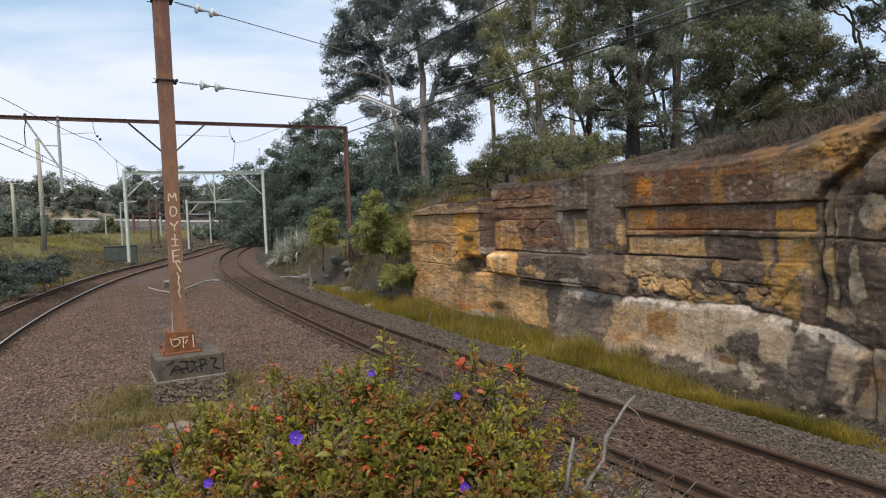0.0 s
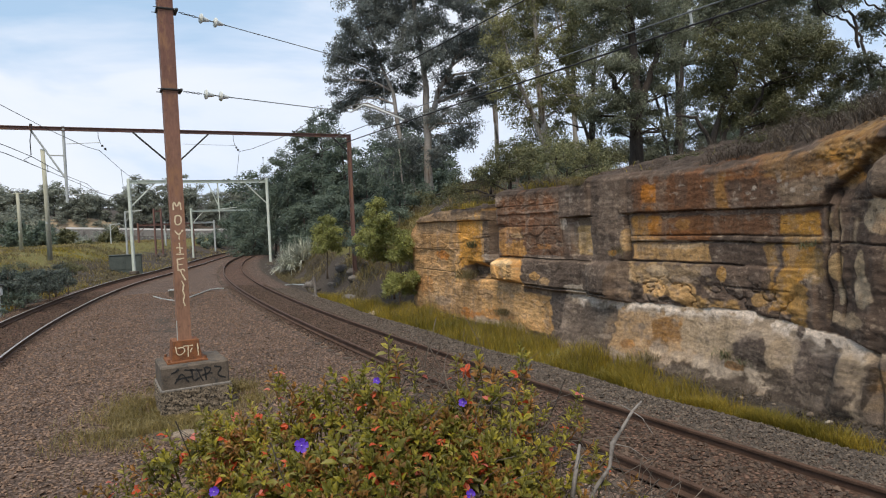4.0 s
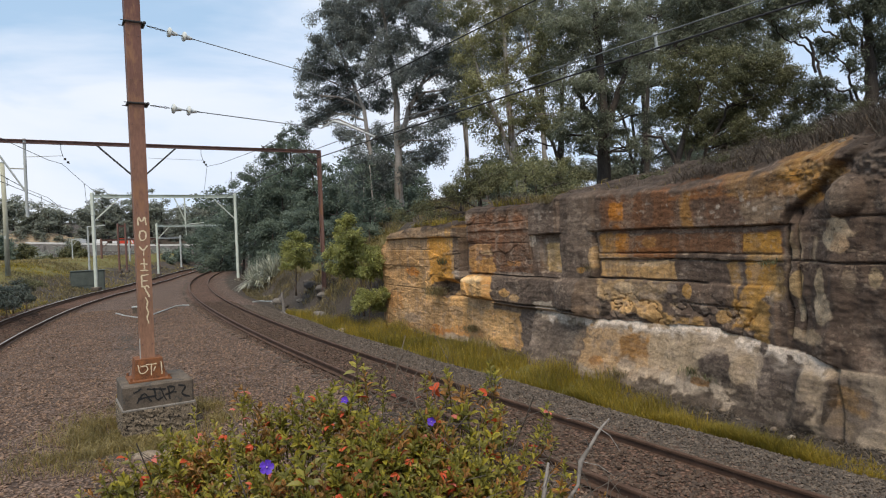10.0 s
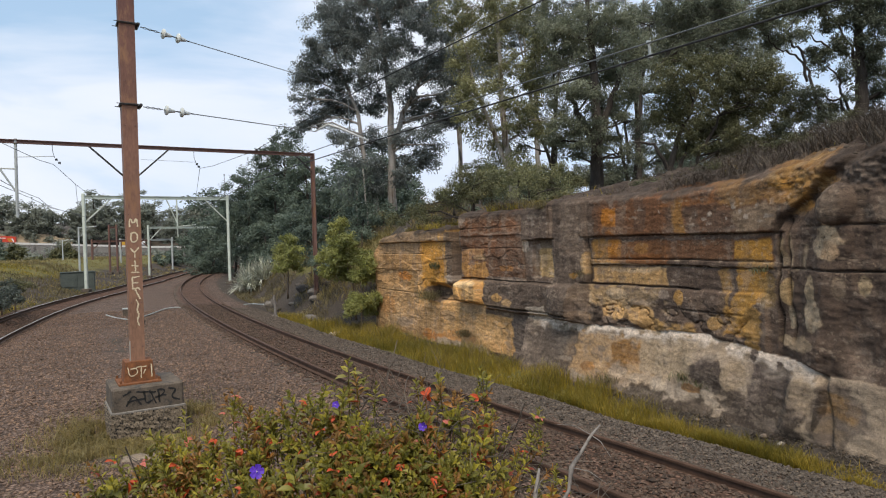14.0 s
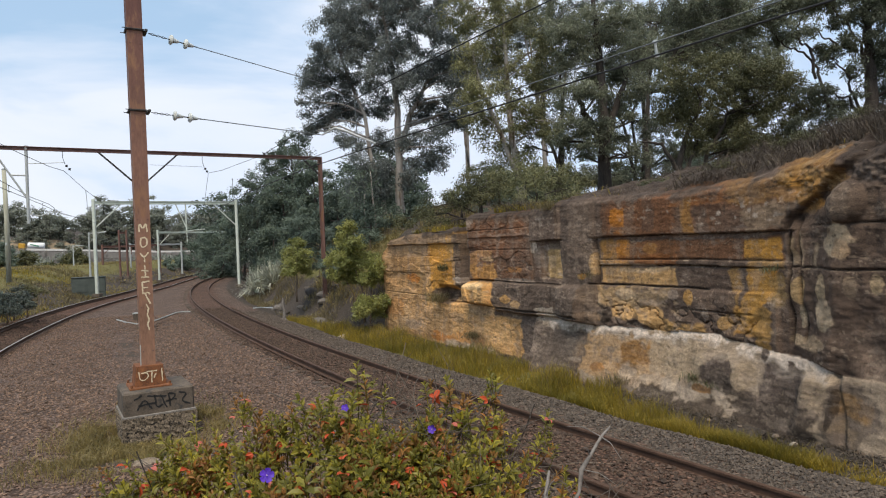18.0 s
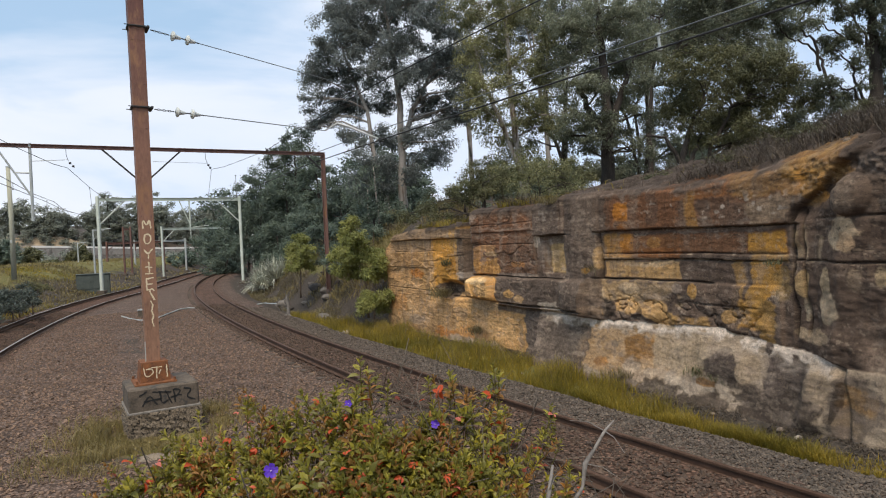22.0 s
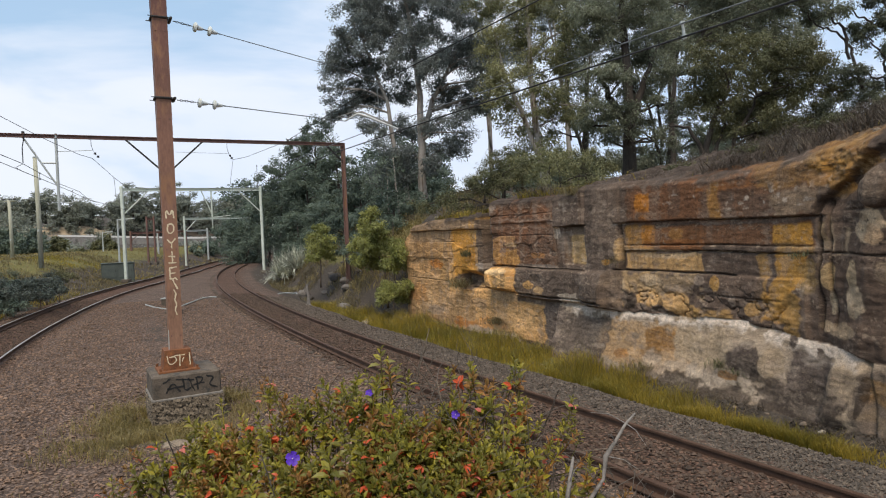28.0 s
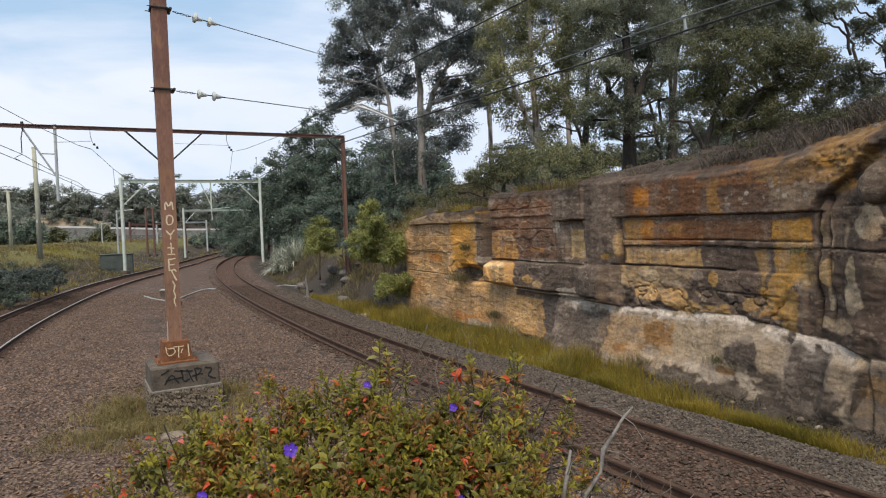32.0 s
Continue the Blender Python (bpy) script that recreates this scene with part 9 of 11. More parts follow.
tree('dark low shrub on the bank beside the far track', 'shrub', (-20.32, 24.0, 0.12), [[(-20.32, 24.0, -0.28), (-20.26, 24.0, 0.88)]],
     [(-20.26, 24.0, 0.88, 0.63, 0.45), (-21.36, 24.55, 0.62, 0.53, 0.38), (-19.23, 23.45, 0.69, 0.51, 0.37), (-20.52, 24.27, 0.4, 0.74, 0.3)],
     M_TWIG, L_DARK, seed=77, size=0.119, per=69, clump=0.289, radius=0.04, name='shrub', droop=0.2, group='shrubs on the bank', density=1.2)
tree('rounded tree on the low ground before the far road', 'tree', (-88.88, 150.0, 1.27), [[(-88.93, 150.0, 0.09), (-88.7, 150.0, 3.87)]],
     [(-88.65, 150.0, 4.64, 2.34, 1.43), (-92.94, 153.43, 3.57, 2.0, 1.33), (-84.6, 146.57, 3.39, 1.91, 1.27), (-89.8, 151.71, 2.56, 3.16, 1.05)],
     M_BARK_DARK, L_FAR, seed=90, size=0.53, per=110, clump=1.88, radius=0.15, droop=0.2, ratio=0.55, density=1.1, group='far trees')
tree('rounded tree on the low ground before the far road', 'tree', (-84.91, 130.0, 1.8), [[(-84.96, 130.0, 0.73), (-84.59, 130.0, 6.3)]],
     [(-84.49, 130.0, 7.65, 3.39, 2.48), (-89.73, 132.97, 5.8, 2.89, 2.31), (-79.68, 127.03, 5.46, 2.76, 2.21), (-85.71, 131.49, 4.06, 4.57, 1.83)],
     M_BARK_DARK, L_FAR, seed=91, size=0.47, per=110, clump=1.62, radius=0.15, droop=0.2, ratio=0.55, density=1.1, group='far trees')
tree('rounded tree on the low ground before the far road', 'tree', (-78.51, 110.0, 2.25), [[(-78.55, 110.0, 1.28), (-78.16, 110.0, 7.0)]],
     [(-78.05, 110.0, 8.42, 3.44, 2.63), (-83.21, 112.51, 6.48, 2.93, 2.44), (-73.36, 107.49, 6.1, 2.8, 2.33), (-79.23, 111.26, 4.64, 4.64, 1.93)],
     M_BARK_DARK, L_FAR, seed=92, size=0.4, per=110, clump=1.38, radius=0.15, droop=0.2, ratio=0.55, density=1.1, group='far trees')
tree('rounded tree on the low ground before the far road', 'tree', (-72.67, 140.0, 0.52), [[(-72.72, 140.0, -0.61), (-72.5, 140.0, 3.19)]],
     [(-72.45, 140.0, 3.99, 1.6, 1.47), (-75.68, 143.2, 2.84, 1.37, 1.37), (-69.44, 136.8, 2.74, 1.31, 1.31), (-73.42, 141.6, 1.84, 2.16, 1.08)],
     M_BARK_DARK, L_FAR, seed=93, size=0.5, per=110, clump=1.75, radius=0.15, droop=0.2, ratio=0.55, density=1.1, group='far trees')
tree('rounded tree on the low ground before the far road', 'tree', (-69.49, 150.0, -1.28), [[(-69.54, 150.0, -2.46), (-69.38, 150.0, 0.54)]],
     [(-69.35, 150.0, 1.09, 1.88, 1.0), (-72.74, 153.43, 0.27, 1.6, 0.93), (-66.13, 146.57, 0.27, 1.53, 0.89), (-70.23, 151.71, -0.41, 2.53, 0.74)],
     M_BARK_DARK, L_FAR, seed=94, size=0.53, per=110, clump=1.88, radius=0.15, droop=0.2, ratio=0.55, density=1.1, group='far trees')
tree('rounded tree on the low ground before the far road', 'tree', (-41.03, 120.0, -1.16), [[(-41.07, 120.0, -2.18), (-40.83, 120.0, 2.59)]],
     [(-40.76, 120.0, 3.71, 1.88, 2.06), (-43.55, 122.74, 2.07, 1.6, 1.92), (-38.25, 117.26, 1.99, 1.53, 1.83), (-41.4, 121.37, 0.69, 2.53, 1.52)],
     M_BARK_DARK, L_DARK, seed=95, size=0.301, per=126, clump=1.275, radius=0.15, droop=0.2, ratio=0.55, density=1.32, group='far trees')
tree('rounded tree on the low ground before the far road', 'tree', (-39.31, 125.0, 1.8), [[(-39.35, 125.0, 0.75), (-39.1, 125.0, 5.69)]],
     [(-39.04, 125.0, 6.86, 1.95, 2.15), (-41.86, 127.86, 5.22, 1.67, 2.0), (-36.5, 122.14, 5.0, 1.59, 1.91), (-39.66, 126.43, 3.75, 2.64, 1.58)],
     M_BARK_DARK, L_DARK, seed=96, size=0.315, per=126, clump=1.326, radius=0.15, droop=0.2, ratio=0.55, density=1.32, group='far trees')
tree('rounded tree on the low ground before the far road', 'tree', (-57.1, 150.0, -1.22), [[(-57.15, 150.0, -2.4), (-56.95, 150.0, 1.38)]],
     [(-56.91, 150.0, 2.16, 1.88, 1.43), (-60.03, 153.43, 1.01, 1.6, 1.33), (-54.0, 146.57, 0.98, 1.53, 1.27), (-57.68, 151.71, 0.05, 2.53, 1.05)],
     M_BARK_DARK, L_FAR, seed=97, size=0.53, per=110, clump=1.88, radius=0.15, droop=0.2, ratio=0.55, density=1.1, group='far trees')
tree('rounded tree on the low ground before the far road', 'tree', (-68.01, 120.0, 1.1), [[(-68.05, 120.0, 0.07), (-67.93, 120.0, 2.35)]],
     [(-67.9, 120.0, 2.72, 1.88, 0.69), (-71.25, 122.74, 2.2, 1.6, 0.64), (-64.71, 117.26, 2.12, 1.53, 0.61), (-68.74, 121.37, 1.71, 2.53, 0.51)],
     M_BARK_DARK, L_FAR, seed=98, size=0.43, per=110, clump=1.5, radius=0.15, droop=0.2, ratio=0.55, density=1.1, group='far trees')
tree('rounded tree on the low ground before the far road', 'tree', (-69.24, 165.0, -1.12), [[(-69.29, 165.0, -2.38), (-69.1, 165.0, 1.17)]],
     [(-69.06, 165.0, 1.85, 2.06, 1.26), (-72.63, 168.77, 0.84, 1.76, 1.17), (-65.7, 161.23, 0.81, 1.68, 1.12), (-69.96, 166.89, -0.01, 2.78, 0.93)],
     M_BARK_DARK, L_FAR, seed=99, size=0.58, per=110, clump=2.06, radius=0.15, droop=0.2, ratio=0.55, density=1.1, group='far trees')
tree('rounded tree on the low ground before the far road', 'tree', (-30.89, 105.0, -0.82), [[(-30.92, 105.0, -1.76), (-30.77, 105.0, 1.55)]],
     [(-30.73, 105.0, 2.26, 1.64, 1.3), (-33.03, 107.4, 1.21, 1.4, 1.21), (-28.61, 102.6, 1.19, 1.34, 1.16), (-31.18, 106.2, 0.34, 2.21, 0.96)],
     M_BARK_DARK, L_DARK, seed=100, size=0.273, per=126, clump=1.113, radius=0.15, droop=0.2, ratio=0.55, density=1.32, group='far trees')
tree('rounded olive shrub before the far wall', 'shrub', (-65.7, 112.0, 1.78), [[(-65.72, 112.0, 1.0), (-65.63, 112.0, 3.49)]],
     [(-65.61, 112.0, 3.92, 1.28, 0.96), (-68.2, 114.56, 3.2, 1.09, 0.9), (-63.14, 109.44, 3.11, 1.05, 0.86), (-66.42, 113.28, 2.54, 1.73, 0.71)],
     M_BARK_DARK, L_OLIVE, seed=160, size=0.385, per=69, clump=0.637, radius=0.12, droop=0.2, ratio=0.55, density=1.08, name='shrub', group='shrubs before the far wall')
tree('rounded olive shrub before the far wall', 'shrub', (-55.25, 108.0, 1.11), [[(-55.26, 108.0, 0.34), (-55.16, 108.0, 3.13)]],
     [(-55.14, 108.0, 3.64, 1.35, 1.13), (-57.55, 110.47, 2.77, 1.15, 1.06), (-52.85, 105.53, 2.69, 1.1, 1.01), (-55.84, 109.23, 2.0, 1.82, 0.83)],
     M_BARK_DARK, L_OLIVE, seed=161, size=0.385, per=69, clump=0.637, radius=0.12, droop=0.2, ratio=0.55, density=1.08, name='shrub', group='shrubs before the far wall')
tree('rounded olive shrub before the far wall', 'shrub', (-46.76, 104.0, 0.45), [[(-46.77, 104.0, -0.3), (-46.72, 104.0, 1.25)]],
     [(-46.71, 104.0, 1.45, 0.65, 0.45), (-48.33, 106.38, 1.07, 0.55, 0.42), (-45.15, 101.62, 1.12, 0.53, 0.4), (-47.27, 105.19, 0.79, 0.88, 0.33)],
     M_BARK_DARK, L_OLIVE, seed=162, size=0.385, per=69, clump=0.637, radius=0.12, droop=0.2, ratio=0.55, density=1.08, name='shrub', group='shrubs before the far wall')
tree('rounded olive shrub before the far wall', 'shrub', (-62.26, 100.0, 1.56), [[(-62.28, 100.0, 0.82), (-62.16, 100.0, 3.94)]],
     [(-62.14, 100.0, 4.54, 1.46, 1.34), (-64.8, 102.29, 3.53, 1.24, 1.24), (-59.62, 97.71, 3.41, 1.19, 1.19), (-62.93, 101.14, 2.63, 1.97, 0.98)],
     M_BARK_DARK, L_DARK, seed=163, size=0.385, per=69, clump=0.637, radius=0.12, droop=0.2, ratio=0.55, density=1.08, name='shrub', group='shrubs before the far wall')
tree('rounded olive shrub before the far wall', 'shrub', (-55.6, 100.0, 1.19), [[(-55.61, 100.0, 0.45), (-55.57, 100.0, 1.96)]],
     [(-55.56, 100.0, 2.15, 1.15, 0.43), (-57.78, 102.29, 1.81, 0.98, 0.4), (-53.4, 97.71, 1.79, 0.93, 0.38), (-56.22, 101.14, 1.52, 1.55, 0.32)],
     M_BARK_DARK, L_OLIVE, seed=164, size=0.385, per=69, clump=0.637, radius=0.12, droop=0.2, ratio=0.55, density=1.08, name='shrub', group='shrubs before the far wall')
tree('rounded olive shrub before the far wall', 'shrub', (-49.99, 104.0, 0.6), [[(-50.0, 104.0, -0.16), (-49.96, 104.0, 1.22)]],
     [(-49.96, 104.0, 1.37, 0.76, 0.35), (-51.74, 106.38, 1.07, 0.65, 0.32), (-48.23, 101.62, 1.11, 0.62, 0.31), (-50.55, 105.19, 0.85, 1.02, 0.26)],
     M_BARK_DARK, L_OLIVE, seed=165, size=0.385, per=69, clump=0.637, radius=0.12, droop=0.2, ratio=0.55, density=1.08, name='shrub', group='shrubs before the far wall')
tree('rounded olive shrub before the far wall', 'shrub', (-63.36, 96.0, 1.78), [[(-63.38, 96.0, 1.05), (-63.26, 96.0, 4.22)]],
     [(-63.23, 96.0, 4.83, 1.5, 1.38), (-65.95, 98.19, 3.8, 1.28, 1.28), (-60.67, 93.81, 3.67, 1.22, 1.22), (-64.04, 97.1, 2.88, 2.02, 1.01)],
     M_BARK_DARK, L_DARK, seed=166, size=0.385, per=69, clump=0.637, radius=0.12, droop=0.2, ratio=0.55, density=1.08, name='shrub', group='shrubs before the far wall')
tree('rounded olive shrub before the far wall', 'shrub', (-41.74, 110.0, 0.25), [[(-41.76, 110.0, -0.53), (-41.69, 110.0, 1.38)]],
     [(-41.68, 110.0, 1.66, 0.8, 0.63), (-43.32, 112.51, 1.14, 0.68, 0.59), (-40.11, 107.49, 1.17, 0.65, 0.56), (-42.2, 111.26, 0.73, 1.08, 0.46)],
     M_BARK_DARK, L_DARK, seed=167, size=0.385, per=69, clump=0.637, radius=0.12, droop=0.2, ratio=0.55, density=1.08, name='shrub', group='shrubs before the far wall')
tree('rounded olive shrub before the far wall', 'shrub', (-39.64, 112.0, 0.46), [[(-39.66, 112.0, -0.32), (-39.58, 112.0, 2.0)]],
     [(-39.56, 112.0, 2.38, 1.05, 0.86), (-41.37, 114.56, 1.69, 0.9, 0.8), (-37.85, 109.44, 1.68, 0.86, 0.76), (-40.06, 113.28, 1.13, 1.42, 0.63)],
     M_BARK_DARK, L_DARK, seed=168, size=0.385, per=69, clump=0.637, radius=0.12, droop=0.2, ratio=0.55, density=1.08, name='shrub', group='shrubs before the far wall')
tree('dark low bush at the foot of the mast', 'shrub', (-4.42, 32.5, 2.14), [[(-4.43, 32.5, 1.65), (-4.41, 32.5, 2.47)]],
     [(-4.41, 32.5, 2.47, 0.27, 0.2), (-4.74, 33.24, 2.36, 0.23, 0.17), (-4.1, 31.76, 2.38, 0.22, 0.17)],
     M_TWIG, L_DARK, seed=180, size=0.112, per=80, clump=0.221, radius=0.03, droop=0.2, density=1.56, name='shrub')
tree('dark low bush at the foot of the mast', 'shrub', (-3.97, 31.0, 1.69), [[(-3.98, 31.0, 1.21), (-3.96, 31.0, 2.01)]],
     [(-3.96, 31.0, 2.01, 0.29, 0.19), (-4.3, 31.71, 1.9, 0.25, 0.17), (-3.64, 30.29, 1.93, 0.24, 0.16)],
     M_TWIG, L_DARK, seed=181, size=0.112, per=80, clump=0.221, radius=0.03, droop=0.2, density=1.56, name='shrub')
tree('dark low bush at the foot of the mast', 'shrub', (-4.92, 33.0, 2.03), [[(-4.93, 33.0, 1.54), (-4.91, 33.0, 2.25)]],
     [(-4.91, 33.0, 2.25, 0.21, 0.14), (-5.2, 33.75, 2.17, 0.18, 0.12), (-4.64, 32.25, 2.2, 0.17, 0.11)],
     M_TWIG, L_DARK, seed=182, size=0.112, per=80, clump=0.221, radius=0.03, droop=0.2, density=1.56, name='shrub')
tree('dark bluish shrub on the bank', 'shrub', (-20.33, 32.0, 0.92), [[(-20.34, 32.0, 0.44), (-20.31, 32.0, 1.46)]],
     [(-20.31, 32.0, 1.46, 0.6, 0.33), (-21.29, 32.73, 1.28, 0.51, 0.28), (-19.37, 31.27, 1.32, 0.49, 0.27), (-20.55, 32.37, 1.11, 0.71, 0.22)],
     M_TWIG, L_DUSK, seed=205, size=0.112, per=80, clump=0.289, radius=0.04, name='shrub', droop=0.2, group='shrubs on the bank', density=1.2)
tree('dark bluish shrub on the bank', 'shrub', (-20.41, 34.0, 0.94), [[(-20.42, 34.0, 0.45), (-20.39, 34.0, 1.45)]],
     [(-20.39, 34.0, 1.45, 0.5, 0.32), (-21.28, 34.78, 1.27, 0.42, 0.27), (-19.54, 33.22, 1.32, 0.4, 0.26), (-20.63, 34.39, 1.12, 0.59, 0.22)],
     M_TWIG, L_DUSK, seed=206, size=0.112, per=80, clump=0.289, radius=0.04, name='shrub', droop=0.2, group='shrubs on the bank', density=1.2)
tree('dark bluish shrub on the bank', 'shrub', (-19.52, 30.0, 0.61), [[(-19.52, 30.0, 0.14), (-19.50, 30.0, 1.07)]],
     [(-19.50, 30.0, 1.07, 0.47, 0.28), (-20.34, 30.69, 0.9, 0.4, 0.24), (-18.69, 29.31, 0.97, 0.38, 0.23), (-19.72, 30.34, 0.77, 0.55, 0.19)],
     M_TWIG, L_DUSK, seed=207, size=0.112, per=80, clump=0.289, radius=0.04, name='shrub', droop=0.2, group='shrubs on the bank', density=1.2)
tree('dark bluish shrub on the bank', 'shrub', (-19.11, 31.0, 0.59), [[(-19.12, 31.0, 0.11), (-19.10, 31.0, 1.01)]],
     [(-19.10, 31.0, 1.01, 0.48, 0.26), (-19.94, 31.71, 0.85, 0.41, 0.22), (-18.28, 30.29, 0.92, 0.39, 0.21), (-19.31, 31.35, 0.73, 0.57, 0.17)],
     M_TWIG, L_DUSK, seed=208, size=0.112, per=80, clump=0.289, radius=0.04, name='shrub', droop=0.2, group='shrubs on the bank', density=1.2)
tree('dark bluish shrub on the bank', 'shrub', (-19.37, 33.0, 0.73), [[(-19.37, 33.0, 0.24), (-19.35, 33.0, 1.06)]],
     [(-19.35, 33.0, 1.06, 0.31, 0.21), (-20.05, 33.75, 0.92, 0.26, 0.18), (-18.68, 32.25, 1.0, 0.25, 0.17), (-19.57, 33.38, 0.84, 0.37, 0.14)],
     M_TWIG, L_DUSK, seed=209, size=0.112, per=80, clump=0.289, radius=0.04, name='shrub', droop=0.2, group='shrubs on the bank', density=1.2)
tree('dark bluish shrub on the bank', 'shrub', (-19.73, 29.0, 0.78), [[(-19.74, 29.0, 0.31), (-19.70, 29.0, 1.47)]],
     [(-19.70, 29.0, 1.47, 0.6, 0.42), (-20.67, 29.66, 1.24, 0.52, 0.36), (-18.78, 28.34, 1.28, 0.49, 0.34), (-19.93, 29.33, 1.03, 0.71, 0.29)],
     M_TWIG, L_DUSK, seed=210, size=0.112, per=80, clump=0.289, radius=0.04, name='shrub', droop=0.2, group='shrubs on the bank', density=1.2)
tree('dark green shrub behind the cliff end', 'shrub', (-2.41, 34.0, 3.33), [[(-2.42, 34.0, 2.84), (-2.4, 34.0, 3.8)]],
     [(-2.4, 34.0, 3.8, 0.35, 0.28), (-2.79, 34.78, 3.69, 0.3, 0.24), (-2.03, 33.22, 3.64, 0.29, 0.23), (-2.43, 34.39, 3.52, 0.42, 0.19)],
     M_TWIG, L_DARK, seed=215, size=0.126, per=80, clump=0.306, radius=0.04, name='shrub', droop=0.2, group='shrubs behind the cliff end', density=1.2)
tree('dark green shrub behind the cliff end', 'shrub', (-2.21, 45.0, 3.77), [[(-2.21, 45.0, 3.25), (-2.19, 45.0, 4.31)]],
     [(-2.19, 45.0, 4.31, 0.42, 0.33), (-2.64, 46.03, 4.19, 0.36, 0.28), (-1.77, 43.97, 4.11, 0.34, 0.27), (-2.23, 45.51, 3.99, 0.5, 0.22)],
     M_TWIG, L_DARK, seed=216, size=0.126, per=80, clump=0.306, radius=0.04, name='shrub', droop=0.2, group='shrubs behind the cliff end', density=1.2)
tree('dark green shrub behind the cliff end', 'shrub', (-0.06, 45.0, 3.85), [[(-0.07, 45.0, 3.33), (-0.04, 45.0, 4.39)]],
     [(-0.04, 45.0, 4.39, 0.52, 0.33), (-0.53, 46.03, 4.27, 0.44, 0.28), (0.41, 43.97, 4.19, 0.42, 0.27), (-0.06, 45.51, 4.08, 0.61, 0.22)],
     M_TWIG, L_DARK, seed=217, size=0.126, per=80, clump=0.306, radius=0.04, name='shrub', droop=0.2, group='shrubs behind the cliff end', density=1.2)
tree('dark green shrub behind the cliff end', 'shrub', (0.96, 33.0, 3.84), [[(0.96, 33.0, 3.35), (0.98, 33.0, 4.35)]],
     [(0.98, 33.0, 4.35, 0.45, 0.31), (0.58, 33.75, 4.24, 0.38, 0.26), (1.35, 32.25, 4.16, 0.36, 0.25), (0.98, 33.38, 4.05, 0.53, 0.21)],
     M_TWIG, L_DARK, seed=218, size=0.126, per=80, clump=0.306, radius=0.04, name='shrub', droop=0.2, group='shrubs behind the cliff end', density=1.2)
tree('dark green shrub behind the cliff end', 'shrub', (1.79, 30.0, 3.89), [[(1.79, 30.0, 3.42), (1.81, 30.0, 4.36)]],
     [(1.81, 30.0, 4.36, 0.44, 0.28), (1.44, 30.69, 4.26, 0.37, 0.24), (2.16, 29.31, 4.18, 0.36, 0.23), (1.82, 30.34, 4.09, 0.52, 0.19)],
     M_TWIG, L_OLIVE, seed=219, size=0.126, per=80, clump=0.306, radius=0.04, name='shrub', droop=0.2, group='shrubs behind the cliff end', density=1.2)
tree('dark green shrub behind the cliff end', 'shrub', (2.63, 29.0, 4.09), [[(2.63, 29.0, 3.61), (2.64, 29.0, 4.49)]],
     [(2.64, 29.0, 4.49, 0.39, 0.24), (2.33, 29.66, 4.41, 0.33, 0.21), (2.93, 28.34, 4.33, 0.32, 0.2), (2.66, 29.33, 4.26, 0.46, 0.16)],
     M_TWIG, L_DARK, seed=220, size=0.126, per=80, clump=0.306, radius=0.04, name='shrub', droop=0.2, group='shrubs behind the cliff end', density=1.2)
tree('dark green shrub behind the cliff end', 'shrub', (0.31, 31.0, 3.62), [[(0.3, 31.0, 3.14), (0.32, 31.0, 3.87)]],
     [(0.32, 31.0, 3.87, 0.26, 0.15), (0.08, 31.71, 3.82, 0.22, 0.12), (0.54, 30.29, 3.77, 0.21, 0.12), (0.31, 31.35, 3.73, 0.3, 0.1)],
     M_TWIG, L_OLIVE, seed=221, size=0.126, per=80, clump=0.306, radius=0.04, name='shrub', droop=0.2, group='shrubs behind the cliff end', density=1.2)
tree('dark green shrub behind the cliff end', 'shrub', (-3.34, 36.0, 2.97), [[(-3.35, 36.0, 2.48), (-3.33, 36.0, 3.47)]],
     [(-3.33, 36.0, 3.47, 0.38, 0.3), (-3.76, 36.82, 3.34, 0.32, 0.26), (-2.92, 35.18, 3.3, 0.31, 0.24), (-3.38, 36.41, 3.17, 0.44, 0.2)],
     M_TWIG, L_DARK, seed=222, size=0.126, per=80, clump=0.306, radius=0.04, name='shrub', droop=0.2, group='shrubs behind the cliff end', density=1.2)


for k in range(11):
    by = 28.5 + 1.35 * k
    bx = float(left_centre(by)) - 4.6 - 0.8 * (k % 3)
    bz = float(ground_z(np.array([bx]), np.array([by]))[0])
    h = (1.5, 1.15, 1.7)[k % 3]
    tree("dense dark bush with brown twigs on the bank", "shrub", (bx, by, bz), [[(bx, by, bz - 0.3), (bx + 0.1, by, bz + h * 0.8)]],
         [(bx + 0.75 * math.cos(2.4 * j + k), by + 0.7 * math.sin(2.4 * j + k), bz + h * (0.25 + 0.11 * j), 0.62, 0.36) for j in range(6)],
         M_TWIG, (L_DUSK, L_DARK, L_SHADE)[k % 3], seed=400 + k, size=0.11, per=80, clump=0.30, radius=0.05, name="shrub", droop=0.2, group="shrubs on the bank", density=1.1, joined=True)


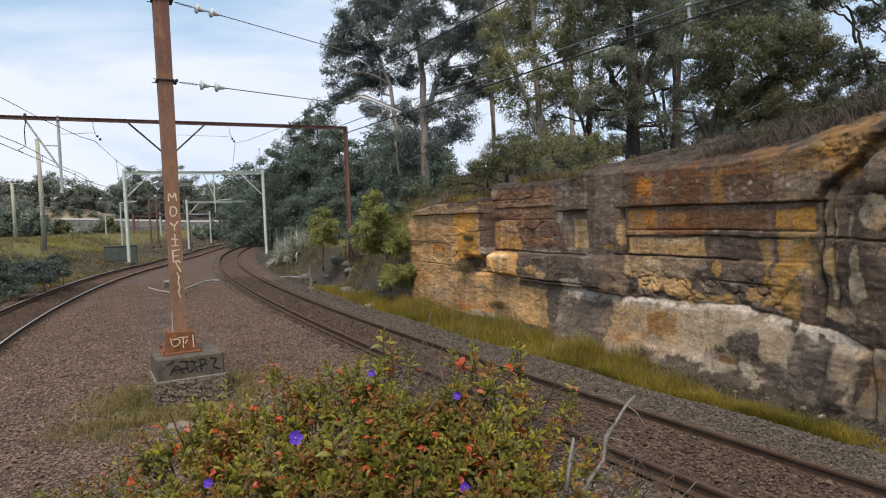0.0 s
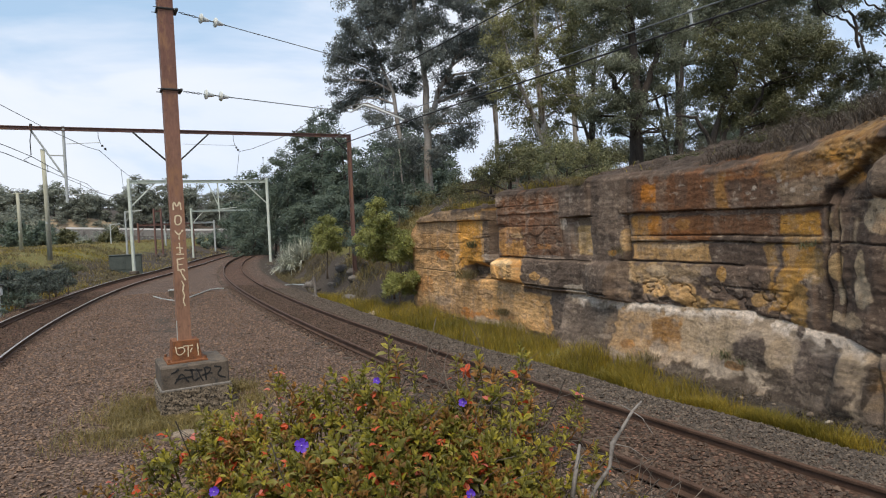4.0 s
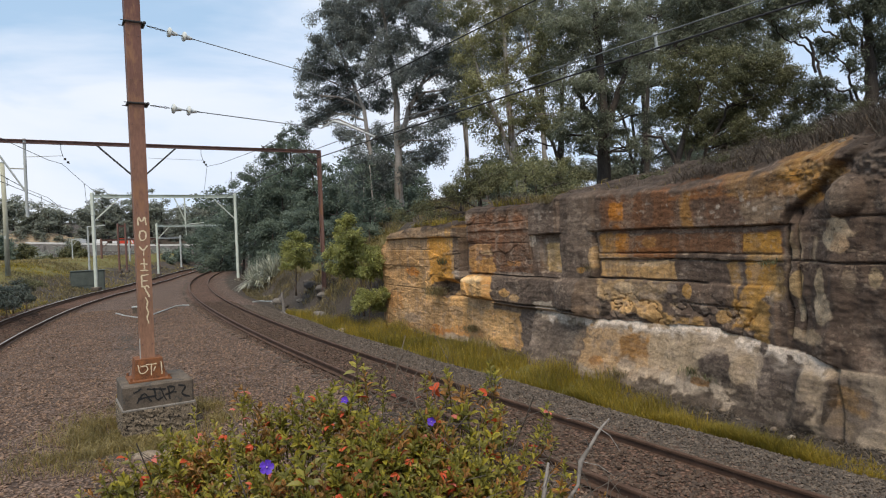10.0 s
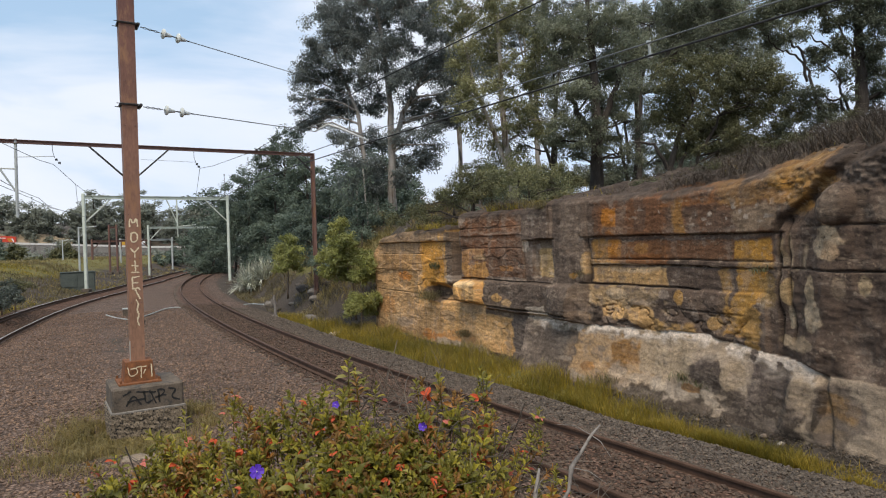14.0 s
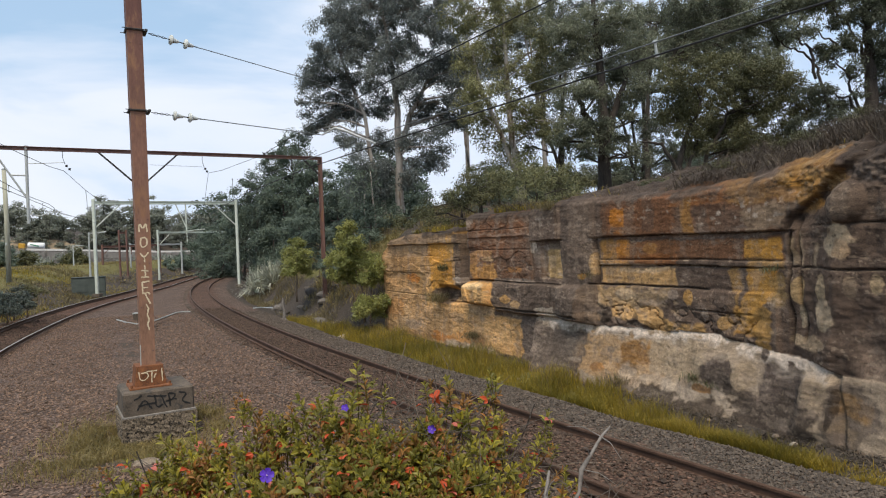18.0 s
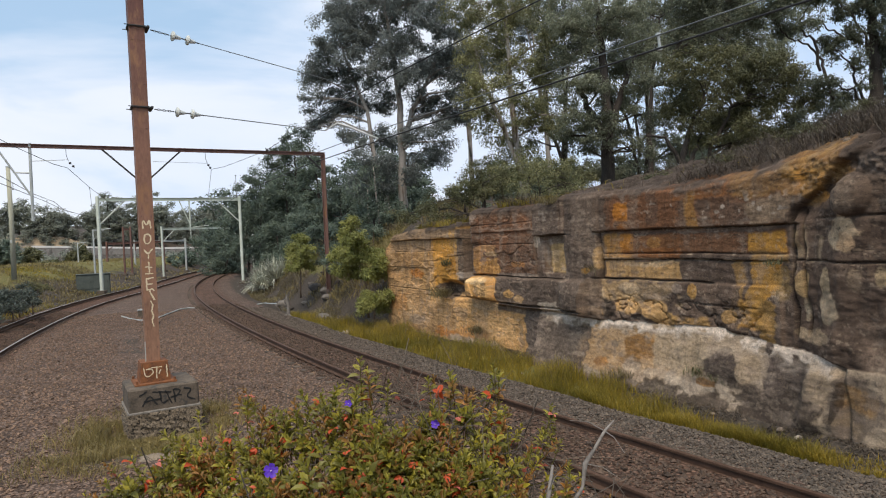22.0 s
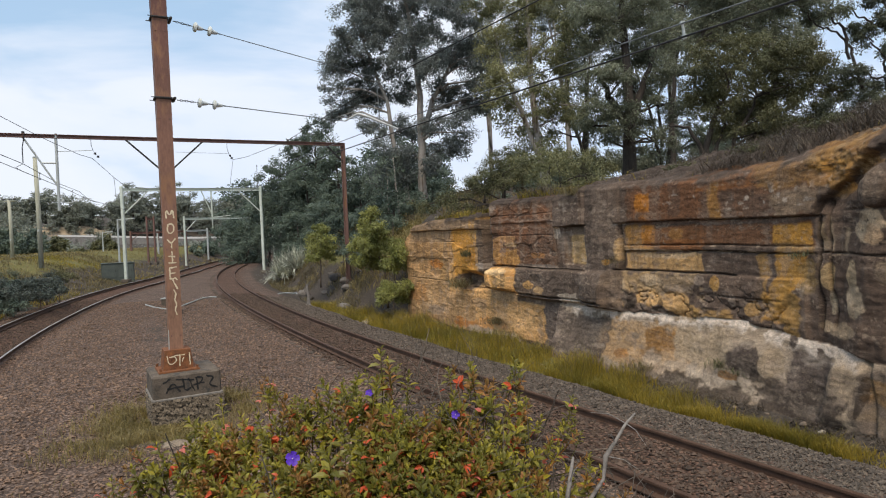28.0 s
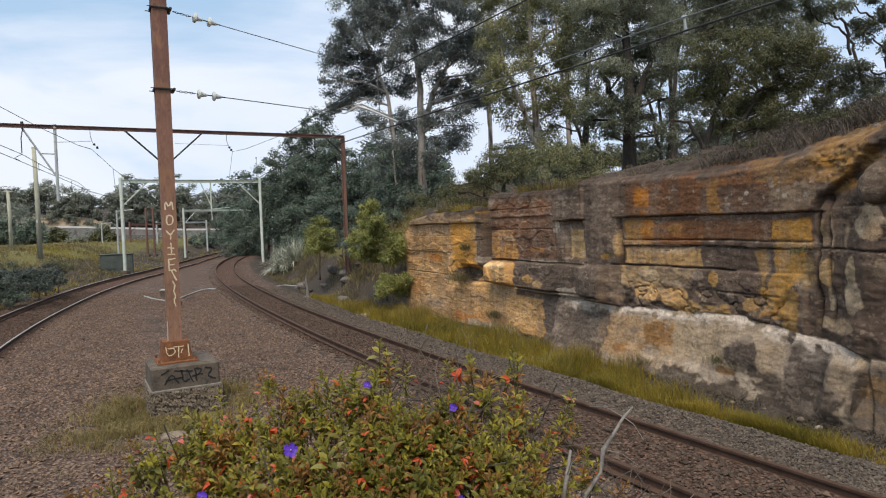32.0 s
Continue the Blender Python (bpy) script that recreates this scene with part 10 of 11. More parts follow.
def hill_tree(x, y, height, spread, leaves, seed, label, bare=0.45, bark=None, size=0.15, clump=0.42, lean=0.0, radius=0.16):
    """A forking tree on the hill: a few leaders from the foot, each with foliage masses along its upper part."""
    rng = random.Random(seed)
    foot = (x, y, float(ground_z(np.array([x]), np.array([y]))[0]))
    trunks, lobes = [], []
    for k in range(3):
        a = 2.1 * k + rng.uniform(-0.6, 0.6)
        out = spread * (0.15 if k == 0 else rng.uniform(0.35, 0.6))
        z0 = foot[2] - 0.4 if k == 0 else foot[2] + height * rng.uniform(0.15, 0.35)
        tip = (x + lean + math.cos(a) * out, y + 0.6 * math.sin(a) * out, foot[2] + height * rng.uniform(0.8, 0.95))
        start = (x, y, z0) if k == 0 else (x + lean * 0.3, y, z0)
        mid = tuple(p * 0.5 + q * 0.5 + rng.uniform(-0.15, 0.15) * spread for p, q in zip(start, tip))
        trunks.append([start, mid, tip])
    for k in range(int(12 + 5 * spread)):
        a, r = rng.uniform(0, 6.283), spread * math.sqrt(rng.random())
        h = bare + (1 - bare) * rng.random() * (1.0 - 0.35 * (r / spread) ** 2)
        lobes.append((x + lean * h + math.cos(a) * r, y + 0.7 * math.sin(a) * r, foot[2] + height * h, rng.uniform(0.22, 0.36) * spread, rng.uniform(0.14, 0.24) * spread))
    tree(label, "tree", foot, trunks, lobes, bark or M_BARK_DARK, leaves, size=size, per=80, clump=clump, seed=seed, density=0.75, radius=radius, group="trees behind the cliff top", joined=True)


for k, (x, y, h, w, m) in enumerate(((8.5, 41, 16.5, 4.0, L_GUM), (14.5, 40, 16.0, 4.2, L_GUM), (19.5, 38, 15.0, 4.0, L_GUMOLIVE), (4.0, 47, 17.5, 3.6, L_GUM), (13.6, 27, 7.4, 3.0, L_OLIVE), (11.8, 34, 8.5, 3.2, L_GUMOLIVE), (7.6, 33, 9.0, 2.4, L_GUMOLIVE))):
    hill_tree(x, y, h, w, m, 300 + k, "slender forked gum with thin grey-green foliage on the hill" if h > 12 else "bushy olive tree with dark stems on the hill", 0.56 if h > 12 else 0.22, M_BARK_PALE if h > 12 else M_BARK_DARK)


def far_wood():
    """Trees on the hill behind the road and in the wood, copied from a few kinds."""
    kinds = []
    for k in range(4):
        rng = np.random.default_rng(200 + k)
        h = (11, 14, 12, 16)[k]
        lobes = [(rng.uniform(-2.6, 2.6), rng.uniform(-2.2, 2.2), h * (0.12 + 0.83 * (i + rng.uniform(0, 1)) / 14), rng.uniform(1.7, 2.6), rng.uniform(1.1, 1.8)) for i in range(14)]
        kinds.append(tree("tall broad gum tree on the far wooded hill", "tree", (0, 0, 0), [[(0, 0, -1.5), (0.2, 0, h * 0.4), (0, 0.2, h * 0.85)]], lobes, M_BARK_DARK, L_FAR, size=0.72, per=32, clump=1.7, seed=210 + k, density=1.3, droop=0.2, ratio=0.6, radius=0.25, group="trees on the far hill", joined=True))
    for k in range(2):
        rng = np.random.default_rng(230 + k)
        lobes = [(rng.uniform(-2.6, 2.6), rng.uniform(-2.2, 2.2), 13 * (0.12 + 0.83 * (i + rng.uniform(0, 1)) / 14), rng.uniform(1.7, 2.6), rng.uniform(1.1, 1.8)) for i in range(14)]
        kinds.append(tree("dense dark green tree behind the curve", "tree", (0, 0, 0), [[(0, 0, -1.5), (0.2, 0, 5), (0, 0.2, 11)]], lobes, M_BARK_DARK, L_DARK, size=0.48, per=56, clump=1.5, seed=240 + k, density=1.3, droop=0.2, ratio=0.6, radius=0.25, group="trees in the wood", joined=True))
    rng = np.random.default_rng(5)
    spots = []
    for i in range(96):
        x = -300 + 270 * (i + rng.uniform(0, 1)) / 96
        spots.append((x, float(road_y(x)) + rng.choice([27, 33, 42, 55]) + rng.uniform(-3, 3), rng.uniform(0.78, 1.18)))
    for i in range(60):
        x = -300 + 270 * (i + rng.uniform(0, 1)) / 60
        spots.append((x, float(road_y(x)) + 20 + rng.uniform(0, 5), rng.uniform(0.35, 0.6)))
    for i in range(26):
        x = -26 + rng.uniform(0, 55)
        spots.append((x, 92 + rng.uniform(0, 50), rng.uniform(0.7, 1.0) * (1.0 if x < 0 else 0.6)))
    for i in range(14):
        spots.append((rng.uniform(4, 26), rng.uniform(48, 85), rng.uniform(0.25, 0.4)))
    for i, (x, y, s) in enumerate(spots):
        m = Matrix.Translation((x, y, float(ground_z(np.array([x]), np.array([y]))[0]))) @ Matrix.Rotation(rng.uniform(0, 6.28), 4, "Z")
        kind = i % 4 if i < 156 else 4 + i % 2
        if i < 4 or i in (156, 157):
            ob = kinds[kind]
            ob.matrix_basis = m
        else:
            ob = copy_thing(kinds[kind], m)
        ob.scale = (1.3 * s, 1.3 * s, s)


far_wood()


# ---- grass and scrub
def blades(name, label, x, y, z, height, width, material, seed, lean=0.35, category="grass"):
    """Tapered bent blades, two quads and a tip each, as one joined mesh."""
    rng = np.random.default_rng(seed)
    n = len(x)
    h = height * rng.uniform(0.5, 1.3, n)
    a = rng.uniform(0, 6.283, n)
    side = np.stack([np.cos(a), np.sin(a), 0 * a], 1) * (width * rng.uniform(0.6, 1.4, n) / 2)[:, None]
    b = rng.uniform(0, 6.283, n)
    bend = np.stack([np.cos(b), np.sin(b), 0 * b], 1) * (lean * h * rng.uniform(0.2, 1.6, n))[:, None]
    p = np.stack([x, y, z - 0.03], 1)
    up = np.array([0, 0, 1.0])
    mid = p + up * (h * 0.55)[:, None] + bend * 0.3
    tip = p + up * (h * np.clip(1 - lean * 0.4, 0.3, 1))[:, None] + bend
    v = np.stack([p - side, p + side, mid + side * 0.75, mid - side * 0.75, tip + side * 0.12, tip - side * 0.12], 1).reshape(-1, 3)
    i = np.arange(n)[:, None] * 6
    f = np.concatenate([i + np.array([0, 1, 2, 3]), i + np.array([3, 2, 4, 5])], 0)
    return thing(name, label, category, mesh=np_mesh(name, v, f, material), kind="stuff")


def wall_x(y):
    return np.interp(y, CLIFF_Y, CLIFF_X)


def verge_grass():
    rng = np.random.default_rng(8)
    n = 120000
    y = 5 + rng.random(n) ** 1.1 * 28
    x = right_centre(y) + rng.uniform(2.6, 7.5, n)
    dr, dl = offsets(x, y)
    room = (wall_x(y) - x) * 0.86
    apron = np.interp(y, [5, 8, 10, 12, 14, 20, 26, 33], [0.9, 0.95, 1.0, 0.8, 0.5, 0.35, 0.4, 0.6])
    keep = (dr > np.interp(y, [9, 12], [2.48, 2.55]) + 0.2 * rng.random(n)) & ((room > apron) | ((dr < np.interp(y, [9, 12], [2.68, 2.90]) + np.interp(y, [10.5, 14], [0.25, 0.5]) * rng.random(n)) & (room > 0.3))) & (x / y > -0.3)
    clump = fbm(np.stack([x * 1.3, y * 1.3, 0 * x], 1), 3, 14)
    keep &= clump + rng.uniform(-0.35, 0.35, n) > -0.22
    x, y, clump = x[keep], y[keep], clump[keep]
    tall = np.interp(y, [6.5, 8.5, 12, 16], [0.10, 0.20, 0.30, 0.36]) * (1 + 0.9 * np.clip(clump, -0.6, 0.6))
    blades("verge_grass", "green and golden grass verge along the cliff foot", x, y, ground_z(x, y), tall, 0.011, L_GRASS, 9)
    dry = rng.random(len(x)) < 0.16 * sstep(-0.2, 0.3, clump)
    blades("dry_stalks", "tall tawny stalks among the verge grass", x[dry], y[dry], ground_z(x[dry], y[dry]), tall[dry] * 1.5, 0.007, L_TAWNY, 29)
    n = 30000
    y = rng.uniform(5, 15, n)
    x = right_centre(y) + (np.interp(y, [9, 12], [2.52, 2.62]) + np.interp(y, [10, 14], [0.35, 0.95]) * rng.random(n) ** 1.6) / 0.87
    dr, dl = offsets(x, y)
    c = fbm(np.stack([x * 1.6, y * 1.6, 0 * x], 1), 3, 16)
    ok = (dr > 2.5) & (c + rng.uniform(-0.3, 0.3, n) > -0.12) & ((wall_x(y) - x) > 0.5)
    blades("near_grass", "green and golden grass along the ballast edge", x[ok], y[ok], ground_z(x[ok], y[ok]), np.interp(y[ok], [6.5, 9, 12], [0.10, 0.20, 0.25]) * (1 + 0.8 * np.clip(c[ok], -0.5, 0.5)), 0.0085, L_GRASS, 17, 0.4)
    n = 22000
    y = rng.uniform(5, 14, n)
    back = rng.uniform(-0.3, 1.9, n) * np.interp(y, [5, 11, 14], [1, 1, 0.5])
    x = wall_x(y) - back / 0.86
    dr, dl = offsets(x, y)
    ok = (dr > 2.7) & (fbm(np.stack([x * 1.5, y * 1.5, 0 * x], 1), 3, 94) > -0.2)
    blades("leaf_litter", "dark leaf litter and twigs at the cliff foot", x[ok], y[ok], ground_z(x[ok], y[ok]) + 0.02, 0.07, 0.02, L_DRY, 95, 2.2, "litter")


verge_grass()


def thin_grass():
    rng = np.random.default_rng(12)
    n = 44000
    x = np.r_[rng.normal(-5.3, 1.05, n // 2), rng.uniform(-6.5, 2.0, n // 2)]
    y = np.r_[rng.normal(12.0, 1.5, n // 2), rng.uniform(7, 20, n // 2)]
    strip = np.exp(-((x + 5.4) / 1.2) ** 2 - ((y - 12.0) / 1.9) ** 2) + 0.30 * np.exp(-((x + 0.51 * y - 1.4) / 0.55) ** 2)
    c = fbm(np.stack([x * 1.6, y * 1.6, 0 * x], 1), 3, 24)
    keep = (rng.random(n) < strip * (0.9 + c)) & (np.hypot(x + 5.06, y - 12.8) > 0.75) & (c > -0.15)
    a, r = rng.uniform(0, 6.283, 9000), 0.72 + np.abs(rng.normal(0, 0.45, 9000))
    ring = fbm(np.stack([np.cos(a) * 2, np.sin(a) * 2, r * 1.5], 1), 3, 26) > -0.05
    x, y = np.r_[x[keep], (-5.16 + r * np.cos(a))[ring]], np.r_[y[keep], (12.75 + r * np.sin(a))[ring]]
    blades("thin_grass", "thin dry grass in the stones round the post", x, y, ground_z(x, y), 0.22, 0.010, L_DRYGRASS, 13, 0.6)
    n = 30000
    y = rng.uniform(24, 75, n)
    x = left_centre(y) - rng.uniform(3.2, 22, n)
    keep = fbm(np.stack([x * 0.4, y * 0.4, 0 * x], 1), 3, 34) > -0.12
    x, y = x[keep], y[keep]
    brown = fbm(np.stack([x * 0.22, y * 0.22, 0 * x], 1), 3, 35) + rng.uniform(-0.12, 0.12, len(x)) > -0.09
    blades("bank_grass", "yellow-green grass on the bank beside the far track", x[~brown], y[~brown], ground_z(x[~brown], y[~brown]), 0.30, 0.04, L_GRASS, 15, 0.7)
    blades("bank_scrub", "tawny scrub and dead stalks on the bank", x[brown], y[brown], ground_z(x[brown], y[brown]), 0.42, 0.035, L_TAWNY, 38, 0.9, "scrub")
    n = 26000
    y = rng.uniform(38, 125, n)
    x = left_centre(y) - 3.0 - rng.random(n) ** 1.2 * 45
    ok = fbm(np.stack([x * 0.25, y * 0.25, 0 * x], 1), 3, 37) > -0.1
    blades("dry_bank_grass", "tall tawny grass behind the far track", x[ok], y[ok], ground_z(x[ok], y[ok]), 0.34, 0.06, L_DRYGRASS, 16, 0.7)


thin_grass()


def cliff_top(s, back):
    """A place on the cliff's top, back metres behind its lip."""
    p, nrm, ss = cliff_curve(400)
    x = np.interp(s, ss, p[:, 0]) - np.interp(s, ss, nrm[:, 0]) * (back + 0.2)
    y = np.interp(s, ss, p[:, 1]) - np.interp(s, ss, nrm[:, 1]) * (back + 0.2)
    tilt = np.interp(s, TILT_S, TILT_Z)
    return x, y, np.maximum(lip_z(s) + np.clip(back / 3.2, 0, 1) ** 0.85 * tilt, ground_z(x, y) * (back > 1.0))


def top_scrub():
    rng = np.random.default_rng(18)
    n = 46000
    s, back = 5.5 + 20 * rng.random(n) ** 1.3, -0.05 + rng.random(n) ** 1.3 * 4.5
    c = fbm(np.stack([s * 0.9, back * 0.9, 0 * s], 1), 3, 44)
    keep = (c + rng.uniform(-0.2, 0.2, n) > 0.04) & (back > np.interp(s, [5, 7.6, 8.6, 9.5, 11, 14, 26], [0.3, 0.5, 0.7, 0.15, 0.0, -0.05, 0.0]))
    s, back, c = s[keep], back[keep], c[keep]
    x, y, z = cliff_top(s, back)
    high = 0.34 * np.clip(0.35 + 1.9 * c + rng.exponential(0.25, len(s)), 0.2, 1.9)
    half = rng.random(len(s)) < np.interp(s, [8, 15, 17, 25], [1.0, 0.97, 0.5, 0.3])
    blades("dry_scrub", "grey-brown dry scrub along the cliff top", x[half], y[half], z[half], high[half], 0.011, L_DRY, 19, 1.5, "scrub")
    n = 16000
    s3, b3 = rng.uniform(5.5, 10.8, n), rng.uniform(0.2, 5.0, n)
    ok = (fbm(np.stack([s3 * 1.1, b3 * 1.1, 0 * s3], 1), 3, 46) > 0.02) & ((b3 > 0.5) | (s3 < 7.9) | (s3 > 9.1))
    x3, y3, z3 = cliff_top(s3[ok], b3[ok])
    blades("dead_twigs", "tangled grey-brown dead twigs on the cliff top", x3, y3, z3 + 0.04, 0.42, 0.011, L_DRY, 47, 1.3, "scrub")
    n = 20000
    yy = rng.uniform(27, 52, n)
    xx = wall_x(yy) + rng.uniform(-0.5, 6, n)
    ok = fbm(np.stack([xx * 0.6, yy * 0.6, 0 * xx], 1), 3, 64) > -0.1
    xx, yy = xx[ok], yy[ok]
    n = 14000
    y2 = rng.uniform(28, 55, n)
    x2 = wall_x(y2) + rng.uniform(1.2, 6, n)
    ok = fbm(np.stack([x2 * 0.5, y2 * 0.5, 0 * x2], 1), 3, 67) > -0.15
    blades("bench_grass", "pale yellow grass on the low bench", x2[ok], y2[ok], ground_z(x2[ok], y2[ok]), 0.45, 0.03, L_DRYGRASS, 68, 0.6)
    blades("slope_scrub", "tawny dry scrub and litter on the slope", xx, yy, ground_z(xx, yy), 0.42, 0.022, L_TAWNY, 66, 0.9, "scrub")
    blades("top_grass", "rough olive grass along the cliff top", x[~half], y[~half], z[~half], 0.32, 0.018, L_GRASS, 20, 0.7)


top_scrub()


def cliff_tufts():
    """Small plants rooted in ledges of the cutting."""
    p, nrm, ss = cliff_curve(400)
    for k, (s, z, n, h, out) in enumerate(((10.62, 0.36, 130, 0.17, 0.30), (10.25, 0.30, 90, 0.14, 0.32), (9.02, 2.45, 80, 0.10, 0.08), (20.9, 2.25, 160, 0.30, 0.10), (15.3, 3.9, 300, 0.25, 0.1), (12.6, 0.0, 240, 0.16, 0.38), (13.8, 2.2, 110, 0.22, 0.12), (21.3, 1.2, 260, 0.45, 0.15), (19.2, 0.2, 200, 0.3, 0.12))):
        rng = np.random.default_rng(500 + k)
        a = np.array([np.interp(s, ss, p[:, i]) + np.interp(s, ss, nrm[:, i]) * out for i in (0, 1)])
        spread = 0.10 if n < 200 else 0.17
        x, y = a[0] + rng.normal(0, spread, n), a[1] + rng.normal(0, spread, n)
        blades("rock_tuft", "small tuft of leaves rooted in the rock face", x, y, z + rng.normal(0, 0.04, n), h, 0.012, L_OLIVE if k < 4 else L_TAWNY, 520 + k, 1.1, "plant")


cliff_tufts()


def spiky_plant():
    """Silvery strap-leaved plant by the portal, with fallen dead leaves."""
    rng = np.random.default_rng(23)
    for x0, y0, n, h in ((-11.5, 48.6, 300, 2.1), (-10.2, 46.6, 220, 1.9), (-12.2, 50.8, 200, 2.0)):
        z0 = float(ground_z(np.array([x0]), np.array([y0]))[0])
        ob = thing("spiky_plant", "silvery green strap-leaved plant beside the line", "plant", Matrix.Translation((x0, y0, z0)), "strap-leaved plants")
        vs, fs = [], []
        for k in range(n):
            a, e = rng.uniform(0, 6.283), rng.uniform(0.05, 1.35)
            d = Vector((math.cos(a) * math.cos(e), math.sin(a) * math.cos(e), math.sin(e)))
            side = Vector((-math.sin(a), math.cos(a), 0)) * rng.uniform(0.03, 0.05)
            L = h * rng.uniform(0.7, 1.15)
            b = Vector((rng.normal(0, 0.25), rng.normal(0, 0.25), 0.1))
            m, t = b + d * L * 0.6, b + d * L + Vector((0, 0, -0.30 * L * (1.3 - e)))
            i = len(vs)
            vs += [b - side, b + side, m + side, m - side, t]
            fs += [(i, i + 1, i + 2, i + 3), (i + 3, i + 2, i + 4)]
        g = Geo()
        g.add(vs, fs)
        part("leaves", g, L_SILVER, ob)
        part("crown_base", Geo().lathe([(0.3, -0.2), (0.34, 0.1), (0.15, 0.3)], None, 10), M_TWIG, ob)


spiky_plant()


# ---- the flowering shrub in front of the camera
P_LEAF = leafy("shrub_leaves", (0.100, 0.102, 0.017), (0.275, 0.24, 0.040), (1.8, 1.65, 1.0), 0.3, 0.45)
P_LEAF2 = leafy("shrub_leaves_bronzed", (0.17, 0.10, 0.028), (0.32, 0.17, 0.045), (1.5, 1.2, 1.0), 0.3, 0.45)
P_REDLEAF = leafy("red_old_leaves", (0.44, 0.05, 0.02), (0.64, 0.13, 0.04), (1.25, 1.25, 1.25), 0.3, 0.45)
P_PINKLEAF = leafy("pink_old_leaves", (0.52, 0.12, 0.09), (0.64, 0.22, 0.16), (1.2, 1.2, 1.2), 0.3, 0.45)
P_PURPLE = leafy("violet_petals", (0.085, 0.03, 0.42), (0.16, 0.06, 0.62), (1.3, 1.3, 1.2), 0.35, 0.5)
P_STAMEN = surface("pale_stamens", (0.5, 0.4, 0.5), (0.7, 0.6, 0.6), 20, 80, 0.7, bump=0)


def add_leaf(vs, fs, base, d, up, L, w):
    side = d.cross(up).normalized() * w / 2
    lift = up * w * 0.22
    m1, m2, t = base + d * L * 0.35, base + d * L * 0.7 - up * L * 0.04, base + d * L - up * L * 0.14
    i = len(vs)
    vs += [base, m1, m2, t, m1 + side * 0.95 + lift, m2 + side * 0.8 + lift, m1 - side * 0.95 + lift, m2 - side * 0.8 + lift]
    fs += [(i, i + 1, i + 4), (i + 1, i + 2, i + 5, i + 4), (i + 2, i + 3, i + 5), (i, i + 6, i + 1), (i + 1, i + 6, i + 7, i + 2), (i + 2, i + 7, i + 3)]


def sprig_mesh(seed, material, big=0.88):
    rng = random.Random(seed)
    vs, fs = [], []
    for k in range(5):
        z, a0 = 0.018 * k, rng.uniform(0, 3.14) if k == 0 else k * 1.571 + rng.uniform(-0.3, 0.3)
        L = (0.049 - 0.007 * k) * rng.uniform(0.8, 1.15) * big
        for s in (0, math.pi):
            a, e = a0 + s, 0.25 + 0.22 * k + rng.uniform(-0.2, 0.2)
            d = Vector((math.cos(a) * math.cos(e), math.sin(a) * math.cos(e), math.sin(e)))
            up = Vector((-math.cos(a) * math.sin(e), -math.sin(a) * math.sin(e), math.cos(e)))
            add_leaf(vs, fs, Vector((0, 0, z)) + d * 0.004, d, up, L, L * rng.uniform(0.42, 0.55))
    g = Geo().add(vs, fs)
    g.tube([(0, 0, -0.10), (0.004, 0, -0.03), (0, 0, 0.085)], [0.0028, 0.0024, 0.001], 5)
    return g.mesh("sprig", material)


def one_leaf(material):
    vs, fs = [], []
    add_leaf(vs, fs, Vector((0, 0, 0)), Vector((1, 0, 0)), Vector((0, 0, 1)), 0.058, 0.030)
    add_leaf(vs, fs, Vector((0, 0.004, 0.004)), Vector((0.5, 0.86, 0.1)).normalized(), Vector((0, 0, 1)), 0.040, 0.022)
    return Geo().add(vs, fs).mesh("red_leaf", material)


def flower_mesh():
    vs, fs = [], []
    for k in range(5):
        a = k * 1.2566
        d = Vector((math.cos(a), math.sin(a), 0.18)).normalized()
        up = Vector((-d.x * 0.18, -d.y * 0.18, 1)).normalized()
        side = d.cross(up).normalized()
        i = len(vs)
        L = 0.034
        vs += [Vector((0, 0, 0)), d * L * 0.45 + side * L * 0.42, d * L + side * L * 0.46 + up * 0.002, d * L * 1.12, d * L - side * L * 0.46 + up * 0.002, d * L * 0.45 - side * L * 0.42, d * L * 0.6 - up * 0.003]
        fs += [(i, i + 6, i + 1), (i + 1, i + 6, i + 2), (i + 2, i + 6, i + 3), (i + 3, i + 6, i + 4), (i + 4, i + 6, i + 5), (i + 5, i + 6, i)]
    return Geo().add(vs, fs).mesh("flower", P_PURPLE)


TOP_U = [-0.66, -0.57, -0.46, -0.40, -0.35, -0.30, -0.22, -0.17, -0.10, -0.05, -0.02, 0.03, 0.07, 0.13, 0.19, 0.23, 0.28, 0.34]
TOP_E = [-0.44, -0.395, -0.342, -0.316, -0.293, -0.283, -0.266, -0.244, -0.222, -0.228, -0.243, -0.236, -0.248, -0.285, -0.340, -0.378, -0.42, -0.47]


def canopy(u, drop):
    """A place on the shrub's face: u sideways by depth, drop below its top."""
    e = np.interp(u, TOP_U, TOP_E)
    d = 3.25 - 3.3 * drop
    return Vector((u * d, d, 3.08 + (e - drop) * d))


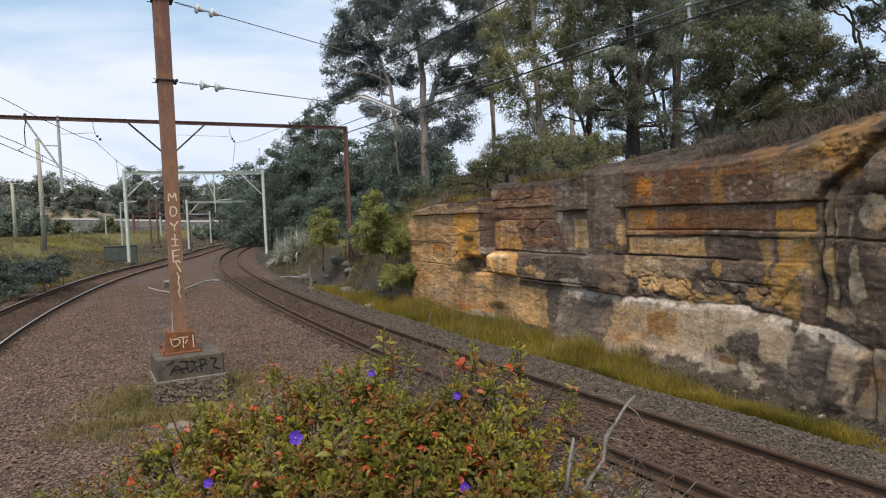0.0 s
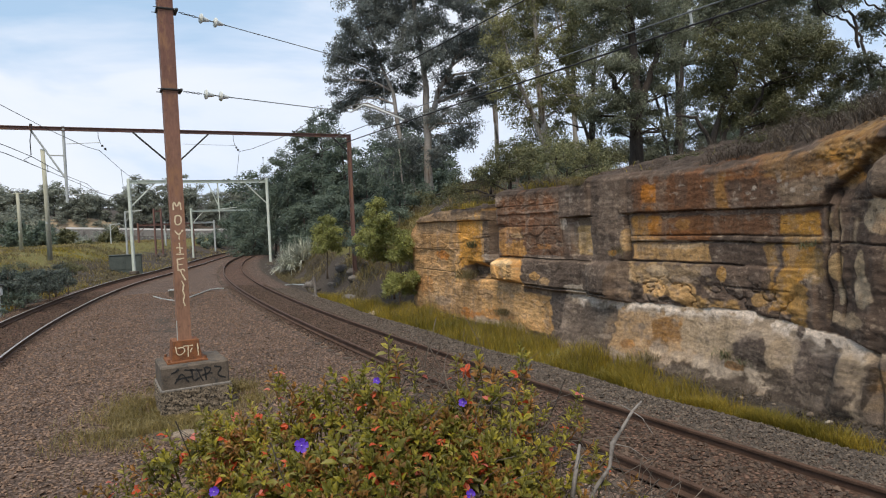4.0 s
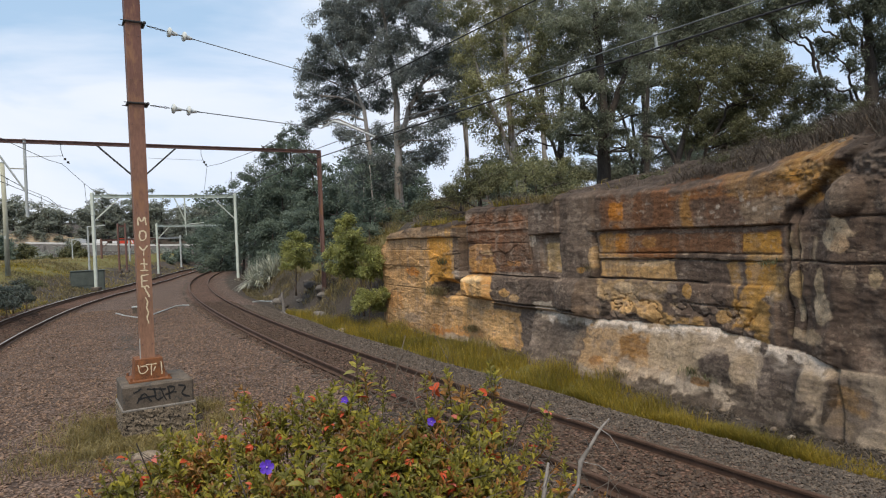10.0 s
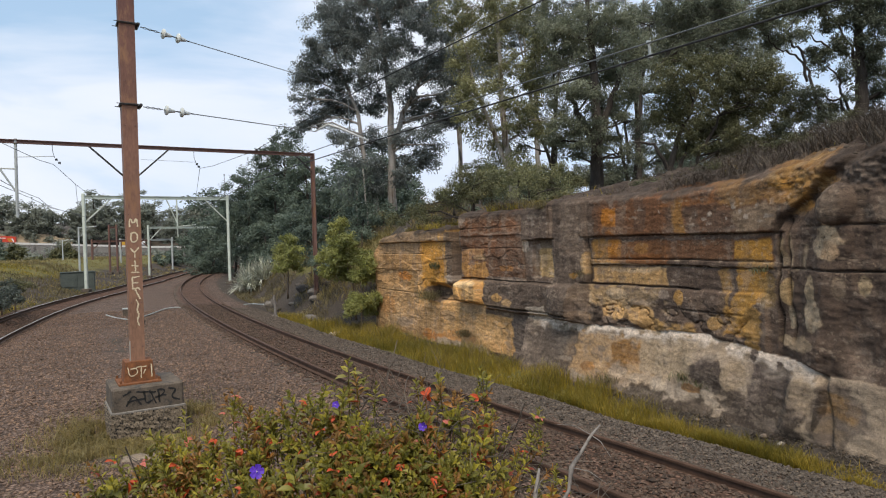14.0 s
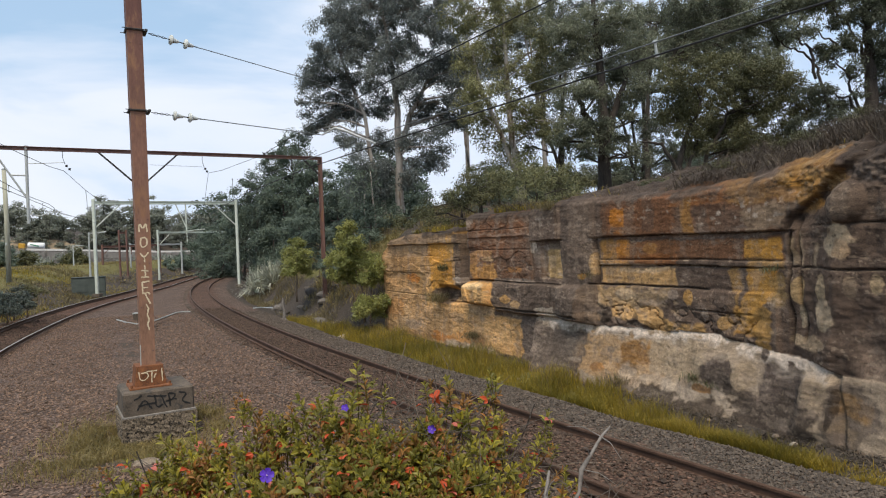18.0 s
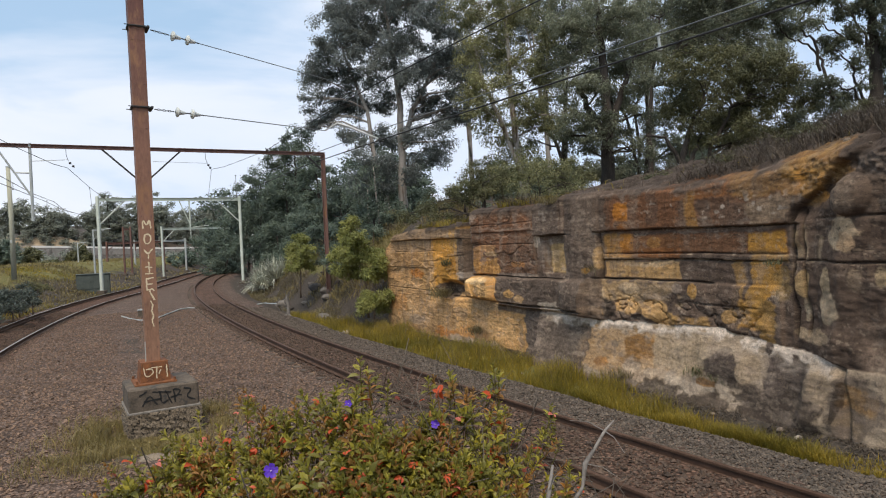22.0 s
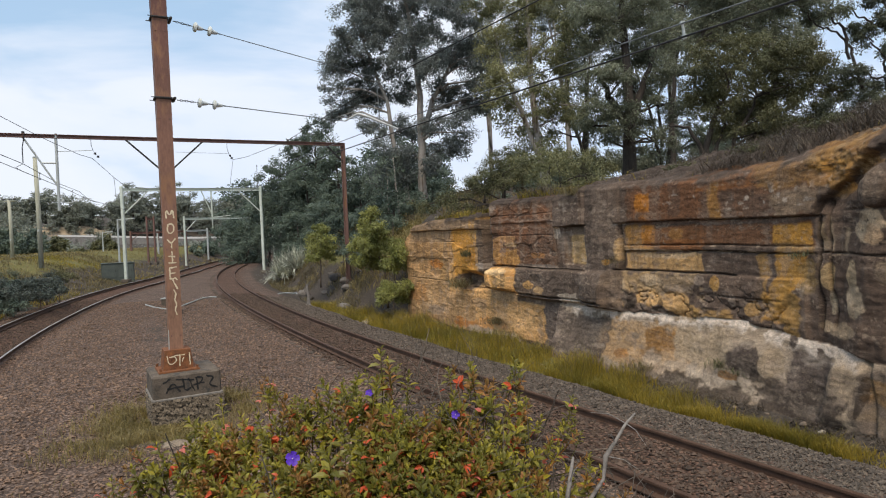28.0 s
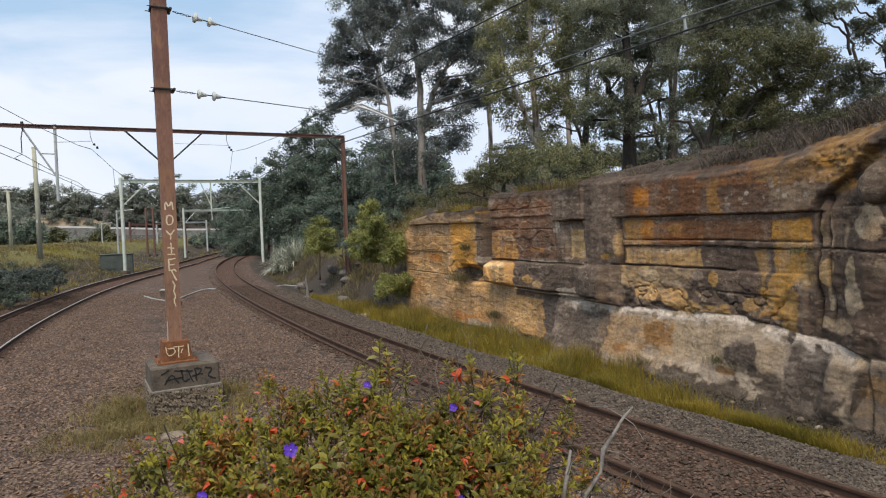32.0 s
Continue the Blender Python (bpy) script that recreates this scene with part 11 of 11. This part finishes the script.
def build_shrub():
    rng = np.random.default_rng(31)
    base = Vector((-0.35, 3.1, 0.35))
    ob = thing("flowering_shrub", "flowering shrub with olive leaves, red old leaves and violet flowers", "shrub", Matrix.Translation(base))
    kinds = [sprig_mesh(k, P_LEAF if k < 9 else P_LEAF2, 0.95 if k % 3 else 1.12) for k in range(12)]
    places = []
    while len(places) < 1400:
        u = rng.uniform(-0.64, 0.30)
        drop = rng.random() ** 0.9 * 0.24
        dense = np.interp(u, [-0.64, -0.45, -0.3, -0.05, 0.06, 0.12, 0.20, 0.30], [0.25, 0.45, 0.75, 1.0, 0.75, 0.42, 0.20, 0.12])
        patch = vnoise(np.array([[u * 24, drop * 34, 3.0]]), 77)[0]
        if rng.random() > dense * (0.72 + 1.2 * patch) * (1.1 - 1.6 * drop):
            continue
        q = canopy(u, drop) + Vector(rng.normal(0, 1, 3)) * 0.035
        places.append((q, u, drop))
    inner = []
    for k in range(240):
        u, drop = rng.uniform(-0.6, 0.16), rng.uniform(0.03, 0.3)
        q = canopy(u, drop) + Vector((rng.normal(0, 0.06), rng.uniform(0.10, 0.65), rng.uniform(-0.3, -0.04)))
        inner.append(q)
    tall = [(Vector((0.36, 3.30, 2.36)), 0.1, 0), (Vector((-0.85, 3.25, 2.31)), -0.26, 0), (Vector((-0.31, 3.2, 2.44)), -0.1, 0), (Vector((0.20, 3.2, 2.26)), 0.05, 0), (Vector((0.62, 3.25, 2.16)), 0.19, 0)]
    tall += [(q + Vector((rng.normal(0, 0.035), rng.normal(0, 0.03), -rng.uniform(0.02, 0.12))), u, 0) for q, u, d in tall for k in range(4)]
    places = tall + places

    def orient(q):
        d = (Vector(q) - Vector((-0.4, 3.6, 1.2)))
        d = (d.normalized() * 0.55 + Vector((0, -0.15, 0.8)) + Vector(rng.normal(0, 0.28, 3))).normalized()
        return d.to_track_quat("Z", "Y").to_matrix().to_4x4() @ Matrix.Rotation(rng.uniform(0, 6.28), 4, "Z")

    rest_v, rest_f = [], []
    rest2_v, rest2_f = [], []
    for k, item in enumerate([p[0] for p in places] + inner):
        i = int(rng.integers(0, 9)) if rng.random() < 0.72 else int(rng.integers(9, 12))
        m = Matrix.Translation(Vector(item) - base) @ orient(item) @ Matrix.Scale(rng.uniform(0.8, 1.3), 4)
        if k < 300:
            part("sprig", kinds[i], None, ob, at=m)
        else:
            me = kinds[i]
            n = len(me.vertices)
            co = np.empty(n * 3, np.float32)
            me.vertices.foreach_get("co", co)
            co = np.c_[co.reshape(-1, 3), np.ones(n)] @ np.array(m).T
            tv, tf = (rest_v, rest_f) if i < 9 else (rest2_v, rest2_f)
            off = sum(len(q) for q in tv)
            tv.append(co[:, :3])
            tf += [tuple(off + j for j in f.vertices) for f in me.polygons]
    for tv, tf, mat in ((rest_v, rest_f, P_LEAF), (rest2_v, rest2_f, P_LEAF2)):
        me = bpy.data.meshes.new("foliage")
        me.from_pydata(np.concatenate(tv).tolist(), [], tf)
        me.materials.append(mat)
        tagged(part("foliage", me, None, ob, "dense olive foliage"), kind="stuff")
    # stems
    for k in range(46):
        q = places[k * 11 % len(places)][0] - base
        a = Vector((rng.uniform(-0.35, 0.35), rng.uniform(-0.2, 0.4), -0.1))
        m = a.lerp(q, 0.5) + Vector((rng.normal(0, 0.10), rng.normal(0, 0.08), rng.uniform(0, 0.18)))
        g = Geo().tube([a, a.lerp(m, 0.5) + Vector(rng.normal(0, 0.03, 3)), m, m.lerp(q, 0.5) + Vector(rng.normal(0, 0.03, 3)), q], [0.013, 0.011, 0.008, 0.005, 0.003], 6)
        for j in range(4):
            e = places[int(rng.integers(0, len(places)))][0] - base
            s = m.lerp(q, rng.uniform(0, 0.8))
            if (e - s).length < 0.7:
                g.tube([s, s.lerp(e, 0.5) + Vector(rng.normal(0, 0.03, 3)), e], [0.005, 0.004, 0.002], 5)
        part("stem", g, M_TWIG, ob)
    # bare twigs
    tangle = Geo()
    for k in range(620):
        u = rng.uniform(-0.08, 0.40) if k % 3 else rng.uniform(-0.55, 0.1)
        q = canopy(u, rng.uniform(0.0, 0.22)) - base + Vector((0, rng.uniform(0, 0.3), rng.uniform(-0.08, 0.02)))
        d = Vector((rng.normal(0, 1), rng.normal(0, 0.6), rng.normal(0.4, 0.6))).normalized() * rng.uniform(0.10, 0.32)
        tangle.tube([q - d, q + Vector(rng.normal(0, 0.015, 3)), q + d * 0.6, q + d + Vector(rng.normal(0, 0.03, 3))], [0.0030, 0.0026, 0.002, 0.001], 4)
    tagged(part("twig_tangle", tangle, M_GREYTWIG, ob, "tangle of thin bare twigs"), kind="stuff")
    reds = [one_leaf(P_REDLEAF), one_leaf(P_REDLEAF), one_leaf(P_PINKLEAF)]
    for k in range(480):
        q, u, drop = places[int(len(places) * rng.random())]
        q = q + Vector((rng.normal(0, 0.025), -0.04, rng.normal(0.005, 0.025)))
        m = Matrix.Translation(q - base) @ Euler((rng.uniform(-1.2, 0.3), rng.uniform(-1, 1), rng.uniform(0, 6.28))).to_matrix().to_4x4() @ Matrix.Scale(rng.uniform(0.55, 1.05), 4)
        part("red_leaf", reds[k % 3 if k % 5 else 0], None, ob, "red ageing leaf", at=m)
    fl = flower_mesh()
    core = Geo().lathe([(0.002, 0), (0.004, 0.008), (0.001, 0.012)], None, 6).mesh("stamens", P_STAMEN)
    for q, s in (((-0.675, 2.80, 2.13), 0.85), ((-0.26, 2.60, 1.98), 0.62), ((-1.06, 2.78, 1.95), 0.6), ((-0.36, 3.05, 2.34), 0.5), ((0.04, 2.98, 2.24), 0.55), ((0.05, 2.55, 1.99), 0.55)):
        v = Vector(q)
        m = Matrix.Translation(v - base) @ Vector((rng.normal(0.1, 0.2), -1, 0.45)).normalized().to_track_quat("Z", "Y").to_matrix().to_4x4() @ Matrix.Scale(s, 4)
        f = part("flower", fl, None, ob, "violet five-petalled flower", at=m)
        part("stamens", core, None, f)


build_shrub()


def dead_branches():
    for pts, r in (([(0.55, 2.85, 1.70), (0.62, 2.9, 1.84), (0.70, 2.93, 1.93), (0.72, 2.95, 2.03), (0.77, 2.98, 2.08), (0.83, 3.0, 2.16), (0.88, 3.02, 2.20)], [0.009, 0.010, 0.008, 0.012, 0.008, 0.007, 0.004]), ([(0.50, 2.8, 1.85), (0.53, 2.85, 1.95), (0.56, 2.9, 2.05)], [0.012, 0.010, 0.006])):
        ob = thing("dead_branch", "silvery dead branch standing in the shrub", "branch", Matrix.Translation(pts[0]), "dead branches")
        o = Vector(pts[0])
        part("bough", Geo().tube([Vector(q) - o for q in pts], r, 8), M_DEADWOOD, ob, smooth=True)
        rng = random.Random(len(pts))
        for k in range(5 if len(pts) > 3 else 2):
            i = rng.randrange(1, len(pts))
            s = Vector(pts[i]) - o
            d = Vector((rng.uniform(-1, 1), rng.uniform(-0.4, 0.4), rng.uniform(-0.5, 0.8))).normalized() * rng.uniform(0.08, 0.2)
            part("twig", Geo().tube([s, s + d * 0.5 + Vector((0, 0, 0.02)), s + d], [0.003, 0.002, 0.001], 5), M_DEADWOOD, ob)


dead_branches()


# ---- small things by the line
def build_bits():
    ob = thing("dead_stump", "bleached dead tree stump beside the track", "stump", Matrix.Translation((-6.5, 31.6, -0.4)))
    part("stem", Geo().tube([(0, 0, 0), (0.02, 0, 0.5), (-0.04, 0, 0.95), (-0.02, 0, 1.15)], [0.10, 0.07, 0.06, 0.04], 8), M_DEADWOOD, ob)
    for d in ((-0.45, -0.2), (0.35, -0.3), (0.1, 0.4)):
        part("root", Geo().tube([(0, 0, 0.2), (d[0] * 0.5, d[1] * 0.5, 0.08), (d[0], d[1], 0.0)], [0.06, 0.04, 0.02], 6), M_DEADWOOD, ob)
    part("branch", Geo().tube([(0, 0, 0.6), (-0.12, -0.1, 0.8), (-0.14, -0.1, 0.95)], [0.045, 0.04, 0.03], 6), M_DEADWOOD, ob)
    cable = [(-15.42, 33.83), (-14.36, 32.5), (-13.3, 31.4), (-13.0, 32.3), (-13.3, 34.6), (-13.46, 36.6), (-13.3, 37.4), (-12.93, 37.3)]
    thing("loose_cable", "pale loose cable lying across the ballast", "cable", mesh=Geo().tube([(x, y, -0.16 + 0.03 * math.sin(3 * y)) for x, y in cable], 0.035, 6).mesh("loose_cable", M_GALV))
    offcut = [(-9.31, 37.0), (-9.0, 37.45), (-8.5, 36.9), (-8.08, 36.24)]
    thing("loose_cable", "short pale cable offcut lying beside the rail", "cable", mesh=Geo().tube([(x, y, -0.10 + 0.03 * math.sin(3 * y)) for x, y in offcut], 0.035, 6).mesh("loose_cable", M_GALV))
    mk = thing("marker_block", "small weathered concrete marker block", "marker", Matrix.Translation((-14.3, 33.6, -0.25)))
    part("block", Geo().box((0, 0, 0.2), (0.3, 0.25, 0.4), bevel=0.03), M_CONCRETE, mk)
    part("cap", Geo().box((0.0, 0, 0.42), (0.34, 0.29, 0.06), bevel=0.02), M_GALV, mk)
    m_box = surface("dull_green_cabinet", (0.055, 0.066, 0.060), (0.10, 0.115, 0.10), 2, 20, 0.7, bump=0.2)
    cab = thing("equipment_cabinet", "dull green trackside cabinet set in the bank", "cabinet", Matrix.Translation((-29.2, 59.0, 0.0)) @ Matrix.Rotation(radians(24), 4, "Z") @ Matrix.Scale(1.15, 4))
    part("body", Geo().box((0, 0, 0.25), (2.3, 0.9, 1.8), bevel=0.03), m_box, cab)
    for k in (-0.57, 0.57):
        d = part("door", Geo().box((k, -0.46, 0.55), (1.08, 0.03, 1.0), bevel=0.01), m_box, cab)
        part("handle", Geo().box((k + 0.4, -0.485, 0.6), (0.04, 0.03, 0.14)), M_HARDWARE, d)
    part("roof", Geo().box((0, 0, 1.18), (2.42, 1.02, 0.06), bevel=0.02), m_box, cab)
    st = thing("relay_post", "short post with a white relay box", "relay box", Matrix.Translation((-18.9, 27.2, 0.0)))
    part("post", Geo().tube([(0, 0, -0.4), (0, 0, 0.9)], 0.05, 8), M_GALV, st)
    part("box", Geo().box((0, 0, 1.0), (0.22, 0.2, 0.4), bevel=0.02), P_WHITE, st)
    part("hood", Geo().box((0, 0, 1.23), (0.34, 0.3, 0.05), bevel=0.01), M_HARDWARE, st)


build_bits()


def boulder(x, y, size, colour, seed, label="weathered sandstone boulder on the slope", z=None, flat=1.0):
    rng = random.Random(seed)
    bm = bmesh.new()
    bmesh.ops.create_icosphere(bm, subdivisions=3 if size > 0.12 else 2, radius=1)
    s = Vector((size * rng.uniform(0.8, 1.3), size * rng.uniform(0.7, 1.1), size * rng.uniform(0.45, 0.75) * flat))
    off = Vector((rng.uniform(0, 50), rng.uniform(0, 50), 0))
    for v in bm.verts:
        n = noise.noise(v.co * 1.3 + off) * 0.35 + noise.noise(v.co * 4 + off) * 0.12
        v.co = v.co * (1 + n)
        v.co = Vector((v.co.x * s.x, v.co.y * s.y, v.co.z * s.z))
    me = bpy.data.meshes.new("boulder")
    bm.to_mesh(me)
    bm.free()
    me.attributes.new("tint", "FLOAT_COLOR", "POINT").data.foreach_set("color", np.tile(np.array([*colour, 1], np.float32), len(me.vertices)))
    me.polygons.foreach_set("use_smooth", [True] * len(me.polygons))
    me.materials.append(M_ROCK)
    z = float(ground_z(np.array([x]), np.array([y]))[0]) if z is None else z
    thing("boulder", label, "boulder", Matrix.Translation((x, y, z + s.z * 0.25)), "boulders by the line", mesh=me)


brng = random.Random(77)
for k in range(26):
    y = brng.uniform(27.5, 38)
    x = float(wall_x(y)) + brng.uniform(-0.4, 3.4)
    boulder(x, y, brng.uniform(0.12, 0.42), (0.085, 0.075, 0.068) if k % 3 else (0.15, 0.135, 0.12), k)
for k in range(14):
    y = brng.uniform(7.5, 24)
    x = float(wall_x(y)) - brng.uniform(0.55, 1.3)
    boulder(x, y, brng.uniform(0.03, 0.07), brng.choice([GREY, GREY, (0.30, 0.26, 0.21)]), 40 + k, "small fallen stone at the cliff foot")
for k in range(9):
    y = 78 + 4 * k
    boulder(float(right_centre(y)) + 5 + brng.uniform(-0.5, 1.5), y, brng.uniform(0.5, 1.2), GREY, 70 + k, "grey boulder beside the distant curve")
boulder(-4.58, 10.88, 0.24, (0.20, 0.16, 0.12), 90, "pale flat stone before the post", flat=0.3)
boulder(-4.14, 10.94, 0.26, (0.17, 0.135, 0.10), 91, "pale flat stone before the post", flat=0.25)
boulder(-2.9, 25.3, 0.22, (0.42, 0.35, 0.27), 92, "pale stone in the verge grass")
for k in range(60):
    s, back = brng.uniform(6.5, 12.5), brng.uniform(0.05, 2.0)
    bx, by, bz = cliff_top(np.array([s]), np.array([back]))
    boulder(float(bx[0]), float(by[0]), brng.uniform(0.03, 0.085), (0.15, 0.12, 0.092) if k % 2 else (0.085, 0.068, 0.055), 130 + k, "weathered stone in the soil of the cliff top", float(bz[0]))


# ---- what moves
def road_pose(x, lane):
    e = 1.0
    dx, dy, dz = 2 * e, float(road_y(x + e) - road_y(x - e)), float(road_z(x + e) - road_z(x - e))
    m = Vector((dx, dy, dz)).to_track_quat("X", "Z").to_matrix().to_4x4()
    return Matrix.Translation((x, float(road_y(x)) + lane, float(road_z(x)) + 0.005)) @ m


def motions():
    for ob, t0, x0, v, lane in TRAFFIC:
        ob.scale = (0.66, 0.9, 0.92) if ob.name.startswith("tank") else (0.82, 0.82, 0.82)
        walk(ob, [(t, road_pose(min(max(x0 + v * (t - t0), -345), 30), lane)) for t in (0, 2, 4, 6, 8, 10, 12, 14, 16, 18, 20, 22, 24, 26, 28, 30, 32)])


motions()
